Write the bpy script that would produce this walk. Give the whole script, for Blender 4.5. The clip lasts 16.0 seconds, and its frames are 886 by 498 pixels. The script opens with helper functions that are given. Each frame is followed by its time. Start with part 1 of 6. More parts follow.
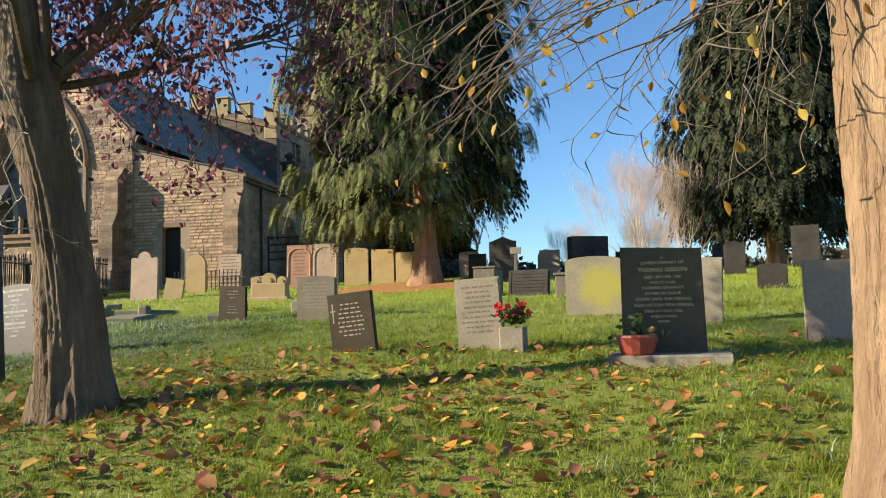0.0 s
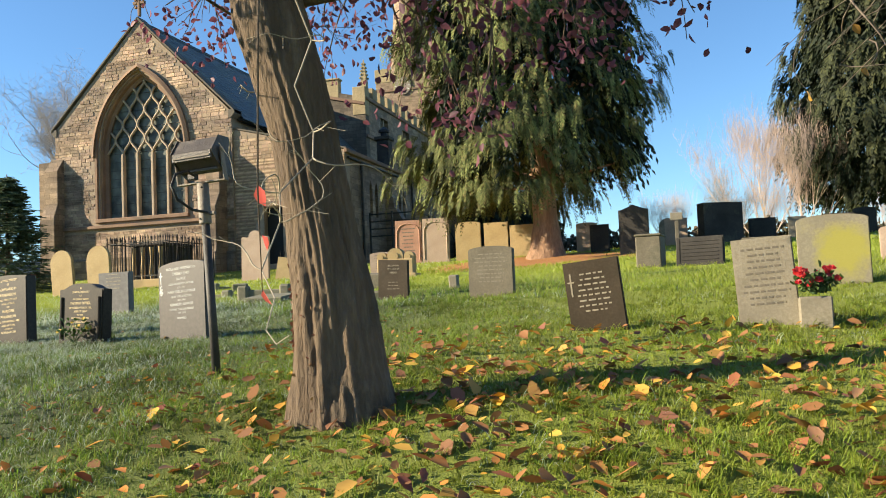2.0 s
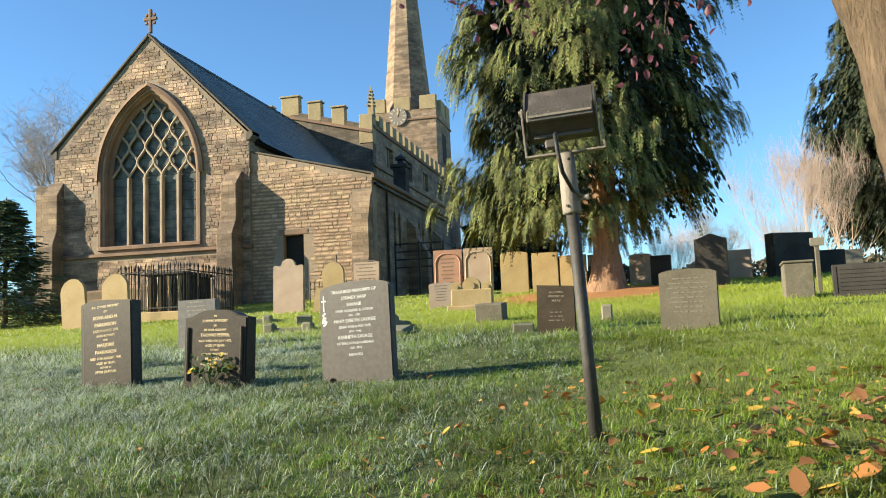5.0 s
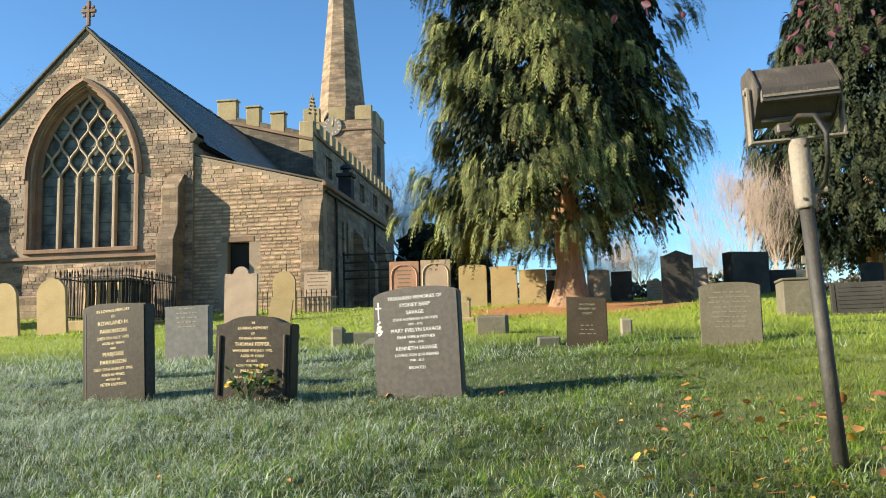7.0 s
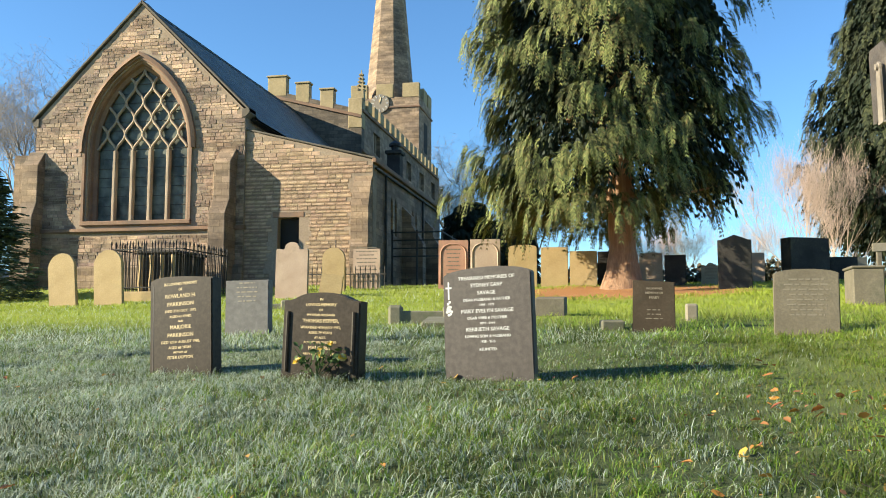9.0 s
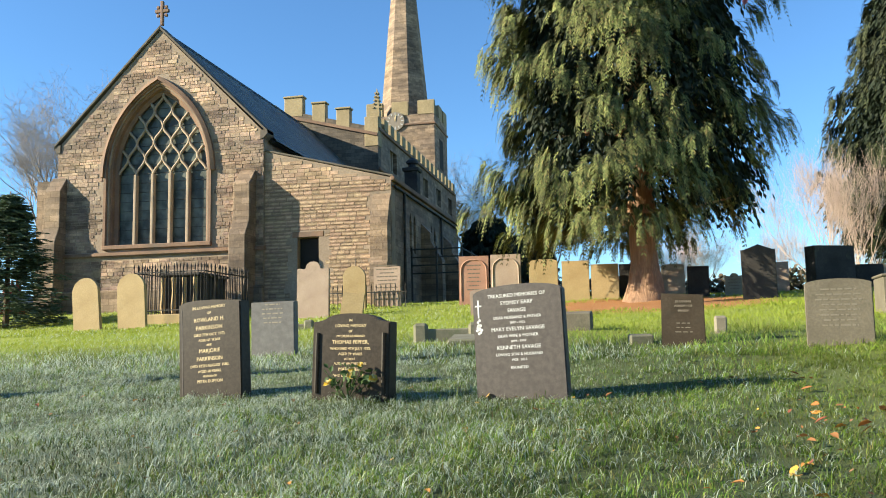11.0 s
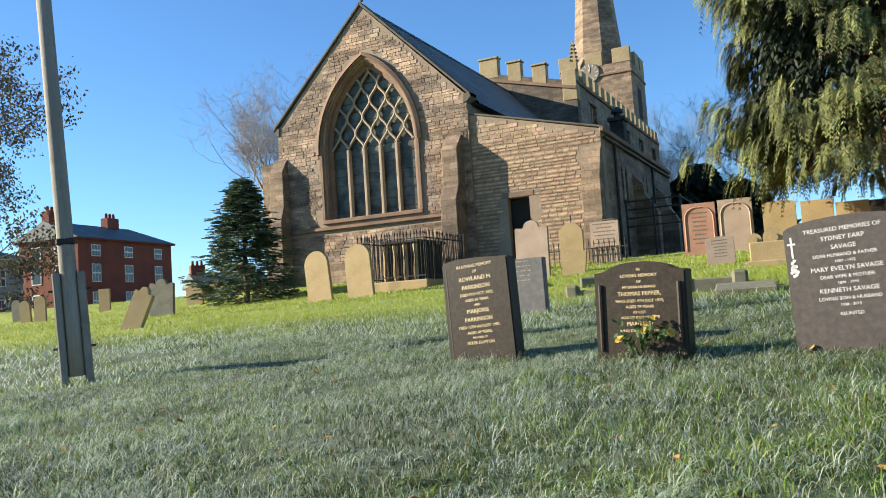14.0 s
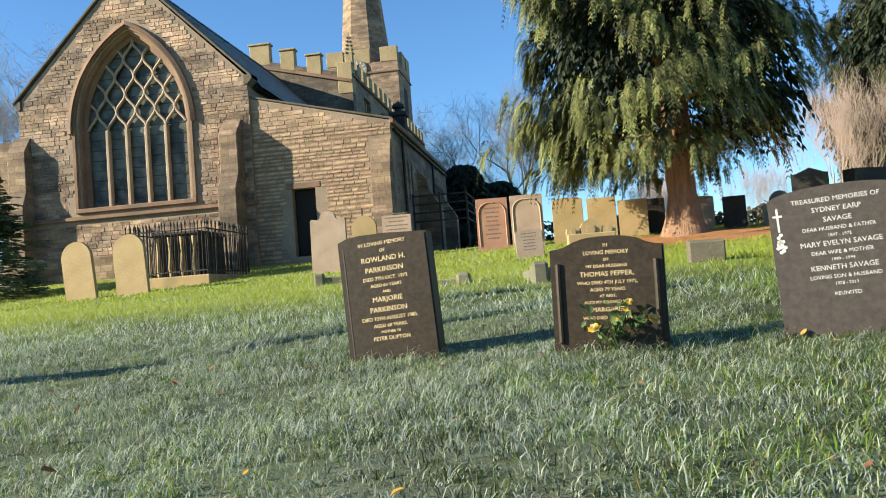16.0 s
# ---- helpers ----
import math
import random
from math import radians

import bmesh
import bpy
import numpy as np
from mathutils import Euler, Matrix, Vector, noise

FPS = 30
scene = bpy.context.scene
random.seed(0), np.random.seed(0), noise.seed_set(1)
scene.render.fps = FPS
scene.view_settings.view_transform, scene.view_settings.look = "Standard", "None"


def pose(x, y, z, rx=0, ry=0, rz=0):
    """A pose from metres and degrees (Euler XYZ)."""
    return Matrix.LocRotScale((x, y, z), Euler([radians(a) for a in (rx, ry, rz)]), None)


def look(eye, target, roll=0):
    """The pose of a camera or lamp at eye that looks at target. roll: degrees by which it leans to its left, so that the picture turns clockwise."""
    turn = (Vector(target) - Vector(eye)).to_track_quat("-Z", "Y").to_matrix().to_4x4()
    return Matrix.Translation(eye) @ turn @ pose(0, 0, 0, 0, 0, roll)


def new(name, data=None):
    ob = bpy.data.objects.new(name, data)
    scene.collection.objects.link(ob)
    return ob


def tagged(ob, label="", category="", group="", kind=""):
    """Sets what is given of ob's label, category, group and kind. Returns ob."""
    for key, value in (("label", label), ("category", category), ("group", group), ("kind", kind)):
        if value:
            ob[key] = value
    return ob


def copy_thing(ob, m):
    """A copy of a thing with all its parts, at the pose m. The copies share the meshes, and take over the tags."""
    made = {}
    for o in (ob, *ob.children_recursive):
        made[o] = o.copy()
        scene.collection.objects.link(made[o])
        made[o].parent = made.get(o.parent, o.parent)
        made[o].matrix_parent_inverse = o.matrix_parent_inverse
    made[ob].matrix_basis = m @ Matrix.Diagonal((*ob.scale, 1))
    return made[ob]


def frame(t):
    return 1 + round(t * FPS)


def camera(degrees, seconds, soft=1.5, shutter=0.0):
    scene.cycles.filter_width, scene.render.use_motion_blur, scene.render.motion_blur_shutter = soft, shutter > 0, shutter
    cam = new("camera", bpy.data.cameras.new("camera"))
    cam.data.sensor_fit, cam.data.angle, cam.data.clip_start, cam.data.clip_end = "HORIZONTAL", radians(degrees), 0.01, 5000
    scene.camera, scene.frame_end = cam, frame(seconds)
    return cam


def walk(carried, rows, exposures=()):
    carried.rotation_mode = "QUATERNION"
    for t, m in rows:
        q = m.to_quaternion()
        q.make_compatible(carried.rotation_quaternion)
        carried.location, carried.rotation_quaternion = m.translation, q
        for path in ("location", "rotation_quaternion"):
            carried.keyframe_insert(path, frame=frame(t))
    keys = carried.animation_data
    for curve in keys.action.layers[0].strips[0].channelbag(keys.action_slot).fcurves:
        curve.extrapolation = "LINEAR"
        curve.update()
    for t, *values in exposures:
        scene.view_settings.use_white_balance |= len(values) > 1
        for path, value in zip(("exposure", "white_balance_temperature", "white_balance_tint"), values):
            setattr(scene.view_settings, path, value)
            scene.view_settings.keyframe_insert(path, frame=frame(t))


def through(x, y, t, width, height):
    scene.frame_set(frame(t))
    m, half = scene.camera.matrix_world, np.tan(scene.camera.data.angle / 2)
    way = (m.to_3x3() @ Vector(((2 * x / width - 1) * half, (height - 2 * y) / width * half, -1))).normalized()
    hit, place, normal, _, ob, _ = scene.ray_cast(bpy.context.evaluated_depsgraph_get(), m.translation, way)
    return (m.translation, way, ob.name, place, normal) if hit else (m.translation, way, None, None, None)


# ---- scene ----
cam = camera(57.2, 16.0, soft=1.0)
PATH = [
    (0, (8.484, -3.983, 2.003), (8.109, -2.026, 2.169), -1.5),
    (0.5, (7.999, -3.724, 1.997), (7.606, -1.771, 2.167), -2.0),
    (1, (7.49, -3.435, 1.992), (7.031, -1.495, 2.146), -2.1),
    (1.5, (6.979, -3.168, 2.002), (6.472, -1.238, 2.133), -2.2),
    (2, (6.433, -2.916, 2.014), (5.89, -0.994, 2.131), -2.5),
    (2.5, (5.86, -2.636, 2.032), (5.262, -0.731, 2.139), -2.7),
    (3, (5.269, -2.354, 2.007), (4.63, -0.461, 2.103), -2.8),
    (3.5, (4.652, -2.102, 1.989), (3.976, -0.221, 2.053), -2.9),
    (4, (4.044, -1.926, 2.024), (3.435, -0.024, 2.133), -2.0),
    (4.5, (3.601, -1.714, 2.062), (3.076, 0.208, 2.232), -2.0),
    (7, (1.634, -1.146, 2.092), (1.372, 0.823, 2.324), -1.5),
    (7.5, (1.505, -1.014, 2.102), (1.298, 0.964, 2.309), -1.0),
    (8, (1.406, -1.01, 2.1), (1.203, 0.971, 2.286), -0.3),
    (8.5, (1.371, -1.037, 2.104), (1.104, 0.938, 2.283), 0.1),
    (9, (1.339, -1.018, 2.115), (0.973, 0.94, 2.297), 0.0),
    (11.5, (1.228, -0.993, 2.15), (0.824, 0.952, 2.381), -1.2),
    (12, (1.285, -0.94, 2.155), (1.018, 1.028, 2.389), -0.9),
    (12.5, (1.263, -0.915, 2.141), (0.987, 1.055, 2.356), -1.2),
    (13, (1.037, -0.88, 2.127), (0.624, 1.067, 2.319), -1.6),
    (13.5, (0.695, -0.799, 2.11), (0.058, 1.089, 2.286), -2.5),
    (14, (0.333, -0.575, 2.115), (-0.531, 1.222, 2.262), -3.8),
    (14.5, (-0.005, -0.329, 2.112), (-0.881, 1.466, 2.209), -4.3),
    (15, (-0.503, -0.126, 2.094), (-1.182, 1.754, 2.158), -4.2),
    (15.5, (-0.987, 0.13, 2.087), (-1.46, 2.072, 2.163), -4.2),
    (16, (-1.43, 0.406, 2.102), (-1.719, 2.383, 2.205), -4.4),
]
walk(cam, [(t, look(eye, target, roll)) for t, eye, target, roll in PATH],
     [(0, 1.3, 6950, 6), (2.0, 1.46, 7150, 5), (4.0, 1.55, 7050, 2), (7.0, 1.5, 6750, 1), (9.0, 1.56, 6750, 1), (12.0, 1.5, 6500, 3), (14.5, 1.38, 6400, 6), (16, 1.4, 6600, 3)])

# ---- light ----
SUN_SIDE, SUN_HEIGHT = 69.0, 21.0          # degrees from -y towards -x, degrees above the horizon
sa, sh = radians(SUN_SIDE), radians(SUN_HEIGHT)
to_sun = Vector((-math.sin(sa) * math.cos(sh), -math.cos(sa) * math.cos(sh), math.sin(sh)))
world = bpy.data.worlds.new("winter_sky")
scene.world = world
world.use_nodes = True
wn = world.node_tree
sky = wn.nodes.new("ShaderNodeTexSky")
sky.sky_type, sky.sun_disc = "NISHITA", False
sky.sun_elevation = sh
sky.sun_rotation = math.atan2(to_sun.x, to_sun.y)
sky.air_density, sky.dust_density, sky.ozone_density = 1.0, 0.0, 7.0
wn.links.new(sky.outputs[0], wn.nodes["Background"].inputs[0])
wn.nodes["Background"].inputs[1].default_value = 0.088
sun = new("sun", bpy.data.lights.new("sun", "SUN"))
sun.data.energy, sun.data.angle, sun.data.color = 5.0, radians(0.55), (1.0, 0.88, 0.70)
sun.matrix_world = look(to_sun * 60, (0, 0, 0))


# ---- materials ----
def nodes_of(name):
    m = bpy.data.materials.new(name)
    m.use_nodes = True
    return m, m.node_tree, m.node_tree.nodes["Principled BSDF"]


def noise_node(nt, scale, detail=4, rough=0.55, coords="Object", stretch=None):
    tc = nt.nodes.new("ShaderNodeTexCoord")
    n = nt.nodes.new("ShaderNodeTexNoise")
    n.inputs["Scale"].default_value, n.inputs["Detail"].default_value, n.inputs["Roughness"].default_value = scale, detail, rough
    if stretch:
        mp = nt.nodes.new("ShaderNodeMapping")
        mp.inputs["Scale"].default_value = stretch
        nt.links.new(tc.outputs[coords], mp.inputs[0])
        nt.links.new(mp.outputs[0], n.inputs["Vector"])
    else:
        nt.links.new(tc.outputs[coords], n.inputs["Vector"])
    return n


def ramp(nt, fac, stops):
    r = nt.nodes.new("ShaderNodeValToRGB")
    e = r.color_ramp.elements
    while len(e) < len(stops):
        e.new(0.5)
    for el, (p, c) in zip(e, stops):
        el.position, el.color = p, (*c, 1)
    nt.links.new(fac, r.inputs[0])
    return r.outputs[0]


def mix(nt, fac, a, b, mode="MIX"):
    n = nt.nodes.new("ShaderNodeMix")
    n.data_type, n.blend_type = "RGBA", mode
    for sock, v in ((n.inputs[0], fac), (n.inputs[6], a), (n.inputs[7], b)):
        if isinstance(v, (int, float)):
            sock.default_value = v
        elif isinstance(v, tuple):
            sock.default_value = (*v, 1)
        else:
            nt.links.new(v, sock)
    return n.outputs[2]


def bump(nt, bs, height, strength, distance):
    b = nt.nodes.new("ShaderNodeBump")
    b.inputs["Strength"].default_value, b.inputs["Distance"].default_value = strength, distance
    nt.links.new(height, b.inputs["Height"])
    nt.links.new(b.outputs[0], bs.inputs["Normal"])


def surface(name, a, b, c=None, big=1.2, fine=18.0, rough=0.85, metal=0.0, depth=0.01, strength=0.5, vary="", spread=0.35, stretch=None, coat=0.0, spec=0.5):
    """Two-scale mottled surface between colours a and b, with stains of c, grain relief, and a lighter or darker tone a piece."""
    m, nt, bs = nodes_of(name)
    n1, n2 = noise_node(nt, big, 5, stretch=stretch), noise_node(nt, fine, 6, 0.65, stretch=stretch)
    col = ramp(nt, n1.outputs[0], ((0.35, a), (0.65, b)))
    dark = tuple(v * 0.62 for v in a)
    col = mix(nt, ramp(nt, n2.outputs[0], ((0.42, (0, 0, 0)), (0.62, (0.75, 0.75, 0.75)))), mix(nt, 0.55, dark, col), col)
    if c:
        n3 = noise_node(nt, big * 0.7, 7, 0.7)
        col = mix(nt, ramp(nt, n3.outputs[0], ((0.54, (0, 0, 0)), (0.66, (0.8, 0.8, 0.8)))), col, c)
    if vary:
        if vary == "object":
            src = nt.nodes.new("ShaderNodeObjectInfo").outputs["Random"]
        else:
            src = nt.nodes.new("ShaderNodeNewGeometry").outputs["Random Per Island"]
        mr = nt.nodes.new("ShaderNodeMapRange")
        mr.inputs[3].default_value, mr.inputs[4].default_value = 1 - spread, 1 + spread
        nt.links.new(src, mr.inputs[0])
        hs = nt.nodes.new("ShaderNodeHueSaturation")
        nt.links.new(mr.outputs[0], hs.inputs["Value"])
        tint = nt.nodes.new("ShaderNodeMath")
        tint.operation = "PINGPONG"
        tint.inputs[1].default_value = 0.13
        nt.links.new(src, tint.inputs[0])
        hue = nt.nodes.new("ShaderNodeMapRange")
        hue.inputs[2].default_value, hue.inputs[3].default_value, hue.inputs[4].default_value = 0.13, 0.484, 0.51
        nt.links.new(tint.outputs[0], hue.inputs[0])
        nt.links.new(hue.outputs[0], hs.inputs["Hue"])
        nt.links.new(col, hs.inputs["Color"])
        col = hs.outputs[0]
    nt.links.new(col, bs.inputs["Base Color"])
    bs.inputs["Roughness"].default_value, bs.inputs["Metallic"].default_value = rough, metal
    bs.inputs["Coat Weight"].default_value = coat
    bs.inputs["Specular IOR Level"].default_value = spec
    bump(nt, bs, n2.outputs[0], strength, depth)
    return m


def leaf_material(name, cols, rough=0.6, through=0.35, frost=0.0, drift=0.0):
    """Leaf or blade colours picked a piece, with light passing through."""
    m, nt, bs = nodes_of(name)
    rnd = nt.nodes.new("ShaderNodeNewGeometry").outputs["Random Per Island"]
    col = ramp(nt, rnd, tuple((i / max(1, len(cols) - 1), c) for i, c in enumerate(cols)))
    if drift:
        n = noise_node(nt, 1.1, 4, 0.6)
        tone = ramp(nt, n.outputs[0], ((0.36, (1 - drift,) * 3), (0.62, (1 + drift * 0.5,) * 3)))
        col = mix(nt, 1.0, col, tone, "MULTIPLY")
    if frost:
        odd = nt.nodes.new("ShaderNodeMath")
        odd.operation = "FRACT"
        mul = nt.nodes.new("ShaderNodeMath")
        mul.operation = "MULTIPLY"
        mul.inputs[1].default_value = 37.7
        nt.links.new(rnd, mul.inputs[0])
        nt.links.new(mul.outputs[0], odd.inputs[0])
        col = frosted(nt, col, frost, odd.outputs[0])
    nt.links.new(col, bs.inputs["Base Color"])
    bs.inputs["Roughness"].default_value = rough
    bs.inputs["Specular IOR Level"].default_value = 0.3
    tr = nt.nodes.new("ShaderNodeBsdfTranslucent")
    nt.links.new(col, tr.inputs[0])
    mx = nt.nodes.new("ShaderNodeMixShader")
    mx.inputs[0].default_value = through
    nt.links.new(bs.outputs[0], mx.inputs[1])
    nt.links.new(tr.outputs[0], mx.inputs[2])
    nt.links.new(mx.outputs[0], nt.nodes["Material Output"].inputs[0])
    return m


def frosted(nt, col, most, each):
    """White frost in drifts over the open western lawn, none under the eastern trees."""
    geo = nt.nodes.new("ShaderNodeNewGeometry")
    sep = nt.nodes.new("ShaderNodeSeparateXYZ")
    nt.links.new(geo.outputs["Position"], sep.inputs[0])
    # East: yellower unfrosted grass, with the sun on it painted in too.
    fresh_sunny = nt.nodes.new("ShaderNodeMapRange")
    fresh_sunny.inputs[1].default_value, fresh_sunny.inputs[2].default_value = 2.0, 6.0
    fresh_sunny.inputs[3].default_value, fresh_sunny.inputs[4].default_value = 0.0, 0.45
    nt.links.new(sep.outputs[0], fresh_sunny.inputs[0])
    # Back lawn: low raking sunlight put into the colour as yellow-green.
    back = nt.nodes.new("ShaderNodeMapRange")
    back.inputs[1].default_value, back.inputs[2].default_value = 9.5, 14.0
    back.inputs[3].default_value, back.inputs[4].default_value = 0.0, 0.65
    nt.links.new(sep.outputs[1], back.inputs[0])
    most_of = nt.nodes.new("ShaderNodeMath")
    most_of.operation = "MAXIMUM"
    nt.links.new(fresh_sunny.outputs[0], most_of.inputs[0])
    nt.links.new(back.outputs[0], most_of.inputs[1])
    col = mix(nt, most_of.outputs[0], col, (0.33, 0.38, 0.04))
    n = nt.nodes.new("ShaderNodeTexNoise")
    n.inputs["Scale"].default_value, n.inputs["Detail"].default_value, n.inputs["Roughness"].default_value = 1.9, 8, 0.68
    nt.links.new(geo.outputs["Position"], n.inputs["Vector"])
    east = nt.nodes.new("ShaderNodeMapRange")
    east.inputs[1].default_value, east.inputs[2].default_value = 3.6, -1.8
    east.inputs[3].default_value, east.inputs[4].default_value = -0.3, 0.16
    nt.links.new(sep.outputs[0], east.inputs[0])
    north = nt.nodes.new("ShaderNodeMapRange")
    north.inputs[1].default_value, north.inputs[2].default_value = 8.5, 13.0
    north.inputs[3].default_value, north.inputs[4].default_value = 0.0, -0.4
    nt.links.new(sep.outputs[1], north.inputs[0])
    ad = nt.nodes.new("ShaderNodeMath")
    nt.links.new(n.outputs[0], ad.inputs[0])
    nt.links.new(east.outputs[0], ad.inputs[1])
    ad2 = nt.nodes.new("ShaderNodeMath")
    nt.links.new(ad.outputs[0], ad2.inputs[0])
    nt.links.new(north.outputs[0], ad2.inputs[1])
    pick = nt.nodes.new("ShaderNodeMath")
    pick.operation = "MULTIPLY_ADD"
    nt.links.new(each, pick.inputs[0])
    pick.inputs[1].default_value = 0.75
    nt.links.new(ad2.outputs[0], pick.inputs[2])
    fac = ramp(nt, pick.outputs[0], ((0.89, (0, 0, 0)), (1.17, (most, most, most))))
    return mix(nt, fac, col, (0.44, 0.50, 0.42))


def plain(name, colour, rough=0.5, metal=0.0, fine=60.0):
    return surface(name, tuple(v * 0.88 for v in colour), tuple(min(1, v * 1.08) for v in colour), None, 2.5, fine, rough, metal, 0.002, 0.25)


SAND = surface("church_sandstone", (0.28, 0.2, 0.143), (0.43, 0.322, 0.232), (0.14, 0.112, 0.09), 0.5, 9.0, 0.9, depth=0.03, strength=0.7)


def coursed(m, width, row):
    """Courses of squared stone, for walls that stay far off."""
    nt = m.node_tree
    bs = nt.nodes["Principled BSDF"]
    sep = nt.nodes.new("ShaderNodeSeparateXYZ")
    nt.links.new(nt.nodes.new("ShaderNodeTexCoord").outputs["Object"], sep.inputs[0])
    along = nt.nodes.new("ShaderNodeMath")
    nt.links.new(sep.outputs[0], along.inputs[0])
    nt.links.new(sep.outputs[1], along.inputs[1])
    co = nt.nodes.new("ShaderNodeCombineXYZ")
    nt.links.new(along.outputs[0], co.inputs[0])
    nt.links.new(sep.outputs[2], co.inputs[1])
    bt = nt.nodes.new("ShaderNodeTexBrick")
    nt.links.new(co.outputs[0], bt.inputs["Vector"])
    bt.inputs["Color1"].default_value, bt.inputs["Color2"].default_value = (1.1, 1.08, 1.05, 1), (0.62, 0.62, 0.62, 1)
    bt.inputs["Mortar"].default_value = (0.55, 0.52, 0.48, 1)
    bt.inputs["Scale"].default_value, bt.inputs["Brick Width"].default_value, bt.inputs["Row Height"].default_value = 1.0, width, row
    bt.inputs["Mortar Size"].default_value, bt.inputs["Mortar Smooth"].default_value = 0.012, 0.4
    old = bs.inputs["Base Color"].links[0].from_socket
    nt.links.new(mix(nt, 1.0, old, bt.outputs["Color"], "MULTIPLY"), bs.inputs["Base Color"])




def streaked(m, dark, pale):
    """Soot and weather in broad level streaks, with paler washed patches."""
    nt = m.node_tree
    bs = nt.nodes["Principled BSDF"]
    old = bs.inputs["Base Color"].links[0].from_socket
    n1 = noise_node(nt, 0.9, 6, 0.62, stretch=(0.55, 0.55, 2.4))
    n2 = noise_node(nt, 0.45, 4, 0.55, stretch=(1.0, 1.0, 1.6))
    tone = mix(nt, 1.0, ramp(nt, n1.outputs[0], ((0.38, dark), (0.58, (1.0, 1.0, 1.0)))), ramp(nt, n2.outputs[0], ((0.4, (0.86, 0.86, 0.88)), (0.64, pale))), "MULTIPLY")
    nt.links.new(mix(nt, 1.0, old, tone, "MULTIPLY"), bs.inputs["Base Color"])


coursed(SAND, 0.52, 0.27)
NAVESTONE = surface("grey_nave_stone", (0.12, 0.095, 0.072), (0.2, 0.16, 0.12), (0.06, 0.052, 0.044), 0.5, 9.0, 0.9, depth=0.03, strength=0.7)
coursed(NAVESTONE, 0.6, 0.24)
BLOCK = surface("sandstone_block", (0.27, 0.195, 0.143), (0.46, 0.348, 0.26), (0.13, 0.105, 0.088), 0.35, 9.0, 0.9, depth=0.03, strength=0.8, vary="island", spread=0.3)
BLOCK_CHAPEL = surface("chapel_block", (0.34, 0.245, 0.165), (0.49, 0.365, 0.255), (0.2, 0.15, 0.112), 0.45, 9.0, 0.9, depth=0.03, strength=0.7, vary="island", spread=0.26)
BLOCK_ONE = surface("sandstone_block_single", (0.34, 0.245, 0.165), (0.49, 0.365, 0.255), (0.2, 0.15, 0.112), 0.45, 9.0, 0.9, depth=0.03, strength=0.7, vary="object", spread=0.26)
streaked(BLOCK, (0.4, 0.385, 0.38), (1.5, 1.4, 1.26))
streaked(BLOCK_CHAPEL, (0.52, 0.49, 0.46), (1.28, 1.2, 1.1))
streaked(BLOCK_ONE, (0.52, 0.49, 0.46), (1.28, 1.2, 1.1))
streaked(SAND, (0.62, 0.6, 0.58), (1.15, 1.12, 1.05))
MORTAR = surface("old_mortar", (0.25, 0.187, 0.135), (0.36, 0.278, 0.206), (0.15, 0.12, 0.096), 0.8, 14.0, 0.95)
COPING = surface("dark_coping_stone", (0.10, 0.085, 0.07), (0.17, 0.14, 0.11), (0.07, 0.065, 0.05), 1.5, 20.0, 0.9)
DRESSED = surface("dressed_stone", (0.17, 0.10, 0.067), (0.28, 0.168, 0.105), (0.12, 0.09, 0.07), 0.9, 15.0, 0.85, depth=0.015)
TRACERY = surface("tracery_stone", (0.33, 0.25, 0.175), (0.43, 0.335, 0.24), (0.22, 0.175, 0.13), 1.4, 20.0, 0.85)
PARAPET = surface("lichened_parapet_stone", (0.29, 0.225, 0.125), (0.40, 0.31, 0.175), (0.20, 0.17, 0.09), 0.6, 8.0, 0.9, depth=0.02)
SLATE = surface("roof_slate", (0.055, 0.075, 0.085), (0.10, 0.125, 0.13), (0.13, 0.15, 0.10), 0.4, 6.0, 0.55, vary="island", spread=0.3)
GLASS, gnt, gbs = nodes_of("leaded_glass")
gcol = ramp(gnt, noise_node(gnt, 1.5, 5).outputs[0], ((0.38, (0.03, 0.034, 0.028)), (0.62, (0.115, 0.125, 0.10))))
gnt.links.new(gcol, gbs.inputs["Base Color"])
gbs.inputs["Roughness"].default_value = 0.4
gbs.inputs["Specular IOR Level"].default_value = 0.3
bump(gnt, gbs, noise_node(gnt, 5.0, 2).outputs[0], 0.4, 0.02)
DARK = plain("dark_void_paint", (0.012, 0.011, 0.010), 0.9)
IRON = surface("black_iron", (0.018, 0.017, 0.017), (0.04, 0.035, 0.03), (0.10, 0.055, 0.03), 4.0, 60.0, 0.6, 0.3)
GRANITE = surface("polished_dark_granite", (0.028, 0.020, 0.013), (0.052, 0.039, 0.027), None, 30.0, 160.0, 0.45, depth=0.0005, strength=0.15, spec=0.2)
GREYSTONE = surface("grey_granite", (0.052, 0.043, 0.038), (0.083, 0.069, 0.061), None, 20.0, 150.0, 0.5, depth=0.0008, strength=0.2, spec=0.3)
BRONZESTONE = surface("bronze_brown_stone", (0.085, 0.066, 0.043), (0.13, 0.104, 0.07), (0.06, 0.055, 0.04), 3.0, 45.0, 0.6, depth=0.004, spec=0.25)
BROWNSTONE = surface("brown_slate", (0.044, 0.033, 0.022), (0.078, 0.058, 0.04), (0.04, 0.04, 0.028), 3.0, 45.0, 0.7, depth=0.004, spec=0.15)
PALESTONE = surface("weathered_grey_stone", (0.20, 0.172, 0.128), (0.30, 0.262, 0.198), (0.125, 0.11, 0.072), 3.0, 40.0, 0.9, depth=0.006)
OCHRE = surface("ochre_sandstone", (0.35, 0.245, 0.12), (0.46, 0.335, 0.175), (0.23, 0.18, 0.10), 1.6, 30.0, 0.9, depth=0.006)
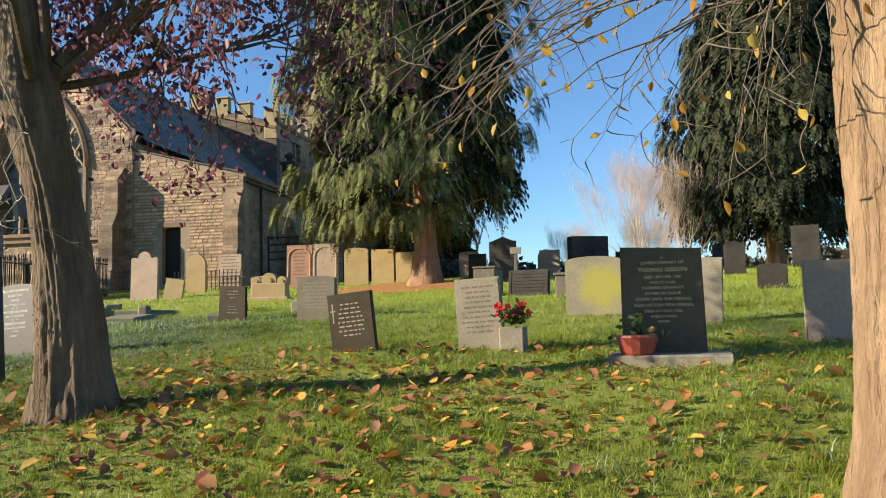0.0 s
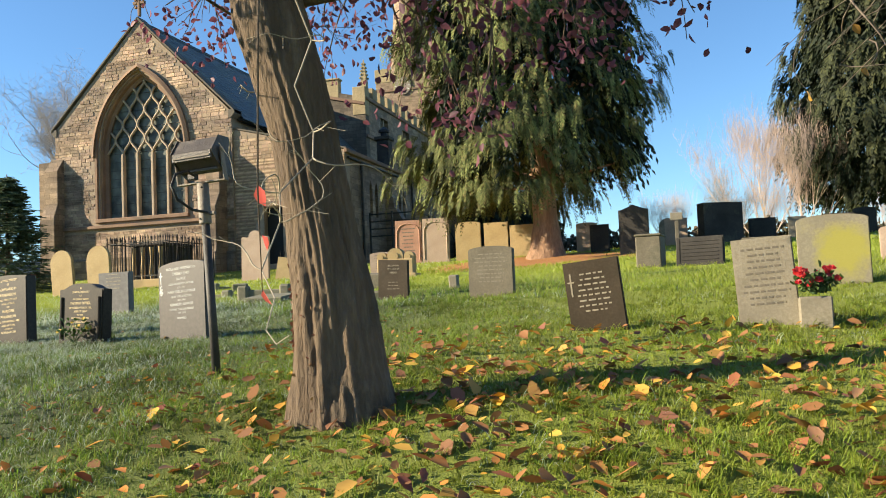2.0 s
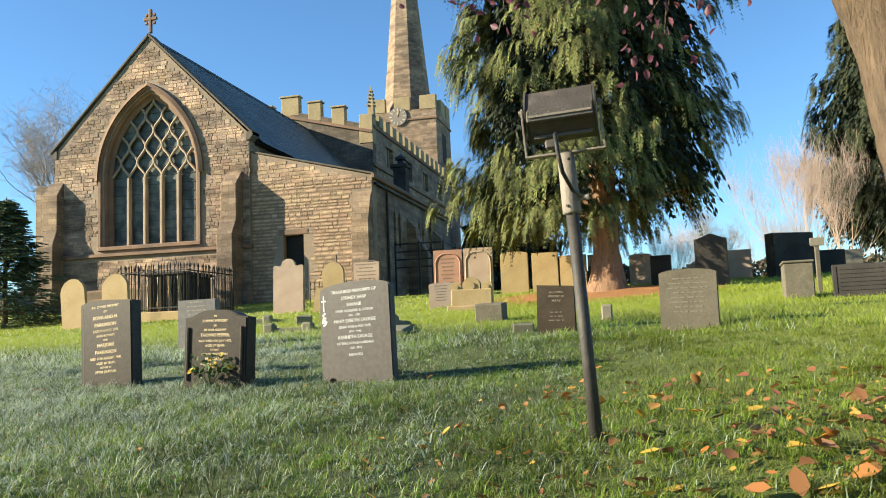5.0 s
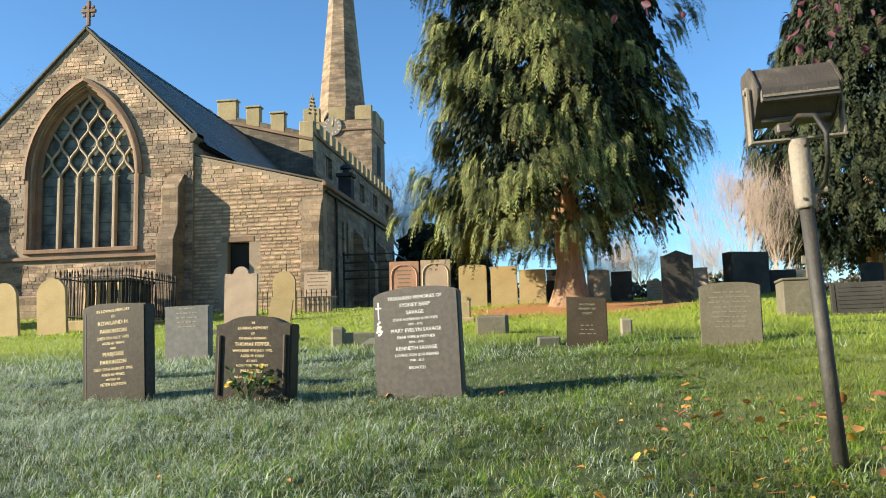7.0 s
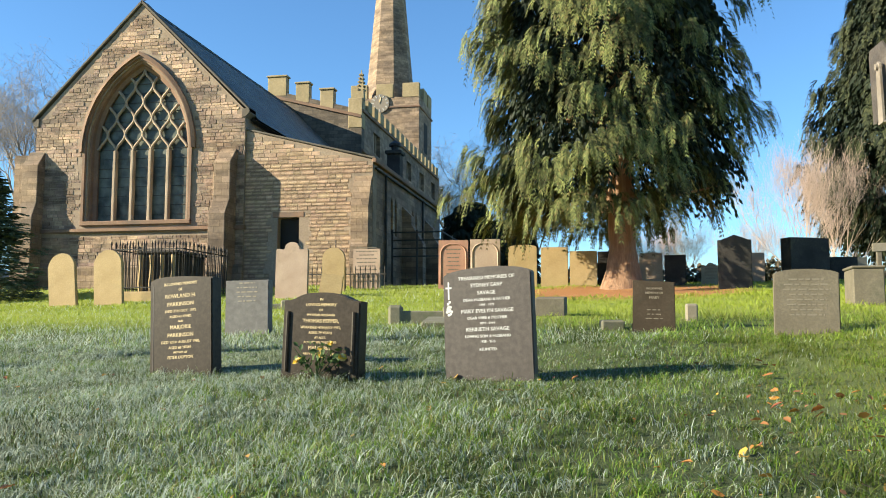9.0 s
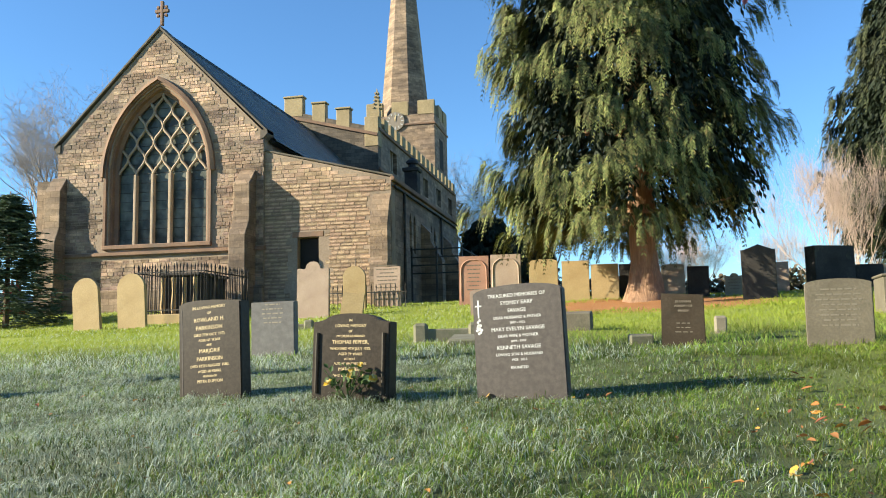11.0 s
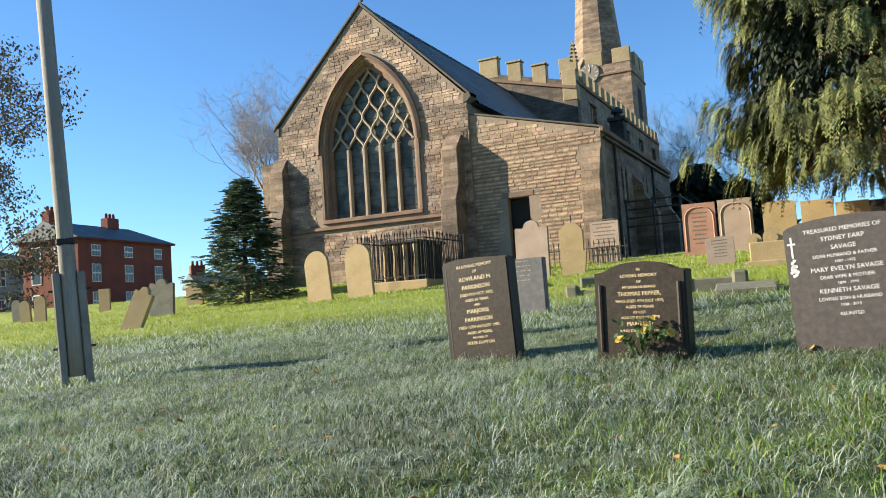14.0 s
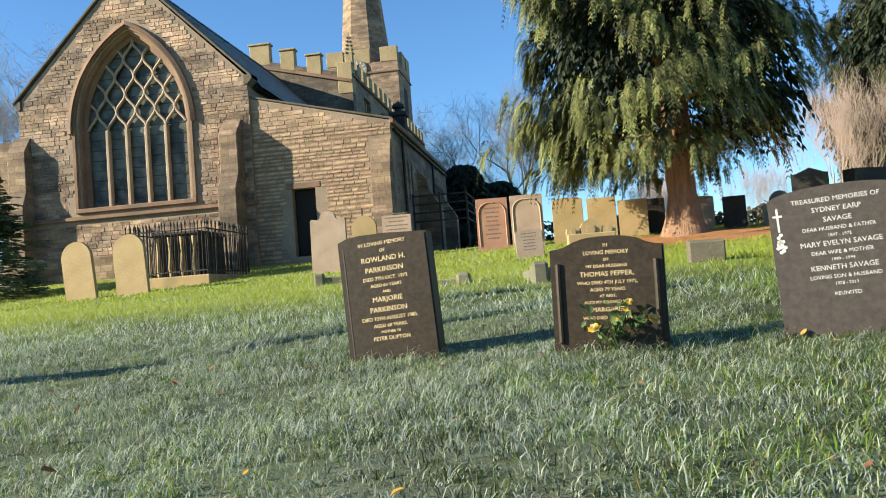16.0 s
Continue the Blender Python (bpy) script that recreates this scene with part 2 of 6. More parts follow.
PINK = surface("pink_sandstone", (0.36, 0.255, 0.195), (0.46, 0.345, 0.265), (0.24, 0.18, 0.13), 2.0, 34.0, 0.9, depth=0.006)
RED = surface("red_sandstone", (0.36, 0.18, 0.125), (0.46, 0.26, 0.18), (0.25, 0.16, 0.11), 2.0, 34.0, 0.9, depth=0.006)
LICHEN = surface("yellow_lichen_stone", (0.22, 0.19, 0.14), (0.30, 0.265, 0.19), (0.30, 0.27, 0.13), 1.6, 40.0, 0.95, depth=0.006)
lnt = LICHEN.node_tree
lbs = lnt.nodes["Principled BSDF"]
lcoord = lnt.nodes.new("ShaderNodeTexCoord")
ldist = lnt.nodes.new("ShaderNodeVectorMath")
ldist.operation = "DISTANCE"
ldist.inputs[1].default_value = (0.12, -0.06, 0.42)
lnt.links.new(lcoord.outputs["Object"], ldist.inputs[0])
lsum = lnt.nodes.new("ShaderNodeMath")
lsum.operation = "MULTIPLY_ADD"
lsum.inputs[1].default_value = -0.42
lnt.links.new(noise_node(lnt, 5.0, 7, 0.7).outputs[0], lsum.inputs[0])
lnt.links.new(ldist.outputs["Value"], lsum.inputs[2])
lold = lbs.inputs["Base Color"].links[0].from_socket
lnt.links.new(mix(lnt, ramp(lnt, lsum.outputs[0], ((0.0, (0.85, 0.85, 0.85)), (0.2, (0, 0, 0)))), lold, (0.31, 0.28, 0.05)), lbs.inputs["Base Color"])
SOOT = surface("sooty_stone", (0.035, 0.032, 0.03), (0.07, 0.062, 0.055), (0.11, 0.10, 0.07), 1.5, 30.0, 0.85, depth=0.006, spec=0.15)
GOLD = plain("gilt_letter", (0.74, 0.57, 0.31), 0.55, 0.0)
WHITE = plain("white_letter", (0.60, 0.60, 0.58), 0.6)
FAINT = plain("worn_letter", (0.16, 0.135, 0.105), 0.9)
PALELETTER = plain("pale_cut_letter", (0.34, 0.29, 0.22), 0.9)
BARK = surface("brown_bark", (0.105, 0.07, 0.044), (0.23, 0.16, 0.103), (0.075, 0.058, 0.04), 3.0, 22.0, 0.95, depth=0.05, strength=1.0, stretch=(1.6, 1.6, 0.28))
PALEBARK = surface("pale_ridged_bark", (0.24, 0.145, 0.085), (0.40, 0.27, 0.165), (0.16, 0.10, 0.06), 3.0, 20.0, 0.95, depth=0.05, strength=1.0, stretch=(1.6, 1.6, 0.3))
REDBARK = surface("fibrous_red_bark", (0.25, 0.14, 0.085), (0.41, 0.25, 0.155), None, 3.0, 12.0, 0.95, depth=0.06, strength=1.0, stretch=(2.5, 2.5, 0.15))
TWIG = plain("grey_twig", (0.15, 0.115, 0.09), 0.9)
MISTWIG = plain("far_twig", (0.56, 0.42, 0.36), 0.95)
CEDAR = leaf_material("scale_foliage", ((0.05, 0.067, 0.022), (0.12, 0.14, 0.045), (0.195, 0.205, 0.07), (0.09, 0.11, 0.036), (0.18, 0.14, 0.056)), 0.85, 0.06, 0.0, 0.7)
# Foliage of the second conifer, with its shade painted into the colour.
SHADECEDAR = leaf_material("shade_darkened_foliage", ((0.014, 0.02, 0.009), (0.03, 0.038, 0.015), (0.055, 0.06, 0.023)), 0.8, 0.08, 0.0, 0.4)
HEDGE = leaf_material("hedge_leaf", ((0.045, 0.05, 0.03), (0.08, 0.075, 0.05), (0.13, 0.095, 0.065)), 0.7, 0.2)
# Yew leaves; also fills conifer cores, where the near-black imitates shade.
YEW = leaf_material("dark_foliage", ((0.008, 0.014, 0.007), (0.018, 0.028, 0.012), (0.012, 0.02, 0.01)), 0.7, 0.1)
FIR = leaf_material("blue_green_needles", ((0.055, 0.085, 0.045), (0.11, 0.145, 0.085), (0.075, 0.11, 0.062)), 0.7, 0.15)
PURPLE = leaf_material("purple_leaf", ((0.10, 0.035, 0.055), (0.17, 0.06, 0.085), (0.24, 0.085, 0.10)), 0.5, 0.45)
YELLOWLEAF = leaf_material("yellow_leaf", ((0.50, 0.30, 0.05), (0.42, 0.20, 0.05), (0.55, 0.38, 0.08)), 0.5, 0.5)
FALLEN = leaf_material("fallen_leaf", ((0.52, 0.30, 0.04), (0.50, 0.19, 0.04), (0.30, 0.14, 0.055), (0.17, 0.075, 0.035), (0.60, 0.38, 0.07), (0.42, 0.19, 0.06), (0.19, 0.09, 0.045), (0.40, 0.18, 0.055), (0.22, 0.065, 0.045), (0.26, 0.15, 0.08)), 0.6, 0.15)
BLADE = leaf_material("grass_blade", ((0.06, 0.12, 0.016), (0.12, 0.225, 0.03), (0.185, 0.30, 0.04), (0.27, 0.30, 0.08), (0.085, 0.165, 0.022), (0.21, 0.17, 0.07)), 0.5, 0.4, 0.95, 0.6)
# Short base blades in darkened greens, painting shade under the brighter tufts.
SHORTBLADE = leaf_material("shaded_short_blade", ((0.035, 0.075, 0.01), (0.075, 0.145, 0.018), (0.11, 0.19, 0.024), (0.16, 0.17, 0.045), (0.12, 0.09, 0.04)), 0.55, 0.35, 0.5, 0.6)


# ---- building helpers ----
def thing(name, at, turn=0.0, label="", category="", group="", tilt=0.0, lean=0.0):
    ob = new(name)
    ob.matrix_world = pose(*at, tilt, lean, turn)
    ob.empty_display_size = 0.1
    return tagged(ob, label, category, group)


def mesh_of(bm, name, material, smooth=False):
    me = bpy.data.meshes.new(name)
    bm.normal_update()
    bm.to_mesh(me)
    bm.free()
    me.materials.append(material)
    if smooth:
        me.polygons.foreach_set("use_smooth", [True] * len(me.polygons))
    return me


def part(name, bm, material, parent, label="", smooth=False, m=None):
    ob = new(name, bm if isinstance(bm, bpy.types.Mesh) else mesh_of(bm, name, material, smooth))
    ob.parent = parent
    if m is not None:
        ob.matrix_basis = m
    return tagged(ob, label)


def structure(name, bm, material, label="", smooth=False):
    return tagged(new(name, mesh_of(bm, name, material, smooth)), label, "", "", "structure")


def box(bm, x0, x1, y0, y1, z0, z1, bevel=0.0):
    r = bmesh.ops.create_cube(bm, size=1.0)
    vs = r["verts"]
    for v in vs:
        v.co = Vector((x0 + (v.co.x + 0.5) * (x1 - x0), y0 + (v.co.y + 0.5) * (y1 - y0), z0 + (v.co.z + 0.5) * (z1 - z0)))
    if bevel:
        es = list({e for v in vs for e in v.link_edges})
        bmesh.ops.bevel(bm, geom=es, offset=bevel, segments=1, affect="EDGES")
    return bm


def boxed(x0, x1, y0, y1, z0, z1, bevel=0.0):
    return box(bmesh.new(), x0, x1, y0, y1, z0, z1, bevel)


def prism(outline, y0, y1, bevel=0.0, bm=None):
    """An outline in x and z, made solid from y0 to y1."""
    bm = bm or bmesh.new()
    front = [bm.verts.new((x, y0, z)) for x, z in outline]
    back = [bm.verts.new((x, y1, z)) for x, z in outline]
    n = len(outline)
    fs = [bm.faces.new(front), bm.faces.new(back[::-1])]
    fs += [bm.faces.new((front[i], back[i], back[(i + 1) % n], front[(i + 1) % n])) for i in range(n)]
    bmesh.ops.recalc_face_normals(bm, faces=fs)
    if bevel:
        es = [e for e in fs[0].edges]
        bmesh.ops.bevel(bm, geom=es, offset=bevel, segments=2, affect="EDGES")
    return bm


def side_prism(outline, x0, x1, bm=None):
    """An outline in y and z, made solid from x0 to x1."""
    bm = bm or bmesh.new()
    a = [bm.verts.new((x0, y, z)) for y, z in outline]
    b = [bm.verts.new((x1, y, z)) for y, z in outline]
    n = len(outline)
    fs = [bm.faces.new(a), bm.faces.new(b[::-1])]
    fs += [bm.faces.new((a[i], b[i], b[(i + 1) % n], a[(i + 1) % n])) for i in range(n)]
    bmesh.ops.recalc_face_normals(bm, faces=fs)
    return bm


def tube(bm, pts, radii, sides=8, cap=True):
    """A tapering tube along points."""
    rings = []
    for i, p in enumerate(pts):
        d = (Vector(pts[min(i + 1, len(pts) - 1)]) - Vector(pts[max(i - 1, 0)])).normalized()
        u = d.orthogonal().normalized() if i == 0 else (u - d * u.dot(d)).normalized()
        w = d.cross(u)
        rings.append([bm.verts.new(Vector(p) + (u * math.cos(k * math.tau / sides) + w * math.sin(k * math.tau / sides)) * radii[i]) for k in range(sides)])
    for a, b in zip(rings, rings[1:]):
        for k in range(sides):
            bm.faces.new((a[k], a[(k + 1) % sides], b[(k + 1) % sides], b[k]))
    if cap:
        bm.faces.new(rings[0][::-1])
        bm.faces.new(rings[-1])
    return bm


def fast_mesh(name, verts, faces, material):
    """A mesh from arrays: verts (n, 3), faces (m, 3 or 4)."""
    me = bpy.data.meshes.new(name)
    verts, faces = np.asarray(verts, np.float32), np.asarray(faces, np.int32)
    me.vertices.add(len(verts))
    me.vertices.foreach_set("co", verts.ravel())
    k = faces.shape[1]
    me.loops.add(faces.size)
    me.loops.foreach_set("vertex_index", faces.ravel())
    me.polygons.add(len(faces))
    me.polygons.foreach_set("loop_start", np.arange(0, faces.size, k, dtype=np.int32))
    me.update(calc_edges=True)
    me.materials.append(material)
    return me


# ---- ground ----
STEPS_Y = np.array([-1500, -8, -4, -1, 0.3, 1.6, 2.75, 5, 6.5, 7.7, 9.3, 22.5, 25.3, 27.6, 31.3, 40, 80, 1500])
STEPS_Z = np.array([0.5, 0.5, 0.58, 0.8, 1.0, 1.36, 1.47, 1.56, 1.61, 1.75, 1.98, 2.93, 3.2, 3.4, 3.66, 3.8, 3.9, 3.9])


def heights(x, y):
    x, y = np.asarray(x, float), np.asarray(y, float)
    z = sum(np.interp(y + d, STEPS_Y, STEPS_Z) for d in np.linspace(-0.8, 0.8, 7)) / 7
    k = np.clip((y - 2) / 4, 0, 1) * np.clip((31 - y) / 5, 0, 1)
    z = z + 0.016 * np.clip(x, -24, 12) * k
    return z + 0.018 * np.sin(1.7 * x + 0.6 * y) * np.sin(1.1 * y - 0.5 * x) + 0.012 * np.sin(3.3 * x - 2.1 * y)


def gz(x, y):
    return float(heights(x, y))


def lines(*spans):
    return np.unique(np.concatenate([np.arange(a, b, s) for a, b, s in spans]))


gx = lines((-1500, -200, 260), (-200, -60, 14), (-60, -12, 1.5), (-12, 14, 0.16), (14, 50, 1.5), (50, 220, 17), (220, 1600, 260))
gy = lines((-1500, -60, 240), (-60, -8, 4), (-8, 14, 0.16), (14, 36, 0.5), (36, 100, 4), (100, 300, 25), (300, 1600, 260))
X, Y = np.meshgrid(gx, gy)
Z = heights(X, Y)
ids = np.arange(X.size).reshape(X.shape)
quads = np.stack([ids[:-1, :-1], ids[:-1, 1:], ids[1:, 1:], ids[1:, :-1]], -1).reshape(-1, 4)
TURF, tnt, tbs = nodes_of("turf")
t1, t2, t3 = noise_node(tnt, 0.7, 6), noise_node(tnt, 9.0, 6, 0.7), noise_node(tnt, 60.0, 4, 0.7)
tcol = ramp(tnt, t1.outputs[0], ((0.35, (0.03, 0.052, 0.01)), (0.62, (0.062, 0.095, 0.016))))
tcol = mix(tnt, ramp(tnt, t2.outputs[0], ((0.4, (0, 0, 0)), (0.65, (0.8, 0.8, 0.8)))), mix(tnt, 0.6, (0.05, 0.055, 0.02), tcol), tcol)
tcol = frosted(tnt, tcol, 0.15, t3.outputs[0])
# bare needle litter under the big conifer
tgeo = tnt.nodes.new("ShaderNodeNewGeometry")
tdist = tnt.nodes.new("ShaderNodeVectorMath")
tdist.operation = "DISTANCE"
tflat = tnt.nodes.new("ShaderNodeVectorMath")
tflat.operation = "MULTIPLY"
tflat.inputs[1].default_value = (0.8, 0.6, 0)
tnt.links.new(tgeo.outputs["Position"], tflat.inputs[0])
tnt.links.new(tflat.outputs[0], tdist.inputs[0])
tdist.inputs[1].default_value = (2.1 * 0.8, 23.0 * 0.6, 0)
tadd = tnt.nodes.new("ShaderNodeMath")
tadd.operation = "MULTIPLY_ADD"
tadd.inputs[1].default_value, tadd.inputs[2].default_value = 1.6, 1.4
tnt.links.new(t2.outputs[0], tadd.inputs[0])
tsub = tnt.nodes.new("ShaderNodeMath")
tsub.operation = "SUBTRACT"
tnt.links.new(tdist.outputs["Value"], tsub.inputs[0])
tnt.links.new(tadd.outputs[0], tsub.inputs[1])
tlit = ramp(tnt, tsub.outputs[0], ((0.0, (1, 1, 1)), (0.9, (0, 0, 0))))
tcol = mix(tnt, tlit, tcol, mix(tnt, t2.outputs[0], (0.30, 0.12, 0.035), (0.42, 0.19, 0.06)))
tnt.links.new(tcol, tbs.inputs["Base Color"])
tbs.inputs["Roughness"].default_value = 0.95
bump(tnt, tbs, t3.outputs[0], 0.8, 0.03)
ground = new("ground", fast_mesh("ground", np.stack([X, Y, Z], -1).reshape(-1, 3), quads, TURF))
ground.data.polygons.foreach_set("use_smooth", [True] * len(ground.data.polygons))
tagged(ground, "sloping churchyard lawn, part frosted, with needle litter", "", "", "structure")


# ---- church ----
GY, CX = 31.25, -18.0                       # face of the east gable and its middle
church = thing("church", (-0.2, -0.35, -0.13), 0, "medieval sandstone parish church with traceried east window, slate roof and spire", "church")


def arch(half, spring, rise, n=14, x=CX):
    """The points of a pointed arch from its right springing to its left one."""
    rad = (half * half + rise * rise) / (2 * half)
    top = math.acos((rad - half) / rad)
    right = [(x + half - rad + rad * math.cos(top * k / n), spring + rad * math.sin(top * k / n)) for k in range(n + 1)]
    left = [(2 * x - px, pz) for px, pz in right[-2::-1]]
    return right + left


def holed_wall(outer, holes, y0, y1):
    """A wall in x and z with openings through it, from y0 (face) to y1."""
    bm = bmesh.new()
    edges = []
    for loop in (outer, *holes):
        vs = [bm.verts.new((x, y0, z)) for x, z in loop]
        edges += [bm.edges.new((vs[i], vs[(i + 1) % len(vs)])) for i in range(len(vs))]
    fs = [f for f in bmesh.ops.triangle_fill(bm, use_beauty=True, edges=edges)["geom"] if isinstance(f, bmesh.types.BMFace)]
    r = bmesh.ops.extrude_face_region(bm, geom=fs)
    for v in (v for v in r["geom"] if isinstance(v, bmesh.types.BMVert)):
        v.co.y = y1
    bmesh.ops.recalc_face_normals(bm, faces=bm.faces)
    return bm


SPRING, SILL = 9.97, 6.68
opening = [(CX - 2.38, SILL), (CX + 2.38, SILL)] + arch(2.38, SPRING, 3.85)
part("gable_wall", holed_wall([(-23.0, 3.2), (-13.0, 3.2), (-13.0, 11.3), (CX, 16.34), (-23.0, 11.3)], [opening], GY, GY + 0.9), MORTAR, church)
bm = bmesh.new()
for s in (-1, 1):
    side_prism([(GY + 0.9, 3.2), (50, 3.2), (50, 11.3), (GY + 0.9, 11.3)], CX + s * 5.0, CX + s * 4.2, bm)
part("chancel_wall", bm, SAND, church)

# window: splayed jambs, glass, mullions and net tracery
outer, inner = [(CX + 2.38, SILL)] + arch(2.38, SPRING, 3.85) + [(CX - 2.38, SILL)], [(CX + 2.14, SILL)] + arch(2.14, SPRING, 3.53) + [(CX - 2.14, SILL)]
window = part("east_window", boxed(CX - 2.62, CX + 2.62, GY - 0.13, GY + 0.5, SILL - 0.2, SILL - 0.003, 0.03), DRESSED, church, "large five-light east window with net tracery")
bm = bmesh.new()
orders = ((2.60, SPRING, 4.03, -0.10), (2.48, SPRING, 3.93, -0.10), (2.43, SPRING, 3.88, 0.08), (2.31, SPRING, 3.74, 0.14), (2.28, SPRING, 3.70, 0.30), (2.14, SPRING, 3.53, 0.38), (2.14, SPRING, 3.53, 0.60))
rings = []
for half, sp, rise, depth in orders:
    loop = [(CX + half, SILL)] + arch(half, sp, rise) + [(CX - half, SILL)]
    rings.append([bm.verts.new((x, GY + depth, z)) for x, z in loop])
for a, b in zip(rings, rings[1:]):
    for k in range(len(a) - 1):
        bm.faces.new((a[k], a[k + 1], b[k + 1], b[k]))
part("jamb_moulding", bm, DRESSED, window, "moulded reddish stone jambs and arch")
bm = bmesh.new()
hood_o, hood_i = arch(2.76, SPRING - 0.2, 4.42), arch(2.60, SPRING - 0.2, 4.24)
for y0, y1 in ((GY - 0.2, GY + 0.01),):
    for k in range(len(hood_o) - 1):
        a, b, c, d = hood_o[k], hood_o[k + 1], hood_i[k + 1], hood_i[k]
        va = [bm.verts.new((p[0], y0 + (0.06 if i < 2 else 0.0), p[1])) for i, p in enumerate((a, b, c, d))]
        vb = [bm.verts.new((p[0], y1, p[1])) for p in (a, b, c, d)]
        bm.faces.new(va)
        for i in range(4):
            bm.faces.new((va[i], va[(i + 1) % 4], vb[(i + 1) % 4], vb[i]))
bmesh.ops.remove_doubles(bm, verts=bm.verts, dist=0.001)
bmesh.ops.recalc_face_normals(bm, faces=bm.faces)
part("hood_mould", bm, DRESSED, window)
glass_loop = inner
bm = bmesh.new()
bm.faces.new([bm.verts.new((x, GY + 0.5, z)) for x, z in glass_loop])
bmesh.ops.recalc_face_normals(bm, faces=bm.faces)
part("glass", bm, GLASS, window, "dark leaded glass")
PITCH = 4.28 / 5


def arch_edge(z, half=2.16, rise=3.56):
    if z <= SPRING:
        return half
    rad = (half * half + rise * rise) / (2 * half)
    s = rad * rad - (z - SPRING) ** 2
    return half - rad + math.sqrt(s) if s > 0 else -1


for k in range(4):
    x = CX + (k - 1.5) * PITCH
    bm = boxed(x - 0.075, x + 0.075, GY + 0.26, GY + 0.5, SILL, SPRING - 0.1, 0.03)
    part("mullion", bm, TRACERY, window)
bm = bmesh.new()
HALF_ROW = 0.72
for k in range(-2, 8):
    for s in (-1, 1):
        run = []
        for j in range(0, 62):
            z = SPRING - 0.1 + j * 0.06
            x = (k - 1.5) * PITCH + s * PITCH / 4 * (1 - math.cos(math.pi * (j * 0.06) / HALF_ROW))
            if abs(x) <= arch_edge(z) + 0.02 and (0 <= k <= 3 or j > 0):
                run.append((CX + x, GY + 0.38, z))
            elif len(run) > 1:
                tube(bm, run, [0.066] * len(run), 5)
                run = []
            else:
                run = []
        if len(run) > 1:
            tube(bm, run, [0.066] * len(run), 5)
part("tracery", bm, TRACERY, window, "pale stone net tracery", True)
for z in np.arange(SILL + 0.3, SPRING + 3.0, 0.42):
    e = arch_edge(z)
    if e > 0.2:
        part("saddle_bar", boxed(CX - e, CX + e, GY + 0.47, GY + 0.49, z, z + 0.02), IRON, window)

# string course, plinth, coping, kneelers, cross
part("string_course", prism([(-23.1, 6.18), (-12.9, 6.18), (-12.9, 6.36), (-23.1, 6.36)], GY - 0.16, GY + 0.02, 0.04), DRESSED, church)
part("plinth", boxed(-23.15, -12.95, GY - 0.2, GY + 0.02, 3.2, 4.7, 0.05), SAND, church)
for s in (-1, 1):
    o = [(CX, 16.54), (CX + s * 5.2, 11.38), (CX + s * 5.2, 11.24), (CX, 16.38)]
    part("coping", prism(o, GY - 0.1, GY + 0.55, 0.02), COPING, church)
    part("kneeler", prism([(CX + s * 4.85, 11.0), (CX + s * 5.02, 11.0), (CX + s * 5.2, 11.2), (CX + s * 5.2, 11.4), (CX + s * 4.85, 11.4)], GY - 0.06, GY + 0.6, 0.03), COPING, church)
bm = boxed(CX - 0.07, CX + 0.07, GY + 0.05, GY + 0.2, 16.6, 17.75, 0.02)
box(bm, CX - 0.34, CX + 0.34, GY + 0.06, GY + 0.19, 17.2, 17.36, 0.02)
for dx, dz in ((-0.2, 17.08), (0.2, 17.08), (-0.2, 17.46), (0.2, 17.46)):
    box(bm, CX + dx - 0.07, CX + dx + 0.07, GY + 0.07, GY + 0.18, dz - 0.07, dz + 0.07, 0.02)
part("gable_cross", bm, DRESSED, church)

# chancel roof in slate courses
for s in (-1, 1):
    bm = bmesh.new()
    rows_n = 22
    for r in range(rows_n):
        u0, u1 = r / rows_n, (r + 1) / rows_n + 0.012
        xa, za = CX + s * 5.35 * (1 - u0), 11.02 + 5.32 * u0
        xb, zb = CX + s * 5.35 * (1 - u1), 11.02 + 5.32 * u1
        y = GY + 0.5
        while y < 50.0:
            w = random.uniform(0.55, 0.8)
            y2 = min(50.0, y + w - 0.015)
            lift = 0.035 + random.uniform(0, 0.012)
            vs = [bm.verts.new(c) for c in ((xa, y, za + lift), (xa, y2, za + lift), (xb, y2, zb + 0.004), (xb, y, zb + 0.004))]
            bm.faces.new(vs if s > 0 else vs[::-1])
            lo = [bm.verts.new(c) for c in ((xa, y, za + lift), (xa, y2, za + lift), (xa, y2, za - 0.01), (xa, y, za - 0.01))]
            bm.faces.new(lo)
            y += w
    part("roof_slope", bm, SLATE, church, "blue-grey slate roof slope")
    part("roof_deck", prism([(CX + s * 5.3, 10.95), (CX, 16.28), (CX, 16.05), (CX + s * 5.1, 10.9)], GY + 0.45, 50.0), DARK, church)
part("ridge", prism([(CX - 0.16, 16.25), (CX, 16.42), (CX + 0.16, 16.25)], GY + 0.5, 50.0), SLATE, church)


def buttress(x0, x1, face, reach, top, name="buttress"):
    """A stepped buttress that stands out towards -y."""
    z0 = 3.2
    a, b = z0 + (top - z0) * 0.55, top
    o = [(face + 0.02, z0), (face - reach, z0), (face - reach, z0 + 1.4), (face - reach + 0.12, z0 + 1.55), (face - reach + 0.12, a), (face - reach * 0.55, a + 0.65), (face - reach * 0.55, b - 0.7), (face + 0.02, b)]
    bm = side_prism(o, x0, x1)
    bmesh.ops.bevel(bm, geom=list(bm.edges), offset=0.025, segments=1, affect="EDGES")
    return part(name, bm, SAND, church)


buttress(-14.1, -13.35, GY, 1.15, 9.7)
buttress(-23.3, -22.5, GY, 0.85, 9.9)
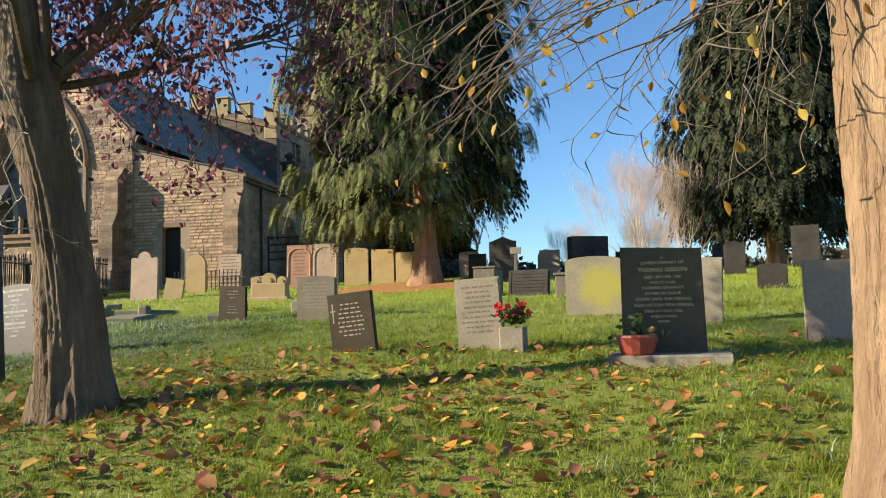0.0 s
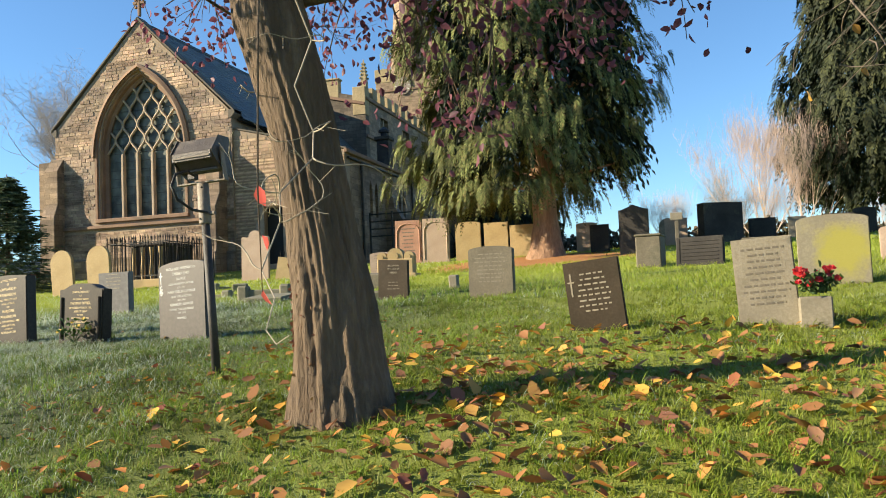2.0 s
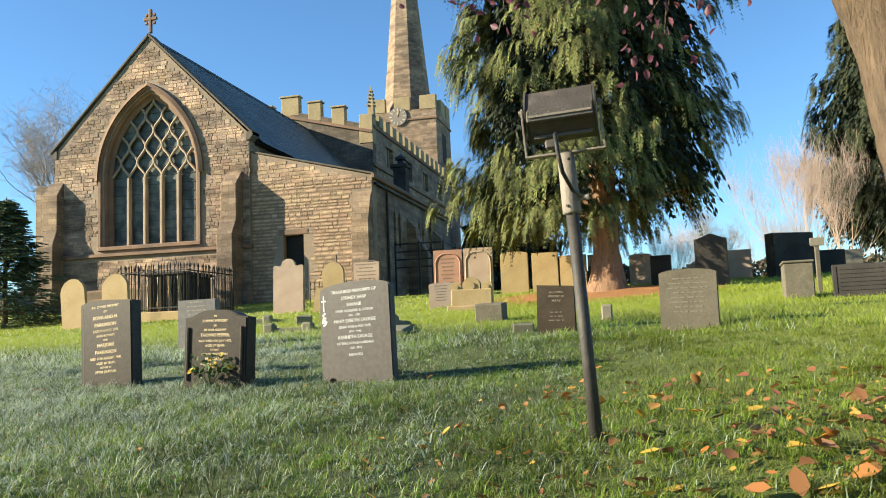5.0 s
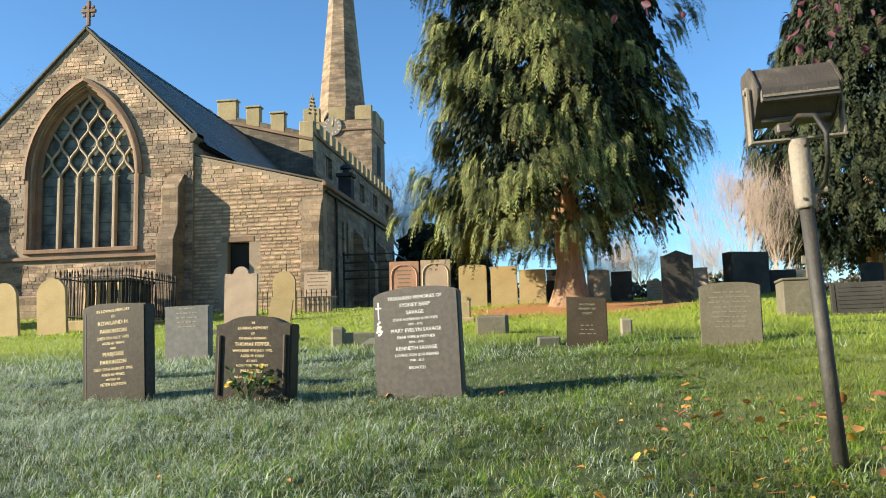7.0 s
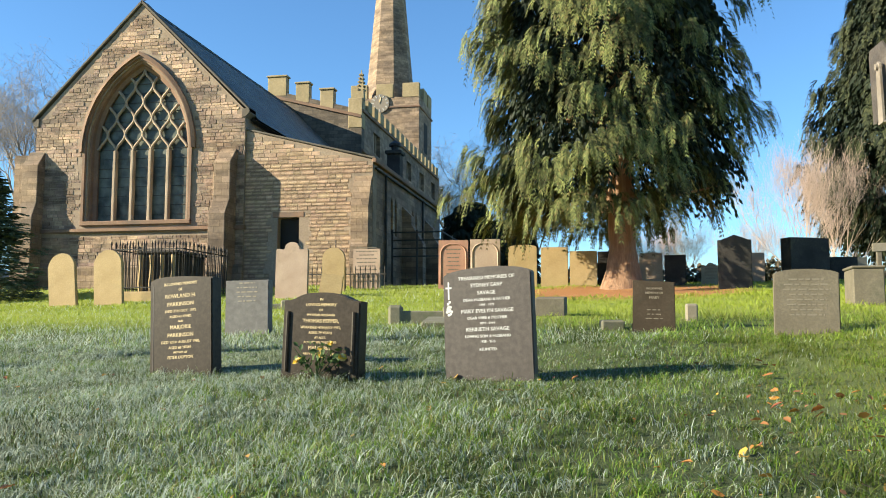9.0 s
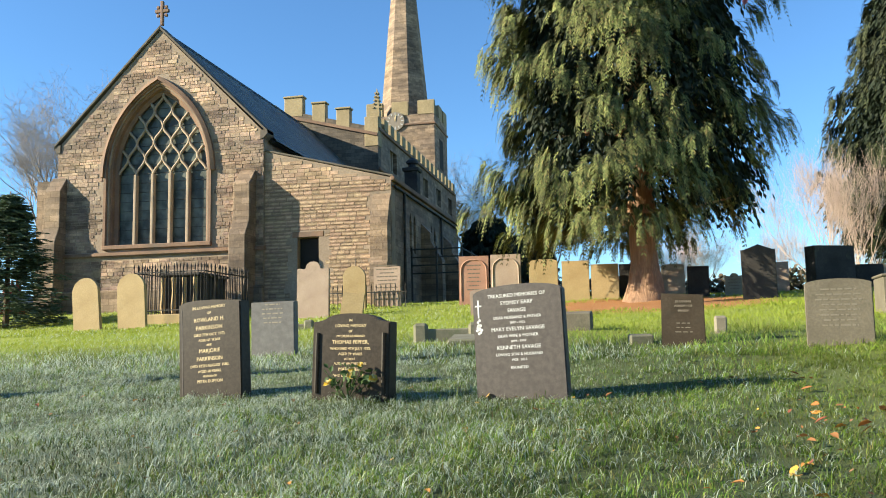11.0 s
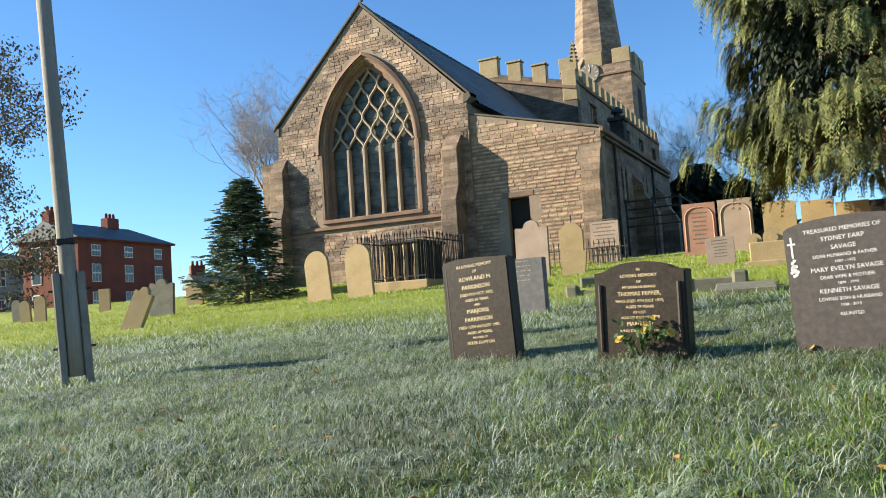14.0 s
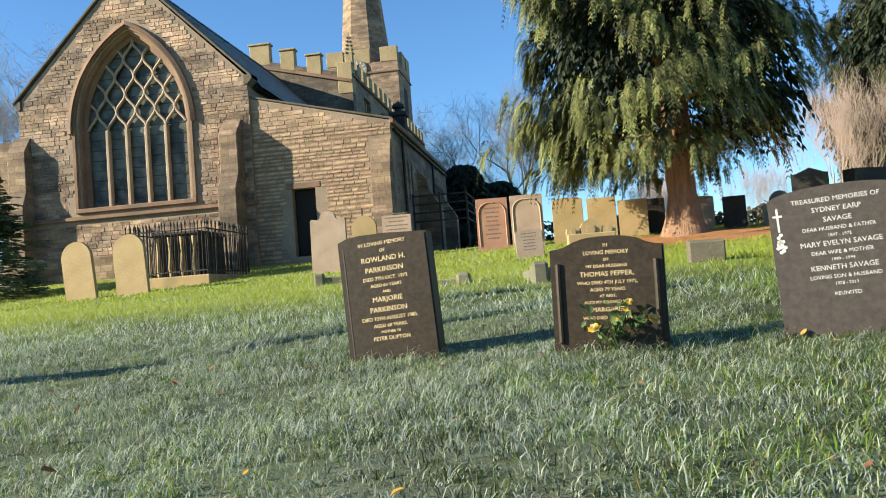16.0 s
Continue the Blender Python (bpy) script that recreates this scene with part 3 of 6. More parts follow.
bm = side_prism([(GY + 0.2, 3.2), (GY + 1.0, 3.2), (GY + 1.0, 9.8), (GY + 0.2, 9.8)], -24.2, -23.0)
part("buttress", bm, SAND, church)

# north chapel with its lean-to roof
AY, AX0, AX1 = 31.38, -13.0, -7.4
door_hole = [(-11.52, 4.0), (-10.57, 4.0), (-10.57, 6.66), (-11.52, 6.66)]
part("chapel_east_wall", holed_wall([(AX0, 3.2), (AX1, 3.2), (AX1, 9.0), (AX0, 10.45)], [door_hole], AY, AY + 0.6), MORTAR, church)
part("chapel_coping", prism([(AX0, 10.47), (AX1 + 0.1, 9.02), (AX1 + 0.1, 9.1), (AX0, 10.55)], AY - 0.05, AY + 0.5, 0.02), COPING, church)
part("vestry_door", boxed(-11.5, -10.59, AY + 0.3, AY + 0.36, 3.95, 6.62), DARK, church, "dark recessed plank door")
part("door_lintel", boxed(-11.75, -10.35, AY - 0.02, AY + 0.3, 6.663, 6.9, 0.02), DRESSED, church)
north_holes = []
for yc in (34.6, 35.35, 38.9, 39.65):
    north_holes.append([(yc - 0.2, 6.2), (yc + 0.2, 6.2), (yc + 0.2, 7.6), (yc, 8.0), (yc - 0.2, 7.6)])
bm = holed_wall([(AY + 0.6, 3.2), (45.6, 3.2), (45.6, 8.95), (AY + 0.6, 8.95)], north_holes, 0.0, 0.6)
for v in bm.verts:
    v.co = Vector((AX1 - v.co.y, v.co.x, v.co.z))
bmesh.ops.recalc_face_normals(bm, faces=bm.faces)
part("chapel_north_wall", bm, SAND, church)
part("chapel_west_wall", boxed(AX0, AX1, 45.6, 46.1, 3.2, 8.95), SAND, church)
for yc in (34.6, 35.35, 38.9, 39.65):
    part("lancet_glass", boxed(AX1 - 0.36, AX1 - 0.34, yc - 0.25, yc + 0.25, 6.1, 8.1), GLASS, church)
part("chapel_string", boxed(AX1 - 0.02, AX1 + 0.16, AY - 0.05, 45.7, 8.86, 9.06, 0.03), DRESSED, church)
part("chapel_gutter", boxed(AX1 + 0.02, AX1 + 0.14, AY + 0.2, 45.7, 8.62, 8.72, 0.03), IRON, church)
bm = bmesh.new()
vs = [bm.verts.new(c) for c in ((AX1 + 0.15, AY + 0.1, 9.02), (AX1 + 0.15, 46.1, 9.02), (AX0, 46.1, 10.5), (AX0, AY + 0.1, 10.5))]
bm.faces.new(vs)
bmesh.ops.solidify(bm, geom=list(bm.faces), thickness=0.08)
part("chapel_roof", bm, SLATE, church)
for x0, x1 in ((-8.15, -7.42),):
    o = [(AY + 0.02, 3.2), (AY - 0.7, 3.2), (AY - 0.7, 5.35), (AY - 0.6, 5.5), (AY - 0.6, 7.0), (AY - 0.2, 8.05), (AY + 0.02, 8.35)]
    part("buttress", side_prism(o, x0, x1), SAND, church)
for yb, rz in ((36.6, 7.6), (41.8, 7.6)):
    bm = prism([(AX1 - 0.02, 3.2), (AX1 + 1.0, 3.2), (AX1 + 1.0, 6.0), (AX1 + 0.45, 6.9), (AX1 + 0.45, rz - 0.3), (AX1 - 0.02, rz + 0.2)], yb, yb + 0.7)
    part("buttress", bm, SAND, church)
for yp in (40.9, 33.2):
    bm = bmesh.new()
    tube(bm, [(AX1 + 0.09, yp, 8.7), (AX1 + 0.09, yp, 4.0)], [0.06, 0.06], 8)
    part("downpipe", bm, IRON, church)
bm = boxed(-9.15, -8.45, 40.4, 41.1, 9.0, 11.15, 0.03)
box(bm, -9.25, -8.35, 40.3, 41.2, 11.153, 11.35, 0.03)
chimney = part("chimney", bm, SOOT, church, "sooty chapel chimney with a metal cowl")
bm = bmesh.new()
tube(bm, [(-8.8, 40.75, 11.35), (-8.8, 40.75, 11.6), (-8.8, 40.75, 11.62), (-8.8, 40.75, 11.75), (-8.8, 40.75, 11.95)], [0.2, 0.18, 0.32, 0.32, 0.04], 10)
part("cowl", bm, IRON, chimney)

# nave, its parapets and clerestory
NY, NX0, NX1 = 49.7, -22.6, -13.3
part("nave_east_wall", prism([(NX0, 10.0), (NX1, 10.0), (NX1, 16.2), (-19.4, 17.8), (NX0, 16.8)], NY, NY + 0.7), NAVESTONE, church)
part("nave_string", prism([(NX0, 16.25), (-19.4, 17.25), (NX1, 15.65), (NX1, 15.85), (-19.4, 17.45), (NX0, 16.45)], NY - 0.15, NY + 0.01), DRESSED, church)
for xm in (-19.2, -17.4, -15.7, -21.0, -22.3):
    zt = 17.9 - max(0.3 * (xm + 19.2), -0.3 * (xm + 19.2))
    w = 0.66 if xm == -19.2 else 0.47
    part("merlon", boxed(xm - w, xm + w, NY - 0.02, NY + 0.5, zt - 0.5, zt + 0.8, 0.03), PARAPET, church)
    part("merlon_cap", boxed(xm - w - 0.07, xm + w + 0.07, NY - 0.1, NY + 0.58, zt + 0.8, zt + 0.93, 0.03), PARAPET, church)
part("corner_turret", boxed(-14.2, -13.25, NY - 0.05, NY + 0.7, 15.0, 17.0, 0.03), PARAPET, church)
bm = bmesh.new()
tube(bm, [(-13.42, NY + 0.3, 16.9), (-13.42, NY + 0.3, 17.6), (-13.42, NY + 0.3, 18.95)], [0.3, 0.27, 0.03], 4)
for k in range(5):
    z = 17.6 + k * 0.25
    for a in range(4):
        q = a * math.pi / 2 + math.pi / 4
        r = 0.27 * (1 - (z - 17.5) / 1.5) + 0.05
        box(bm, -13.42 + r * math.cos(q) - 0.05, -13.42 + r * math.cos(q) + 0.05, NY + 0.3 + r * math.sin(q) - 0.05, NY + 0.3 + r * math.sin(q) + 0.05, z - 0.04, z + 0.07)
part("pinnacle", bm, PARAPET, church, "crocketed stone pinnacle")
clear_holes = []
for k in range(5):
    yc = 53.5 + k * 5.0
    clear_holes.append([(yc - 0.9, 13.9), (yc + 0.9, 13.9), (yc + 0.9, 15.4), (yc - 0.9, 15.4)])
bm = holed_wall([(NY + 0.7, 3.2), (76.0, 3.2), (76.0, 16.4), (NY + 0.7, 16.4)], clear_holes, 0.0, 0.6)
for v in bm.verts:
    v.co = Vector((NX1 - v.co.y, v.co.x, v.co.z))
bmesh.ops.recalc_face_normals(bm, faces=bm.faces)
part("clerestory_wall", bm, SAND, church)
for k in range(5):
    yc = 53.5 + k * 5.0
    win = part("clerestory_window", boxed(NX1 - 0.36, NX1 - 0.33, yc - 0.95, yc + 0.95, 13.85, 15.45), GLASS, church)
    for d in (-0.3, 0.3):
        part("mullion", boxed(NX1 - 0.3, NX1 - 0.15, yc + d - 0.06, yc + d + 0.06, 13.9, 15.4), TRACERY, win)
part("clerestory_string", boxed(NX1 - 0.02, NX1 + 0.15, NY, 76.0, 16.05, 16.25, 0.03), DRESSED, church)
part("clerestory_string", boxed(NX1 - 0.02, NX1 + 0.15, NY, 76.0, 13.4, 13.6, 0.03), DRESSED, church)
for k in range(16):
    y = 51.2 + k * 1.58
    part("merlon", boxed(NX1 - 0.45, NX1 + 0.05, y, y + 0.9, 16.403, 17.2, 0.03), PARAPET, church)
part("nave_west_wall", boxed(NX0, NX1, 76.0, 76.6, 3.2, 16.4), SAND, church)
part("nave_south_wall", boxed(NX0, NX0 + 0.6, NY + 0.7, 76.0, 3.2, 16.4), SAND, church)
part("nave_roof", prism([(NX0 + 0.6, 15.6), (CX, 17.0), (NX1 - 0.6, 15.6), (NX1 - 0.6, 15.4), (NX0 + 0.6, 15.4)], NY + 0.7, 76.0), SLATE, church)

# tower and spire
TY, TX0, TX1, TZ = 76.6, -22.3, -15.3, 24.75
tower = part("tower", boxed(TX0, TX1, TY, TY + 6.1, 3.2, TZ, 0.04), SAND, church)
part("tower_string", boxed(TX0 - 0.12, TX1 + 0.12, TY - 0.12, TY + 6.22, TZ - 1.1, TZ - 0.9, 0.03), DRESSED, tower)
for (xa, ya) in ((0.0, 0.0), (2.65, 0.0), (5.35, 0.0), (5.35, 2.25), (5.35, 4.5), (0.0, 4.5)):
    part("tower_merlon", boxed(TX0 - 0.05 + xa, TX0 + 1.65 + xa, TY - 0.05 + ya, TY + 1.65 + ya if xa and ya else TY + 0.5 + ya, TZ - 0.05, TZ + 1.4, 0.03), PARAPET, tower)
part("belfry_louvre", boxed(TX1 - 0.05, TX1 + 0.02, TY + 2.2, TY + 3.9, 19.5, 22.6), DARK, tower)
part("belfry_louvre", boxed(CX - 0.8, CX + 0.8, TY - 0.03, TY + 0.05, 18.2, 20.6), DARK, tower)
bm = bmesh.new()
bmesh.ops.create_cone(bm, cap_ends=True, segments=32, radius1=0.95, radius2=0.95, depth=0.12, matrix=pose(-19.3, TY - 0.1, 24.15, 90))
clock = part("clock_face", bm, plain("clock_stone", (0.24, 0.20, 0.16), 0.8), tower, "round stone church clock with white hour marks")
for k in range(12):
    a = k * math.tau / 12
    bm = bmesh.new()
    m = Matrix.Translation((-19.3 + 0.74 * math.sin(a), TY - 0.17, 24.15 + 0.74 * math.cos(a))) @ Matrix.Rotation(a, 4, "Y")
    bmesh.ops.transform(bm, matrix=m, verts=bmesh.ops.create_cube(bm, size=1, matrix=Matrix.Diagonal((0.07, 0.03, 0.26, 1)))["verts"])
    part("hour_mark", bm, WHITE, clock)
bm = bmesh.new()
for a, l in ((0.15, 0.62), (-0.1, 0.4)):
    m = Matrix.Translation((-19.3, TY - 0.19, 24.15)) @ Matrix.Rotation(a, 4, "Y") @ Matrix.Translation((0, 0, l / 2))
    bmesh.ops.transform(bm, matrix=m, verts=bmesh.ops.create_cube(bm, size=1, matrix=Matrix.Diagonal((0.07, 0.03, l, 1)))["verts"])
part("clock_pointers", bm, GOLD, clock)
bm = bmesh.new()
cx, cy = (TX0 + TX1) / 2 - 0.25, TY + 3.05
tube(bm, [(cx, cy, TZ - 0.2), (cx, cy, TZ + 12.0), (cx, cy, TZ + 27.5)], [2.62, 1.50, 0.05], 8)
spire = part("spire", bm, SAND, tower, "tall octagonal stone spire")
spire.matrix_basis = Matrix.Translation((cx, cy, 0)) @ Matrix.Rotation(radians(22.5), 4, "Z") @ Matrix.Translation((-cx, -cy, 0))

# stair rail down to the boiler room
rail = thing("stair_railing", (AX1 + 2.3, 33.0, 0), 0, "black iron stair railing beside the chapel wall", "railing")
bm = bmesh.new()
for z in (5.0, 5.35, 5.7, 6.05):
    tube(bm, [(-2.2, 0.2, z), (0.0, 0.2, z), (0.0, 5.2, z)], [0.035] * 3, 6)
part("bars", bm, IRON, rail)
for px, py in ((-2.2, 0.2), (-1.1, 0.2), (0, 0.2), (0, 2.6), (0, 5.2)):
    part("post", boxed(px - 0.04, px + 0.04, py - 0.04, py + 0.04, gz(px + AX1 + 2.3, 33 + py) - 0.1, 6.15), IRON, rail)
bm = bmesh.new()
tube(bm, [(0.0, 5.2, 6.05), (0.15, 8.6, 4.3)], [0.04, 0.04], 6)
part("handrail", bm, IRON, rail)


# ---- gravestones ----
def top_line(kind, w, h):
    """The outline of a headstone from its right foot round its top to its left foot."""
    a, pts = w / 2, []
    if kind == "flat":
        pts = [(a, h), (-a, h)]
    elif kind == "arc":
        s = h - 0.07 * w / 0.8
        pts = [(a * math.cos(k * math.pi / 14) if 0 < k < 14 else (a if k == 0 else -a), s + (h - s) * math.sin(k * math.pi / 14)) for k in range(15)]
    elif kind == "low":
        pts = [(a, h * 0.955), (a * 0.6, h * 0.97), (a * 0.1, h * 0.99), (-a * 0.5, h), (-a * 0.8, h * 0.99), (-a, h * 0.965)]
    elif kind == "round":
        pts = [(a * math.cos(k * math.pi / 18), h - a + a * math.sin(k * math.pi / 18)) for k in range(19)]
    elif kind == "ogee":
        pts = [(a, h * 0.9), (a * 0.86, h * 0.905), (a * 0.72, h * 0.925), (a * 0.58, h * 0.96), (a * 0.4, h * 0.987), (a * 0.2, h * 0.998), (0, h)]
        pts += [(-x, z) for x, z in pts[-2::-1]]
    elif kind == "peak":
        pts = [(a, h * 0.9), (a * 0.8, h * 0.905), (0, h), (-a * 0.8, h * 0.905), (-a, h * 0.9)]
    elif kind == "shoulder":
        r = a * 0.46
        pts = [(a, h * 0.84)] + [(a * 0.86 + a * 0.14 * math.cos(k * math.pi / 8), h * 0.84 + a * 0.14 * math.sin(k * math.pi / 8)) for k in range(1, 5)]
        pts += [(a * 0.56, h * 0.865)] + [(r * math.cos(k * math.pi / 12), h - r * 0.85 + r * 0.85 * math.sin(k * math.pi / 12)) for k in range(0, 13)]
        pts += [(-x, z) for x, z in pts[:6][::-1]]
    elif kind == "slant":
        pts = [(a * 0.92, h * 0.97), (-a, h)]
    return [(a, -0.2)] + pts + [(-a, -0.2)]


def letters(text, size, material, parent, x, y, z, align="CENTER", name="inscription_line"):
    cu = bpy.data.curves.new(name, "FONT")
    cu.body, cu.size, cu.align_x, cu.extrude, cu.resolution_u = text, size, align, 0.0012, 2
    ob = bpy.data.objects.new(name, cu)
    scene.collection.objects.link(ob)
    bpy.context.view_layer.update()
    me = bpy.data.meshes.new_from_object(ob.evaluated_get(bpy.context.evaluated_depsgraph_get()))
    bpy.data.objects.remove(ob)
    bpy.data.curves.remove(cu)
    me.materials.clear()
    me.materials.append(material)
    out = new(name, me)
    out.parent = parent
    out.matrix_basis = pose(x, y, z, 90)
    return tagged(out, "", "", "", "stuff")


def headstone(x, y, w, h, kind, material, label, turn=0.0, thick=0.1, lean=0.0, back=0.0, group="headstones", base=None, z=None):
    st = thing("headstone", (x, y, gz(x, y) if z is None else z), turn, label, "gravestone", group, back, lean)
    part("slab", prism(top_line(kind, w, h), -thick / 2, thick / 2, min(0.012, thick * 0.12)), material, st)
    if base:
        part("plinth", boxed(-w / 2 - base, w / 2 + base, -thick / 2 - base, thick / 2 + base, -0.25, 0.06, 0.012), material, st)
    return st


def worn_lines(st, w, h, thick, material, rows=7, z0=0.3, z1=0.86, spread=0.7):
    """Writing too worn to read, as bars of its size."""
    rnd = random.Random(int(w * 1000 + h * 77))
    bm = bmesh.new()
    for k in range(rows):
        zc = h * (z1 - (z1 - z0) * k / max(1, rows - 1))
        half = w * spread * rnd.uniform(0.3, 0.5)
        t = h * (z1 - z0) / rows * 0.17
        x = -half
        while x < half:
            l = rnd.uniform(0.03, 0.11) * w * 1.3
            box(bm, x, min(half, x + l), -thick / 2 - 0.0025, -thick / 2 + 0.003, zc - t, zc + t)
            x += l + 0.02
    return tagged(part("worn_inscription", bm, material, st), "", "", "", "stuff")


def rows_of(st, thick, material, top, *rows):
    """Lines of writing from the top down: (text, size)."""
    z = top
    for text, size in rows:
        if text:
            letters(text, size * 0.78, material, st, 0, -thick / 2 - 0.001, z - size * 0.72)
        z -= size * 1.1


MOSSY = surface("mossy_stone", (0.13, 0.125, 0.085), (0.22, 0.20, 0.14), (0.09, 0.11, 0.045), 3.0, 40.0, 0.95, depth=0.008)
BROWNGREY = surface("brown_grey_stone", (0.115, 0.098, 0.07), (0.185, 0.157, 0.115), (0.07, 0.07, 0.047), 2.0, 36.0, 0.92, depth=0.006)
MIDGREY = surface("pale_grey_granite", (0.13, 0.122, 0.115), (0.19, 0.18, 0.168), None, 12.0, 120.0, 0.6, depth=0.0008, strength=0.2, spec=0.3)

# the front row
st = headstone(-2.77, 6.70, 0.75, 1.0, "low", GRANITE, "polished black granite headstone with gilt lettering, leaning", -8, 0.16, -4.0, -3)
part("frame_line", boxed(-0.335, -0.325, -0.0825, -0.078, 0.02, 0.91), GREYSTONE, st)
rows_of(st, 0.16, GOLD, 0.94, ("IN LOVING MEMORY", 0.055), ("OF", 0.05), ("ROWLAND H.", 0.075), ("PARKINSON", 0.075), ("DIED 7TH OCT. 1972", 0.052), ("AGED 63 YEARS", 0.048), ("AND", 0.04), ("MARJORIE", 0.073), ("PARKINSON", 0.073), ("DIED 12TH AUGUST 1980.", 0.052), ("AGED 68 YEARS.", 0.05), ("MOTHER OF", 0.038), ("PETER DUPTON", 0.055))
st = headstone(-1.14, 6.2, 0.78, 0.78, "ogee", GRANITE, "dark granite headstone with curved top and gilt lettering", -8, 0.16, 1.0, -2)
for s in (-1, 1):
    bm = bmesh.new()
    tube(bm, [(s * 0.335, -0.085, 0.05), (s * 0.335, -0.085, 0.6)], [0.02, 0.02], 8)
    part("corner_roll", bm, GRANITE, st)
rows_of(st, 0.16, GOLD, 0.735, ("IN", 0.042), ("LOVING MEMORY", 0.05), ("OF", 0.04), ("MY DEAR HUSBAND", 0.04), ("THOMAS PEPPER,", 0.062), ("WHO DIED 4TH JULY 1972,", 0.044), ("AGED 79 YEARS", 0.044), ("AT REST.", 0.038), ("ALSO MY BELOVED WIFE", 0.038), ("MARGARET", 0.058), ("WHO DIED             1980.", 0.042))
st = headstone(0.43, 6.14, 0.84, 1.0, "arc", GREYSTONE, "grey granite headstone with white lettering, cross and flower motif", -14, 0.09, -2.5, -2)
rows_of(st, 0.09, WHITE, 0.93, ("TREASURED MEMORIES OF", 0.058), ("SYDNEY EARP", 0.062), ("SAVAGE", 0.062), ("DEAR HUSBAND & FATHER", 0.047), ("1897 - 1972", 0.038), ("MARY EVELYN SAVAGE", 0.062), ("DEAR WIFE & MOTHER", 0.047), ("1899 - 1994", 0.038), ("KENNETH SAVAGE", 0.062), ("LOVING SON & HUSBAND", 0.047), ("1928 - 2013", 0.038), ("", 0.02), ("REUNITED", 0.045))
bm = boxed(-0.372, -0.358, -0.048, -0.044, 0.72, 0.88)
box(bm, -0.395, -0.335, -0.048, -0.044, 0.82, 0.834)
part("cross_motif", bm, WHITE, st)
bm = bmesh.new()
rr = random.Random(4)
for k in range(16):
    a, r = rr.uniform(0, math.tau), rr.uniform(0.01, 0.05)
    bmesh.ops.create_cone(bm, cap_ends=True, segments=6, radius1=0.014, radius2=0.012, depth=0.004, matrix=pose(-0.365 + r * math.cos(a) * 0.7, -0.046, 0.64 + r * math.sin(a) * 1.3, 90))
part("flower_motif", bm, WHITE, st)

# the rest of the near rows
st = headstone(-3.54, 9.95, 0.66, 0.77, "flat", MIDGREY, "plain grey granite headstone seen behind the front row", 0, 0.14, -1.0, -1)
worn_lines(st, 0.66, 0.86, 0.14, PALELETTER, 5, 0.55, 0.85, 0.5)
st = headstone(2.06, 9.53, 0.53, 0.64, "slant", BROWNSTONE, "small dark brown slate headstone with faint lettering", -3, 0.07, 1.5, -2)
rows_of(st, 0.07, PALELETTER, 0.56, ("IN LOVING", 0.05), ("MEMORY OF", 0.05), ("MARY", 0.06))
worn_lines(st, 0.53, 0.64, 0.07, plain("dim_letter", (0.19, 0.16, 0.12), 0.9), 3, 0.25, 0.42, 0.45)
st = headstone(3.77, 9.15, 0.71, 0.76, "arc", BROWNGREY, "grey-brown weathered headstone with a gently curved top", -6, 0.1, 0.5, 0)
worn_lines(st, 0.71, 0.74, 0.1, plain("faint_cut_letter", (0.20, 0.175, 0.135), 0.9), 8, 0.3, 0.86, 0.75)
st = headstone(5.73, 4.95, 0.53, 0.67, "flat", BROWNSTONE, "brown slate headstone with pale lettering, tilted", -3, 0.08, -5.5, 0)
worn_lines(st, 0.53, 0.64, 0.08, PALELETTER, 8, 0.3, 0.85, 0.6)
bm = boxed(-0.215, -0.2, -0.043, -0.038, 0.34, 0.56)
box(bm, -0.24, -0.175, -0.043, -0.038, 0.47, 0.485)
part("cross_motif", bm, PALELETTER, st)
st = headstone(7.22, 4.72, 0.5, 0.76, "flat", PALESTONE, "pale grey headstone with dark lettering beside a flower block", -5, 0.1, -3.0, 0)
worn_lines(st, 0.5, 0.74, 0.1, FAINT, 10, 0.25, 0.9, 0.8)
st = thing("flower_block", (7.57, 4.6, gz(7.57, 4.6)), -5, "grey stone vase block holding red flowers", "vase")
part("block", boxed(-0.13, 0.13, -0.12, 0.12, -0.1, 0.25, 0.012), PALESTONE, st)
st = headstone(8.4, 8.38, 0.84, 0.88, "arc", LICHEN, "broad grey headstone patched with yellow lichen", -4, 0.12)
st = headstone(9.04, 3.64, 0.74, 1.02, "slant", BRONZESTONE, "tall dark headstone with gilt family inscription on a stone base", -6, 0.1, 0.5, 0)
rows_of(st, 0.1, GOLD, 0.93, ("IN", 0.035), ("LOVING MEMORY OF", 0.05), ("THOMAS GIBSON", 0.07), ("DIED 18TH FEB. 1980", 0.045), ("AGED 52 YEARS", 0.042), ("HUSBAND OF NANCY", 0.047), ("FATHER OF GRACIE", 0.045), ("TOMMY, JACK AND GEORGE", 0.048), ("ALSO HIS SON TOM GIBSON", 0.052), ("DIED 4TH NOV. 2000", 0.045), ("AGED 51 YEARS", 0.042), ("FATHER", 0.04))
base = thing("grave_kerb", (9.05, 3.3, gz(9.05, 3.3)), -6, "low pale stone grave base", "grave kerb")
part("kerb", boxed(-0.52, 0.52, -0.18, 0.55, -0.2, 0.09, 0.015), PALESTONE, base)
st = headstone(9.8, 6.9, 0.42, 0.86, "flat", PALESTONE, "narrow pale headstone leaning back", -8, 0.1, 2, -4)
st = headstone(10.75, 4.75, 0.5, 0.8, "flat", PINK, "pinkish headstone at the lawn edge", -5, 0.1, 0, 0)
st = headstone(9.9, 11.4, 0.56, 0.56, "arc", PINK, "small pink stone with worn writing", -5, 0.1, 0, -8)
worn_lines(st, 0.56, 0.56, 0.1, FAINT, 6, 0.3, 0.85, 0.8)
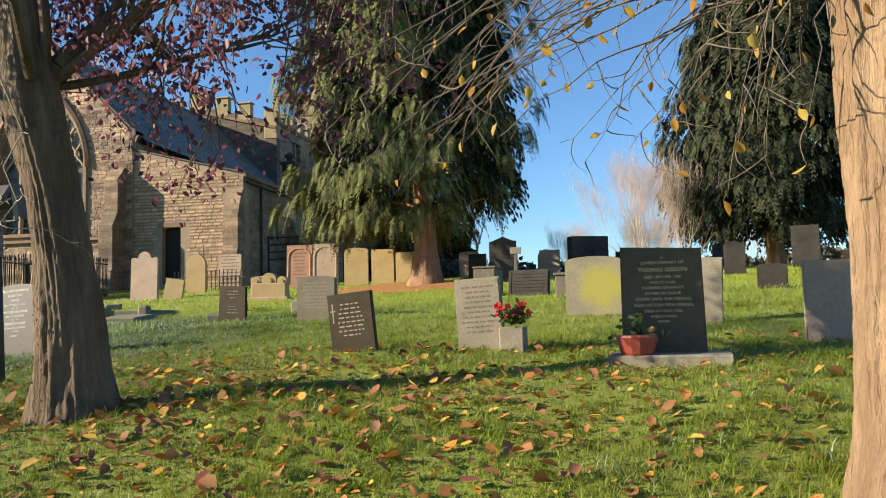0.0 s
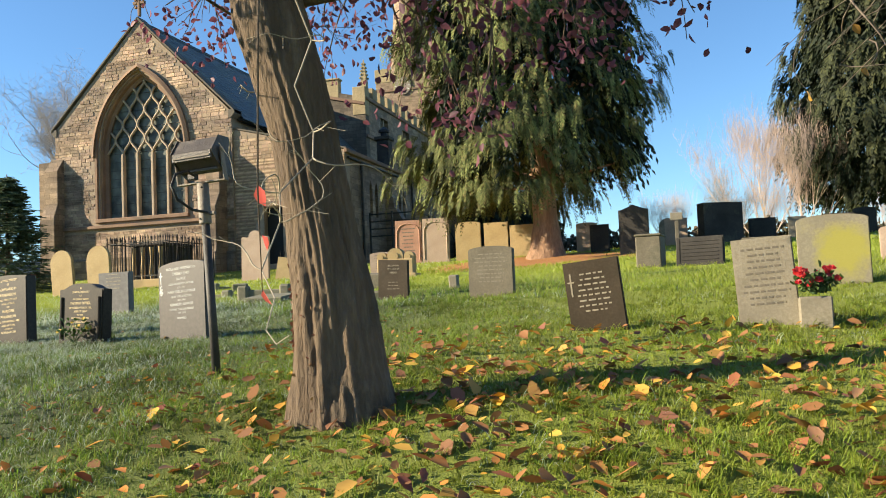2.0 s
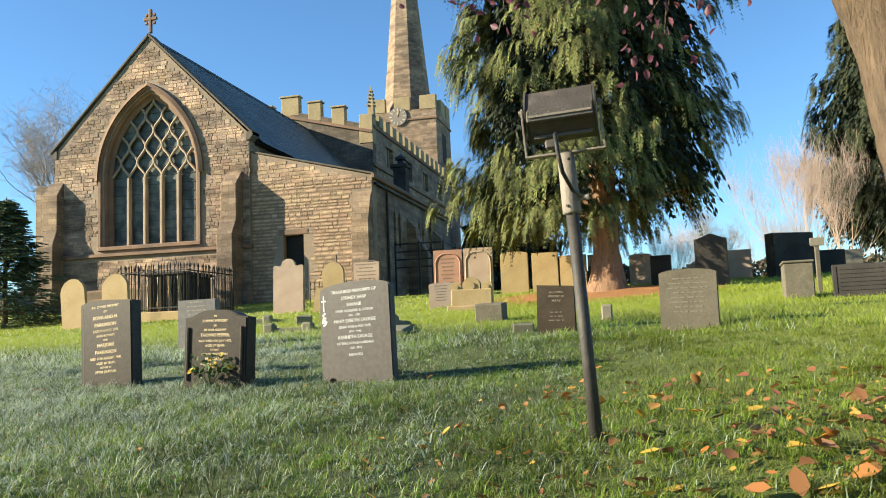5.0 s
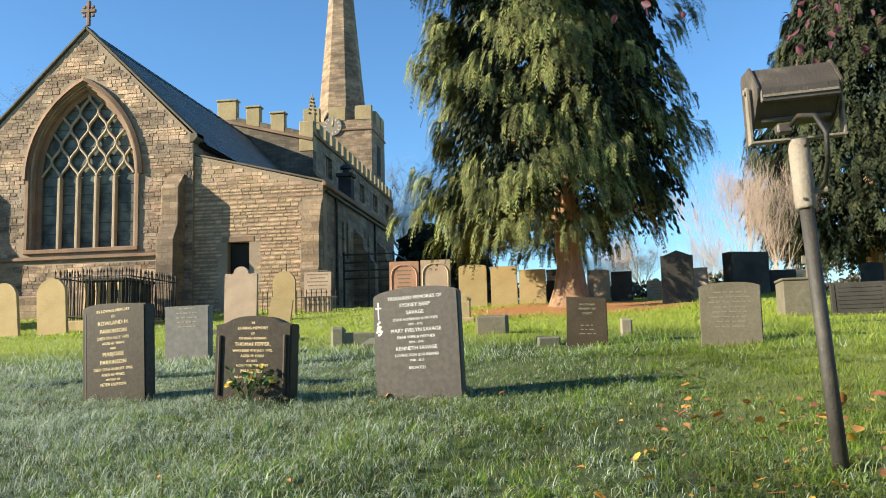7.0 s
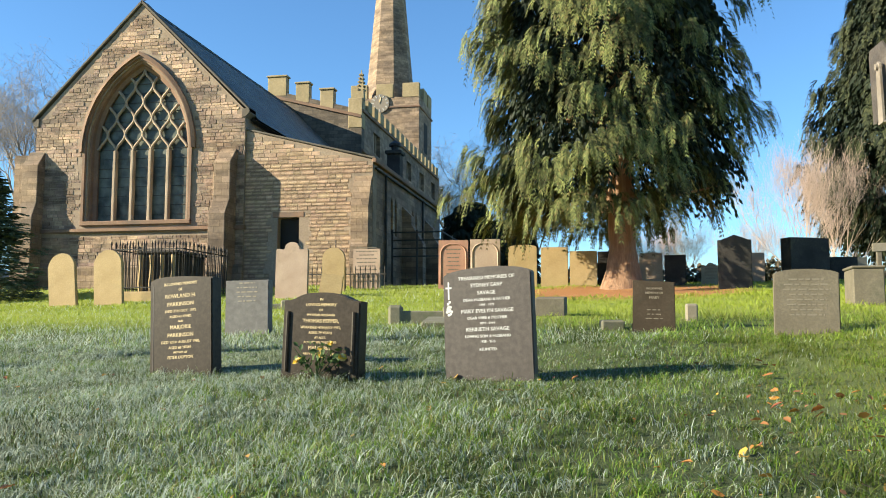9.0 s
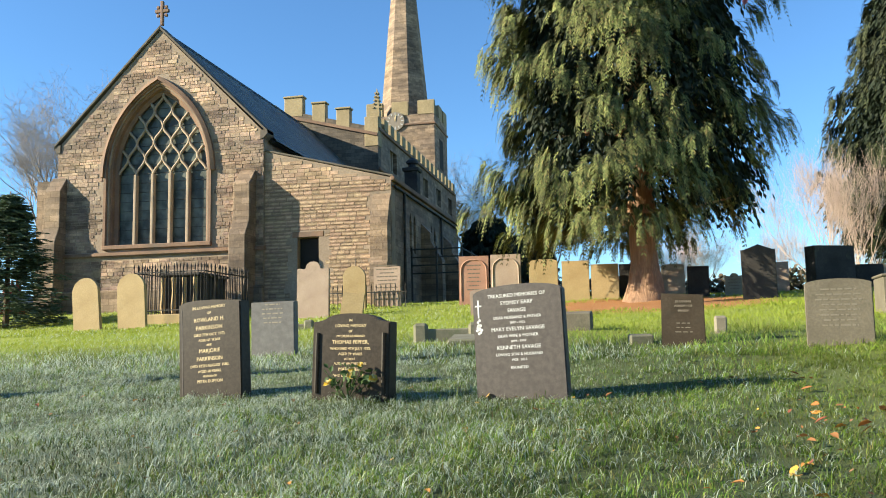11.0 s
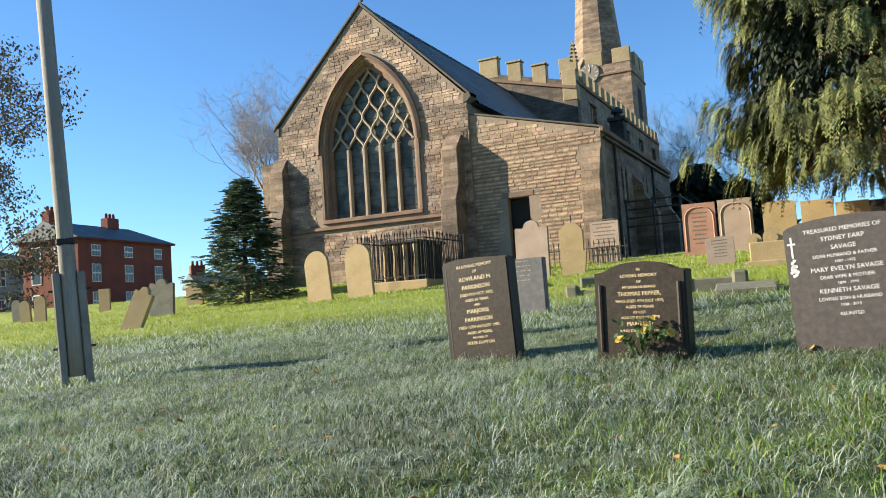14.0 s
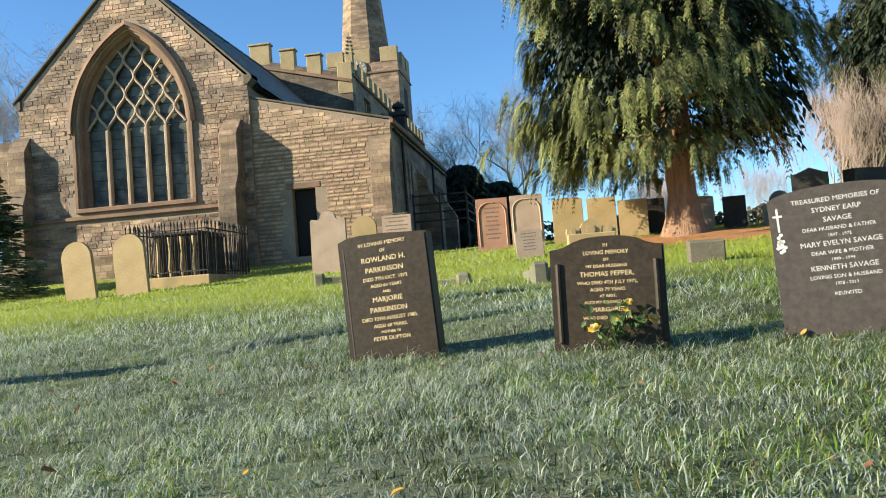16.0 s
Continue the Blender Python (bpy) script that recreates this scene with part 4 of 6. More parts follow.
headstone(11.6, 11.8, 0.52, 0.45, "arc", SOOT, "low dark curved stone in the grass", -6, 0.12)
st = headstone(13.2, 12.0, 0.62, 0.68, "flat", GRANITE, "black granite stone with gilt lettering", -14, 0.1)
worn_lines(st, 0.62, 0.68, 0.1, GOLD, 7, 0.3, 0.85, 0.6)
headstone(15.2, 24.5, 0.85, 1.4, "flat", SOOT, "tall dark headstone under the conifer", -8, 0.14)
headstone(12.4, 21.0, 0.6, 1.0, "peak", SOOT, "dark peaked headstone in deep shade", -6, 0.12)
headstone(10.6, 20.0, 0.7, 0.8, "flat", SOOT, "low dark headstone in deep shade", 4, 0.14)

# the far rows
st = headstone(-3.67, 27.8, 1.08, 1.72, "flat", RED, "tall red sandstone slab with a carved arch panel", 6, 0.12, 0, -5, z=3.4)
worn_lines(st, 1.08, 1.72, 0.12, FAINT, 8, 0.2, 0.8, 0.55)
bm = bmesh.new()
tube(bm, [(x, -0.06, z) for x, z in [(0.46, 0.1)] + arch(0.46, 1.2, 0.36, 8, 0.0) + [(-0.46, 0.1)]], [0.03] * 19, 5)
part("arch_panel", bm, RED, st)
st = headstone(-2.5, 27.7, 1.08, 1.72, "flat", PINK, "tall pale sandstone slab with a carved arch panel", 4, 0.12, 0, -4, z=3.4)
bm = bmesh.new()
tube(bm, [(x, -0.06, z) for x, z in [(0.46, 0.1)] + arch(0.46, 1.2, 0.36, 8, 0.0) + [(-0.46, 0.1)]], [0.03] * 19, 5)
part("arch_panel", bm, PINK, st)
headstone(-1.15, 27.6, 1.0, 1.5, "arc", OCHRE, "tall ochre sandstone headstone", 2, 0.12, z=3.37)
headstone(-0.04, 27.6, 0.94, 1.42, "flat", OCHRE, "square ochre sandstone headstone", 0, 0.12, z=3.35)
headstone(0.96, 27.6, 0.94, 1.28, "flat", OCHRE, "ochre sandstone headstone under the branches", -2, 0.12, z=3.34)
headstone(1.75, 28.2, 0.6, 1.2, "flat", SOOT, "dark headstone behind the trunk", -2, 0.12)
headstone(3.3, 28.6, 0.8, 1.1, "arc", PINK, "pinkish headstone beside the red trunk", -2, 0.12)
headstone(3.95, 26.6, 0.68, 0.98, "flat", SOOT, "dark square headstone in the far row", -4, 0.12)
st = headstone(5.05, 26.5, 0.6, 0.72, "shoulder", PALESTONE, "small pale headstone with rounded head", -5, 0.1)
worn_lines(st, 0.6, 0.72, 0.1, FAINT, 5)
headstone(5.3, 23.4, 0.92, 1.54, "peak", SOOT, "tall black weathered headstone with a peaked top", -5, 0.14)
headstone(6.6, 28.0, 0.8, 1.0, "flat", PINK, "pink headstone in the far row", -4, 0.12)
headstone(8.1, 27.1, 1.45, 1.42, "flat", SOOT, "broad black square monument", 24, 0.5)
headstone(9.6, 28.5, 0.9, 0.8, "flat", SOOT, "dark low stone monument", 5, 0.3)
headstone(6.3, 30.5, 0.7, 1.1, "round", PALESTONE, "pale round-topped headstone far off", 0, 0.12)
headstone(-15.2, 22.1, 0.95, 1.7, "round", OCHRE, "tall round-topped ochre sandstone headstone, leaning", 0, 0.12, -7.5, -4)
headstone(-13.55, 22.0, 0.97, 1.75, "round", OCHRE, "tall round-topped ochre sandstone headstone", 0, 0.12, -5.5, -4)
headstone(-8.25, 23.77, 1.08, 1.83, "shoulder", PINK, "tall pink sandstone headstone with shouldered top", 2, 0.12, 0, -2)
headstone(-8.0, 27.3, 0.85, 1.6, "round", OCHRE, "weathered headstone behind the shouldered one", 2, 0.12)
headstone(-6.78, 23.2, 0.72, 0.78, "slant", OCHRE, "small tilted ochre stone", 6, 0.1, 7, -8)
st = headstone(-7.15, 28.7, 1.06, 1.5, "flat", PINK, "pink sandstone slab with worn lines against the church", 0, 0.12)
worn_lines(st, 1.06, 1.72, 0.12, FAINT, 9, 0.25, 0.9, 0.85)
st = headstone(-2.2, 20.6, 0.68, 0.72, "arc", PINK, "small pink headstone with dark writing", 8, 0.1, -2, -4)
worn_lines(st, 0.68, 0.72, 0.1, FAINT, 6)
headstone(-16.3, 15.0, 0.55, 1.15, "shoulder", OCHRE, "weathered carved stone leaning far over", 12, 0.14, 22, -6)
headstone(-22.4, 22.2, 1.0, 1.4, "shoulder", PALESTONE, "large pale headstone on the south lawn", 12, 0.14, 2, 0)
headstone(-25.2, 27.0, 0.8, 0.95, "round", OCHRE, "small ochre headstone beside another", 10, 0.12)
headstone(-24.3, 27.4, 0.7, 0.95, "round", OCHRE, "small ochre headstone beside another", 10, 0.12)
headstone(-35.0, 25.6, 0.5, 1.05, "round", PALESTONE, "small pale headstone on the far lawn", 14, 0.1, -5)
headstone(-33.2, 24.7, 0.55, 1.0, "round", OCHRE, "small ochre headstone on the far lawn", 14, 0.1, -6)
headstone(-32.0, 24.5, 0.6, 1.15, "round", OCHRE, "ochre headstone on the far lawn", 14, 0.1)
headstone(-31.0, 27.2, 0.6, 1.05, "flat", OCHRE, "ochre square headstone on the far lawn", 14, 0.1)
headstone(13.5, 31.0, 0.8, 1.1, "arc", SOOT, "dark headstone near the far hedge", 0, 0.12)
headstone(11.4, 33.0, 0.7, 1.0, "flat", PALESTONE, "pale headstone near the far hedge", 0, 0.12)

# carved scrolled monument
st = thing("carved_monument", (-0.8, 18.0, gz(-0.8, 18.0)), 4, "carved ochre monument with three scrolled rosettes", "gravestone")
part("block", boxed(-0.5, 0.5, -0.2, 0.2, -0.2, 0.5, 0.02), OCHRE, st)
part("plinth", boxed(-0.6, 0.6, -0.3, 0.3, -0.25, 0.1, 0.02), OCHRE, st)
for x, r in ((-0.38, 0.14), (0.0, 0.22), (0.38, 0.14)):
    bm = bmesh.new()
    bmesh.ops.create_cone(bm, cap_ends=True, segments=20, radius1=r, radius2=r, depth=0.3, matrix=pose(x, 0, 0.5 + r * 0.35, 90))
    bmesh.ops.create_cone(bm, cap_ends=True, segments=16, radius1=r * 0.55, radius2=r * 0.4, depth=0.36, matrix=pose(x, 0, 0.5 + r * 0.35, 90))
    part("rosette", bm, OCHRE, st)

# low kerbs, ledgers and chests
def kerb(x, y, w, d, h, turn, material, label):
    st = thing("grave_kerb", (x, y, gz(x, y)), turn, label, "grave kerb", "low kerbs")
    for a in ((-w / 2, w / 2, -d / 2, -d / 2 + 0.14), (-w / 2, w / 2, d / 2 - 0.14, d / 2), (-w / 2, -w / 2 + 0.14, -d / 2 + 0.14, d / 2 - 0.14), (w / 2 - 0.14, w / 2, -d / 2 + 0.14, d / 2 - 0.14)):
        part("kerb_stone", boxed(*a, -0.2, h, 0.02), material, st)
    for px in (-w / 2 + 0.07, w / 2 - 0.07):
        part("corner_post", boxed(px - 0.11, px + 0.11, -d / 2 - 0.04, -d / 2 + 0.18, -0.2, h + 0.09, 0.04), material, st)
    return st


kerb(-1.45, 12.4, 1.0, 1.9, 0.14, 8, MOSSY, "mossy stone kerb round a grave")
kerb(-3.4, 13.6, 0.9, 1.6, 0.06, 4, MOSSY, "mossy stone kerb round a grave")
kerb(-6.2, 17.5, 0.9, 1.6, 0.1, 10, MOSSY, "sunken stone kerb in the grass")


def ledger(x, y, w, d, h, turn, material, label):
    st = thing("ledger_stone", (x, y, gz(x, y)), turn, label, "grave slab", "slabs", 5)
    part("slab", boxed(-w / 2, w / 2, -d / 2, d / 2, -0.15, h, 0.02), material, st)


ledger(-0.75, 10.7, 0.75, 0.9, 0.1, 6, MOSSY, "mossy flat ledger stone in grass")
ledger(0.62, 12.6, 0.5, 0.4, 0.3, -3, BROWNGREY, "low dark stone block in grass")
ledger(-4.2, 15.6, 0.35, 0.3, 0.2, 20, MOSSY, "small rubble stone in the grass")
ledger(2.68, 11.0, 0.16, 0.16, 0.24, 0, PALESTONE, "short grey stone marker post in grass")
ledger(1.55, 9.9, 0.3, 0.2, 0.12, 10, MOSSY, "broken stone fragment lying in grass")
st = thing("chest_tomb", (6.0, 14.4, gz(6.0, 14.4)), -6, "plain tan stone chest tomb with a thin top", "tomb")
part("body", boxed(-0.25, 0.25, -0.4, 0.4, -0.2, 0.6, 0.02), BROWNGREY, st)
part("top_slab", boxed(-0.27, 0.27, -0.42, 0.42, 0.603, 0.65, 0.015), BROWNGREY, st)
st = thing("ribbed_slab", (6.95, 13.9, gz(6.95, 13.9)), -10, "broad dark grey slab with level ribs in the grass", "gravestone", "", -12)
part("slab", boxed(-0.46, 0.46, -0.06, 0.06, -0.2, 0.58, 0.015), SOOT, st)
for k in range(6):
    part("rib", boxed(-0.34, 0.34, -0.072, -0.061, 0.1 + k * 0.075, 0.12 + k * 0.075), SOOT, st)
for sx in (-1, 1):
    part("edge_rib", boxed(sx * 0.41 - 0.02, sx * 0.41 + 0.02, -0.072, -0.061, 0.05, 0.54), SOOT, st)
st = thing("sign_post", (6.55, 15.3, gz(6.55, 15.3)), 0, "thin grey wooden post with a small pale board", "post")
part("post", boxed(-0.04, 0.04, -0.04, 0.04, -0.2, 0.95, 0.008), BROWNGREY, st)
part("board", boxed(-0.13, 0.13, -0.06, -0.042, 0.9, 1.06, 0.008), PALESTONE, st, "small pale board")
st = thing("chest_tomb", (7.9, 12.4, gz(7.9, 12.4)), -6, "small low tan stone chest tomb", "tomb")
part("body", boxed(-0.24, 0.24, -0.35, 0.35, -0.2, 0.42, 0.02), BROWNGREY, st)
part("top_slab", boxed(-0.27, 0.27, -0.38, 0.38, 0.423, 0.48, 0.015), BROWNGREY, st)

# railed tomb
TX, TYY, TW, TD = -14.9, 24.2, 2.6, 3.4
tz = gz(-13.5, 25.6)
tomb = thing("railed_tomb", (TX, TYY, tz), 0, "stone chest tomb inside tall black spiked iron railings", "tomb")
part("stone_kerb", boxed(-0.1, TW + 0.1, -0.1, TD + 0.1, -0.4, 0.16, 0.03), OCHRE, tomb)
part("chest", boxed(0.6, 2.0, 0.7, 2.7, 0.16, 1.5, 0.03), SOOT, tomb, "dark carved chest")
part("chest_lid", boxed(0.5, 2.1, 0.6, 2.8, 1.5, 1.62, 0.04), SOOT, tomb)
for k in range(4):
    bm = bmesh.new()
    x = 0.68 + k * 0.41
    tube(bm, [(x, 0.65, 0.2), (x, 0.65, 0.45), (x, 0.65, 1.0), (x, 0.65, 1.46)], [0.07, 0.1, 0.06, 0.09], 8)
    part("baluster", bm, OCHRE, tomb)
bar_bm = bmesh.new()
tube(bar_bm, [(0, 0, 0.1), (0, 0, 1.72)], [0.017, 0.017], 5)
tube(bar_bm, [(0, 0, 1.72), (0, 0, 1.77), (0, 0, 1.9)], [0.017, 0.032, 0.003], 5)
bar_mesh = mesh_of(bar_bm, "bar", IRON)
nx, ny = 20, 25
for k in range(nx + 1):
    for y in (0, TD):
        part("bar", bar_mesh, None, tomb, m=pose(k * TW / nx, y, random.uniform(-0.01, 0.01), random.uniform(-1, 1), random.uniform(-1.5, 1.5)))
for k in range(1, ny):
    for x in (0, TW):
        part("bar", bar_mesh, None, tomb, m=pose(x, k * TD / ny, random.uniform(-0.01, 0.01), random.uniform(-1, 1), random.uniform(-1.5, 1.5)))
for z in (0.28, 1.58):
    bm = boxed(-0.02, TW + 0.02, -0.012, 0.012, z, z + 0.04)
    box(bm, -0.02, TW + 0.02, TD - 0.012, TD + 0.012, z, z + 0.04)
    box(bm, -0.012, 0.012, 0.02, TD - 0.02, z, z + 0.04)
    box(bm, TW - 0.012, TW + 0.012, 0.02, TD - 0.02, z, z + 0.04)
    part("rail", bm, IRON, tomb)

# low spiked fence by the chapel
fence = thing("low_iron_fence", (-9.6, 28.4, gz(-8.5, 28.4)), 0, "low black spiked iron fence before the chapel wall", "fence")
short_bm = bmesh.new()
tube(short_bm, [(0, 0, -0.1), (0, 0, 0.72), (0, 0, 0.76), (0, 0, 0.9)], [0.016, 0.016, 0.03, 0.003], 5)
short_mesh = mesh_of(short_bm, "bar", IRON)
for k in range(18):
    part("bar", short_mesh, None, fence, m=pose(k * 0.19, 0, 0))
part("rail", boxed(0, 3.3, -0.012, 0.012, 0.55, 0.59), IRON, fence)
bm = bmesh.new()
tube(bm, [(1.2, 0.3, -0.1), (1.2, 0.3, 1.9)], [0.03, 0.03], 6)
part("tall_post", bm, IRON, fence)


# ---- floodlight on its pole ----
POLEPAINT = surface("black_pole_paint", (0.032, 0.028, 0.025), (0.055, 0.048, 0.042), (0.09, 0.07, 0.05), 8.0, 70.0, 0.6)
STEEL = surface("weathered_brown_paint", (0.075, 0.063, 0.055), (0.115, 0.098, 0.086), (0.16, 0.135, 0.11), 6.0, 70.0, 0.5, 0.2)
GALV = surface("dull_galvanised_steel", (0.22, 0.185, 0.15), (0.31, 0.265, 0.22), (0.16, 0.12, 0.09), 5.0, 60.0, 0.7, 0.1)
lamp = thing("floodlight_post", (2.90, 2.83, gz(2.90, 2.83)), 0, "dark floodlight on a slanting metal pole with hanging cable", "floodlight", "", 0, -3.0)
bm = bmesh.new()
tube(bm, [(0, 0, -0.2), (0, 0, 1.26)], [0.036, 0.033], 14)
part("pole", bm, POLEPAINT, lamp, "", True)
bm = bmesh.new()
tube(bm, [(0, 0, 1.21), (0, 0, 1.22), (0, 0, 1.54)], [0.047, 0.05, 0.047], 14)
sleeve = part("sleeve", bm, GALV, lamp, "dull galvanised sleeve", True)
bm = bmesh.new()
tube(bm, [(0.03, 0, 1.29), (0.1, -0.01, 1.29)], [0.016, 0.016], 8)
part("clamp_screw", bm, GALV, sleeve)
for z, q in ((1.25, 250), (1.5, 290)):
    bm = bmesh.new()
    c, n = math.cos(radians(q)), math.sin(radians(q))
    tube(bm, [(0.04 * c, 0.04 * n, z), (0.056 * c, 0.056 * n, z)], [0.008, 0.008], 6)
    part("bolt", bm, IRON, sleeve)
HW = 0.178
bracket = part("bracket", boxed(-HW - 0.04, HW + 0.04, -0.03, 0.03, 1.54, 1.55), GALV, lamp, "pale U-shaped bracket")
for s in (-1, 1):
    o = [(-0.03, 1.551), (0.03, 1.551), (-0.01, 1.80), (-0.03, 1.815), (-0.055, 1.80)]
    part("arm", side_prism(o, s * (HW + 0.034) - 0.005, s * (HW + 0.034) + 0.005), GALV, bracket)
    bm = bmesh.new()
    tube(bm, [(s * (HW + 0.02), -0.032, 1.79), (s * (HW + 0.05), -0.032, 1.79)], [0.014, 0.014], 10)
    part("pivot_bolt", bm, GALV, bracket)
outline = [(-0.114, 1.735), (-0.132, 1.775), (-0.03, 1.895), (0.114, 1.90), (0.132, 1.875), (0.15, 1.655), (0.088, 1.635), (-0.018, 1.655)]
head = part("head", side_prism(outline, -HW, HW), STEEL, lamp, "box-shaped floodlight head facing the church")
for s in (-1, 1):
    o = [(y * 1.1, 1.77 + (z - 1.77) * 1.1) for y, z in outline]
    o[5:7] = [(0.175, 1.575), (0.13, 1.57)]
    part("side_plate", side_prism(o, s * (HW + 0.003), s * (HW + 0.012)), STEEL, head)
part("visor", boxed(-HW, HW, -0.14, -0.116, 1.705, 1.778, 0.006), STEEL, head)
part("trim_strip", boxed(-HW + 0.01, HW - 0.01, -0.147, -0.141, 1.728, 1.74), GALV, head)
part("hinge_bar", boxed(-HW + 0.02, HW - 0.02, -0.03, -0.01, 1.638, 1.654), STEEL, head)
for x in (-0.12, 0.12):
    part("catch", boxed(x - 0.018, x + 0.018, 0.04, 0.08, 1.899, 1.915, 0.004), GALV, head)
part("front_glass", boxed(-HW + 0.02, HW - 0.02, 0.153, 0.16, 1.68, 1.86), GLASS, head)
part("gland_box", boxed(-0.1, -0.03, -0.06, 0.0, 1.57, 1.62, 0.008), STEEL, lamp)
bm = bmesh.new()
tube(bm, [(-0.04, -0.05, 1.6), (-0.03, -0.16, 1.62), (-0.02, -0.34, 1.57), (-0.01, -0.42, 1.47), (0.0, -0.37, 1.37), (0.03, -0.22, 1.3), (0.06, -0.06, 1.29)], [0.011] * 7, 8)
part("cable", bm, IRON, lamp, "drooping black cable", True)

# ---- telegraph pole ----
WOODPOLE = surface("grey_pole_wood", (0.24, 0.21, 0.17), (0.36, 0.32, 0.27), (0.14, 0.12, 0.10), 2.0, 30.0, 0.9, depth=0.01, stretch=(3, 3, 0.2))
tp = thing("telegraph_pole", (-8.05, 6.42, gz(-8.05, 6.42) - 0.03), 48, "tall grey wooden pole bolted to two short concrete stubs", "pole", "", 0, -3.0)
bm = bmesh.new()
tube(bm, [(0, 0, 0.15), (0, 0, 1.0), (0, 0, 9.0)], [0.1, 0.1, 0.075], 16)
part("pole", bm, WOODPOLE, tp, "", True)
for s in (-1, 1):
    part("stub", boxed(s * 0.14 - 0.045, s * 0.14 + 0.045, -0.08, 0.08, -0.3, 1.42, 0.015), GALV if s > 0 else WOODPOLE, tp)
for z in (0.5, 1.2):
    bm = bmesh.new()
    tube(bm, [(-0.24, 0, z), (0.24, 0, z)], [0.015, 0.015], 6)
    part("bolt", bm, IRON, tp)
part("band", boxed(-0.11, 0.11, -0.11, 0.11, 1.75, 1.83, 0.02), IRON, tp)


# ---- trees ----
def crown_mesh(name, n, centre, z0, z1, radius, material, length=0.9, leaf=(0.34, 0.07), per=7, droop=0.9, seed=1, inner=0.3, clump=1, hang=1.0, spread=0.075):
    """A crown of hanging sprays, each a bent stem's worth of narrow leaves. radius(z share, angle) gives the outline."""
    g = np.random.default_rng(seed)
    a, u = g.uniform(0, math.tau, n), g.uniform(0, 1, n) ** 0.85
    z = z0 + (z1 - z0) * u
    r = radius(u, a) * (inner + (1 - inner) * g.uniform(0, 1, n) ** 0.4)
    if clump > 1:
        m = n // clump
        pick = np.repeat(np.arange(m), clump)[:n]
        pick = np.concatenate([pick, g.integers(0, m, n - len(pick))])
        u, k = u[pick], g.normal(0, 1, (n, 3))
        a = a[pick] + k[:, 0] * spread
        rise = np.abs(k[:, 1]) * spread * 6
        z = z[pick] - rise * 0.5
        r = r[pick] - rise * 0.55 + k[:, 2] * 0.12
    out = np.stack([np.cos(a), np.sin(a), 0 * a], -1)
    side = np.stack([-np.sin(a), np.cos(a), 0 * a], -1)
    turn = g.normal(0, 0.45, n)[:, None]
    out = out * np.cos(turn) + side * np.sin(turn)
    side = np.stack([-out[:, 1], out[:, 0], 0 * a], -1)
    root = np.stack([centre[0] + np.cos(a) * r, centre[1] + np.sin(a) * r, z], -1)
    L = length * g.uniform(0.55, 1.25, n)[:, None]
    verts = []
    for k in range(per):
        s = (k + 0.5) / per
        for sgn in (-1, 1):
            base = root + out * L * s * 0.65 + np.array([0, 0, -1]) * L * (0.1 * s + droop * s * s)
            d = out * 0.3 + side * sgn * g.uniform(0.1, 0.6, n)[:, None] + np.array([0, 0, -1]) * g.uniform(0.35, 1.15, n)[:, None] * hang
            d /= np.linalg.norm(d, axis=1, keepdims=True)
            w = np.cross(d, g.normal(0, 1, (n, 3)))
            w /= np.linalg.norm(w, axis=1, keepdims=True) + 1e-9
            ll = leaf[0] * g.uniform(0.6, 1.3, n)[:, None] * (1.1 - 0.4 * s)
            mid = base + d * ll * 0.45
            verts.append(np.stack([base, mid + w * leaf[1] * 0.5, base + d * ll, mid - w * leaf[1] * 0.5], 1))
    v = np.concatenate(verts, 0).reshape(-1, 3)
    f = np.arange(len(v)).reshape(-1, 4)
    return fast_mesh(name, v, f, material)


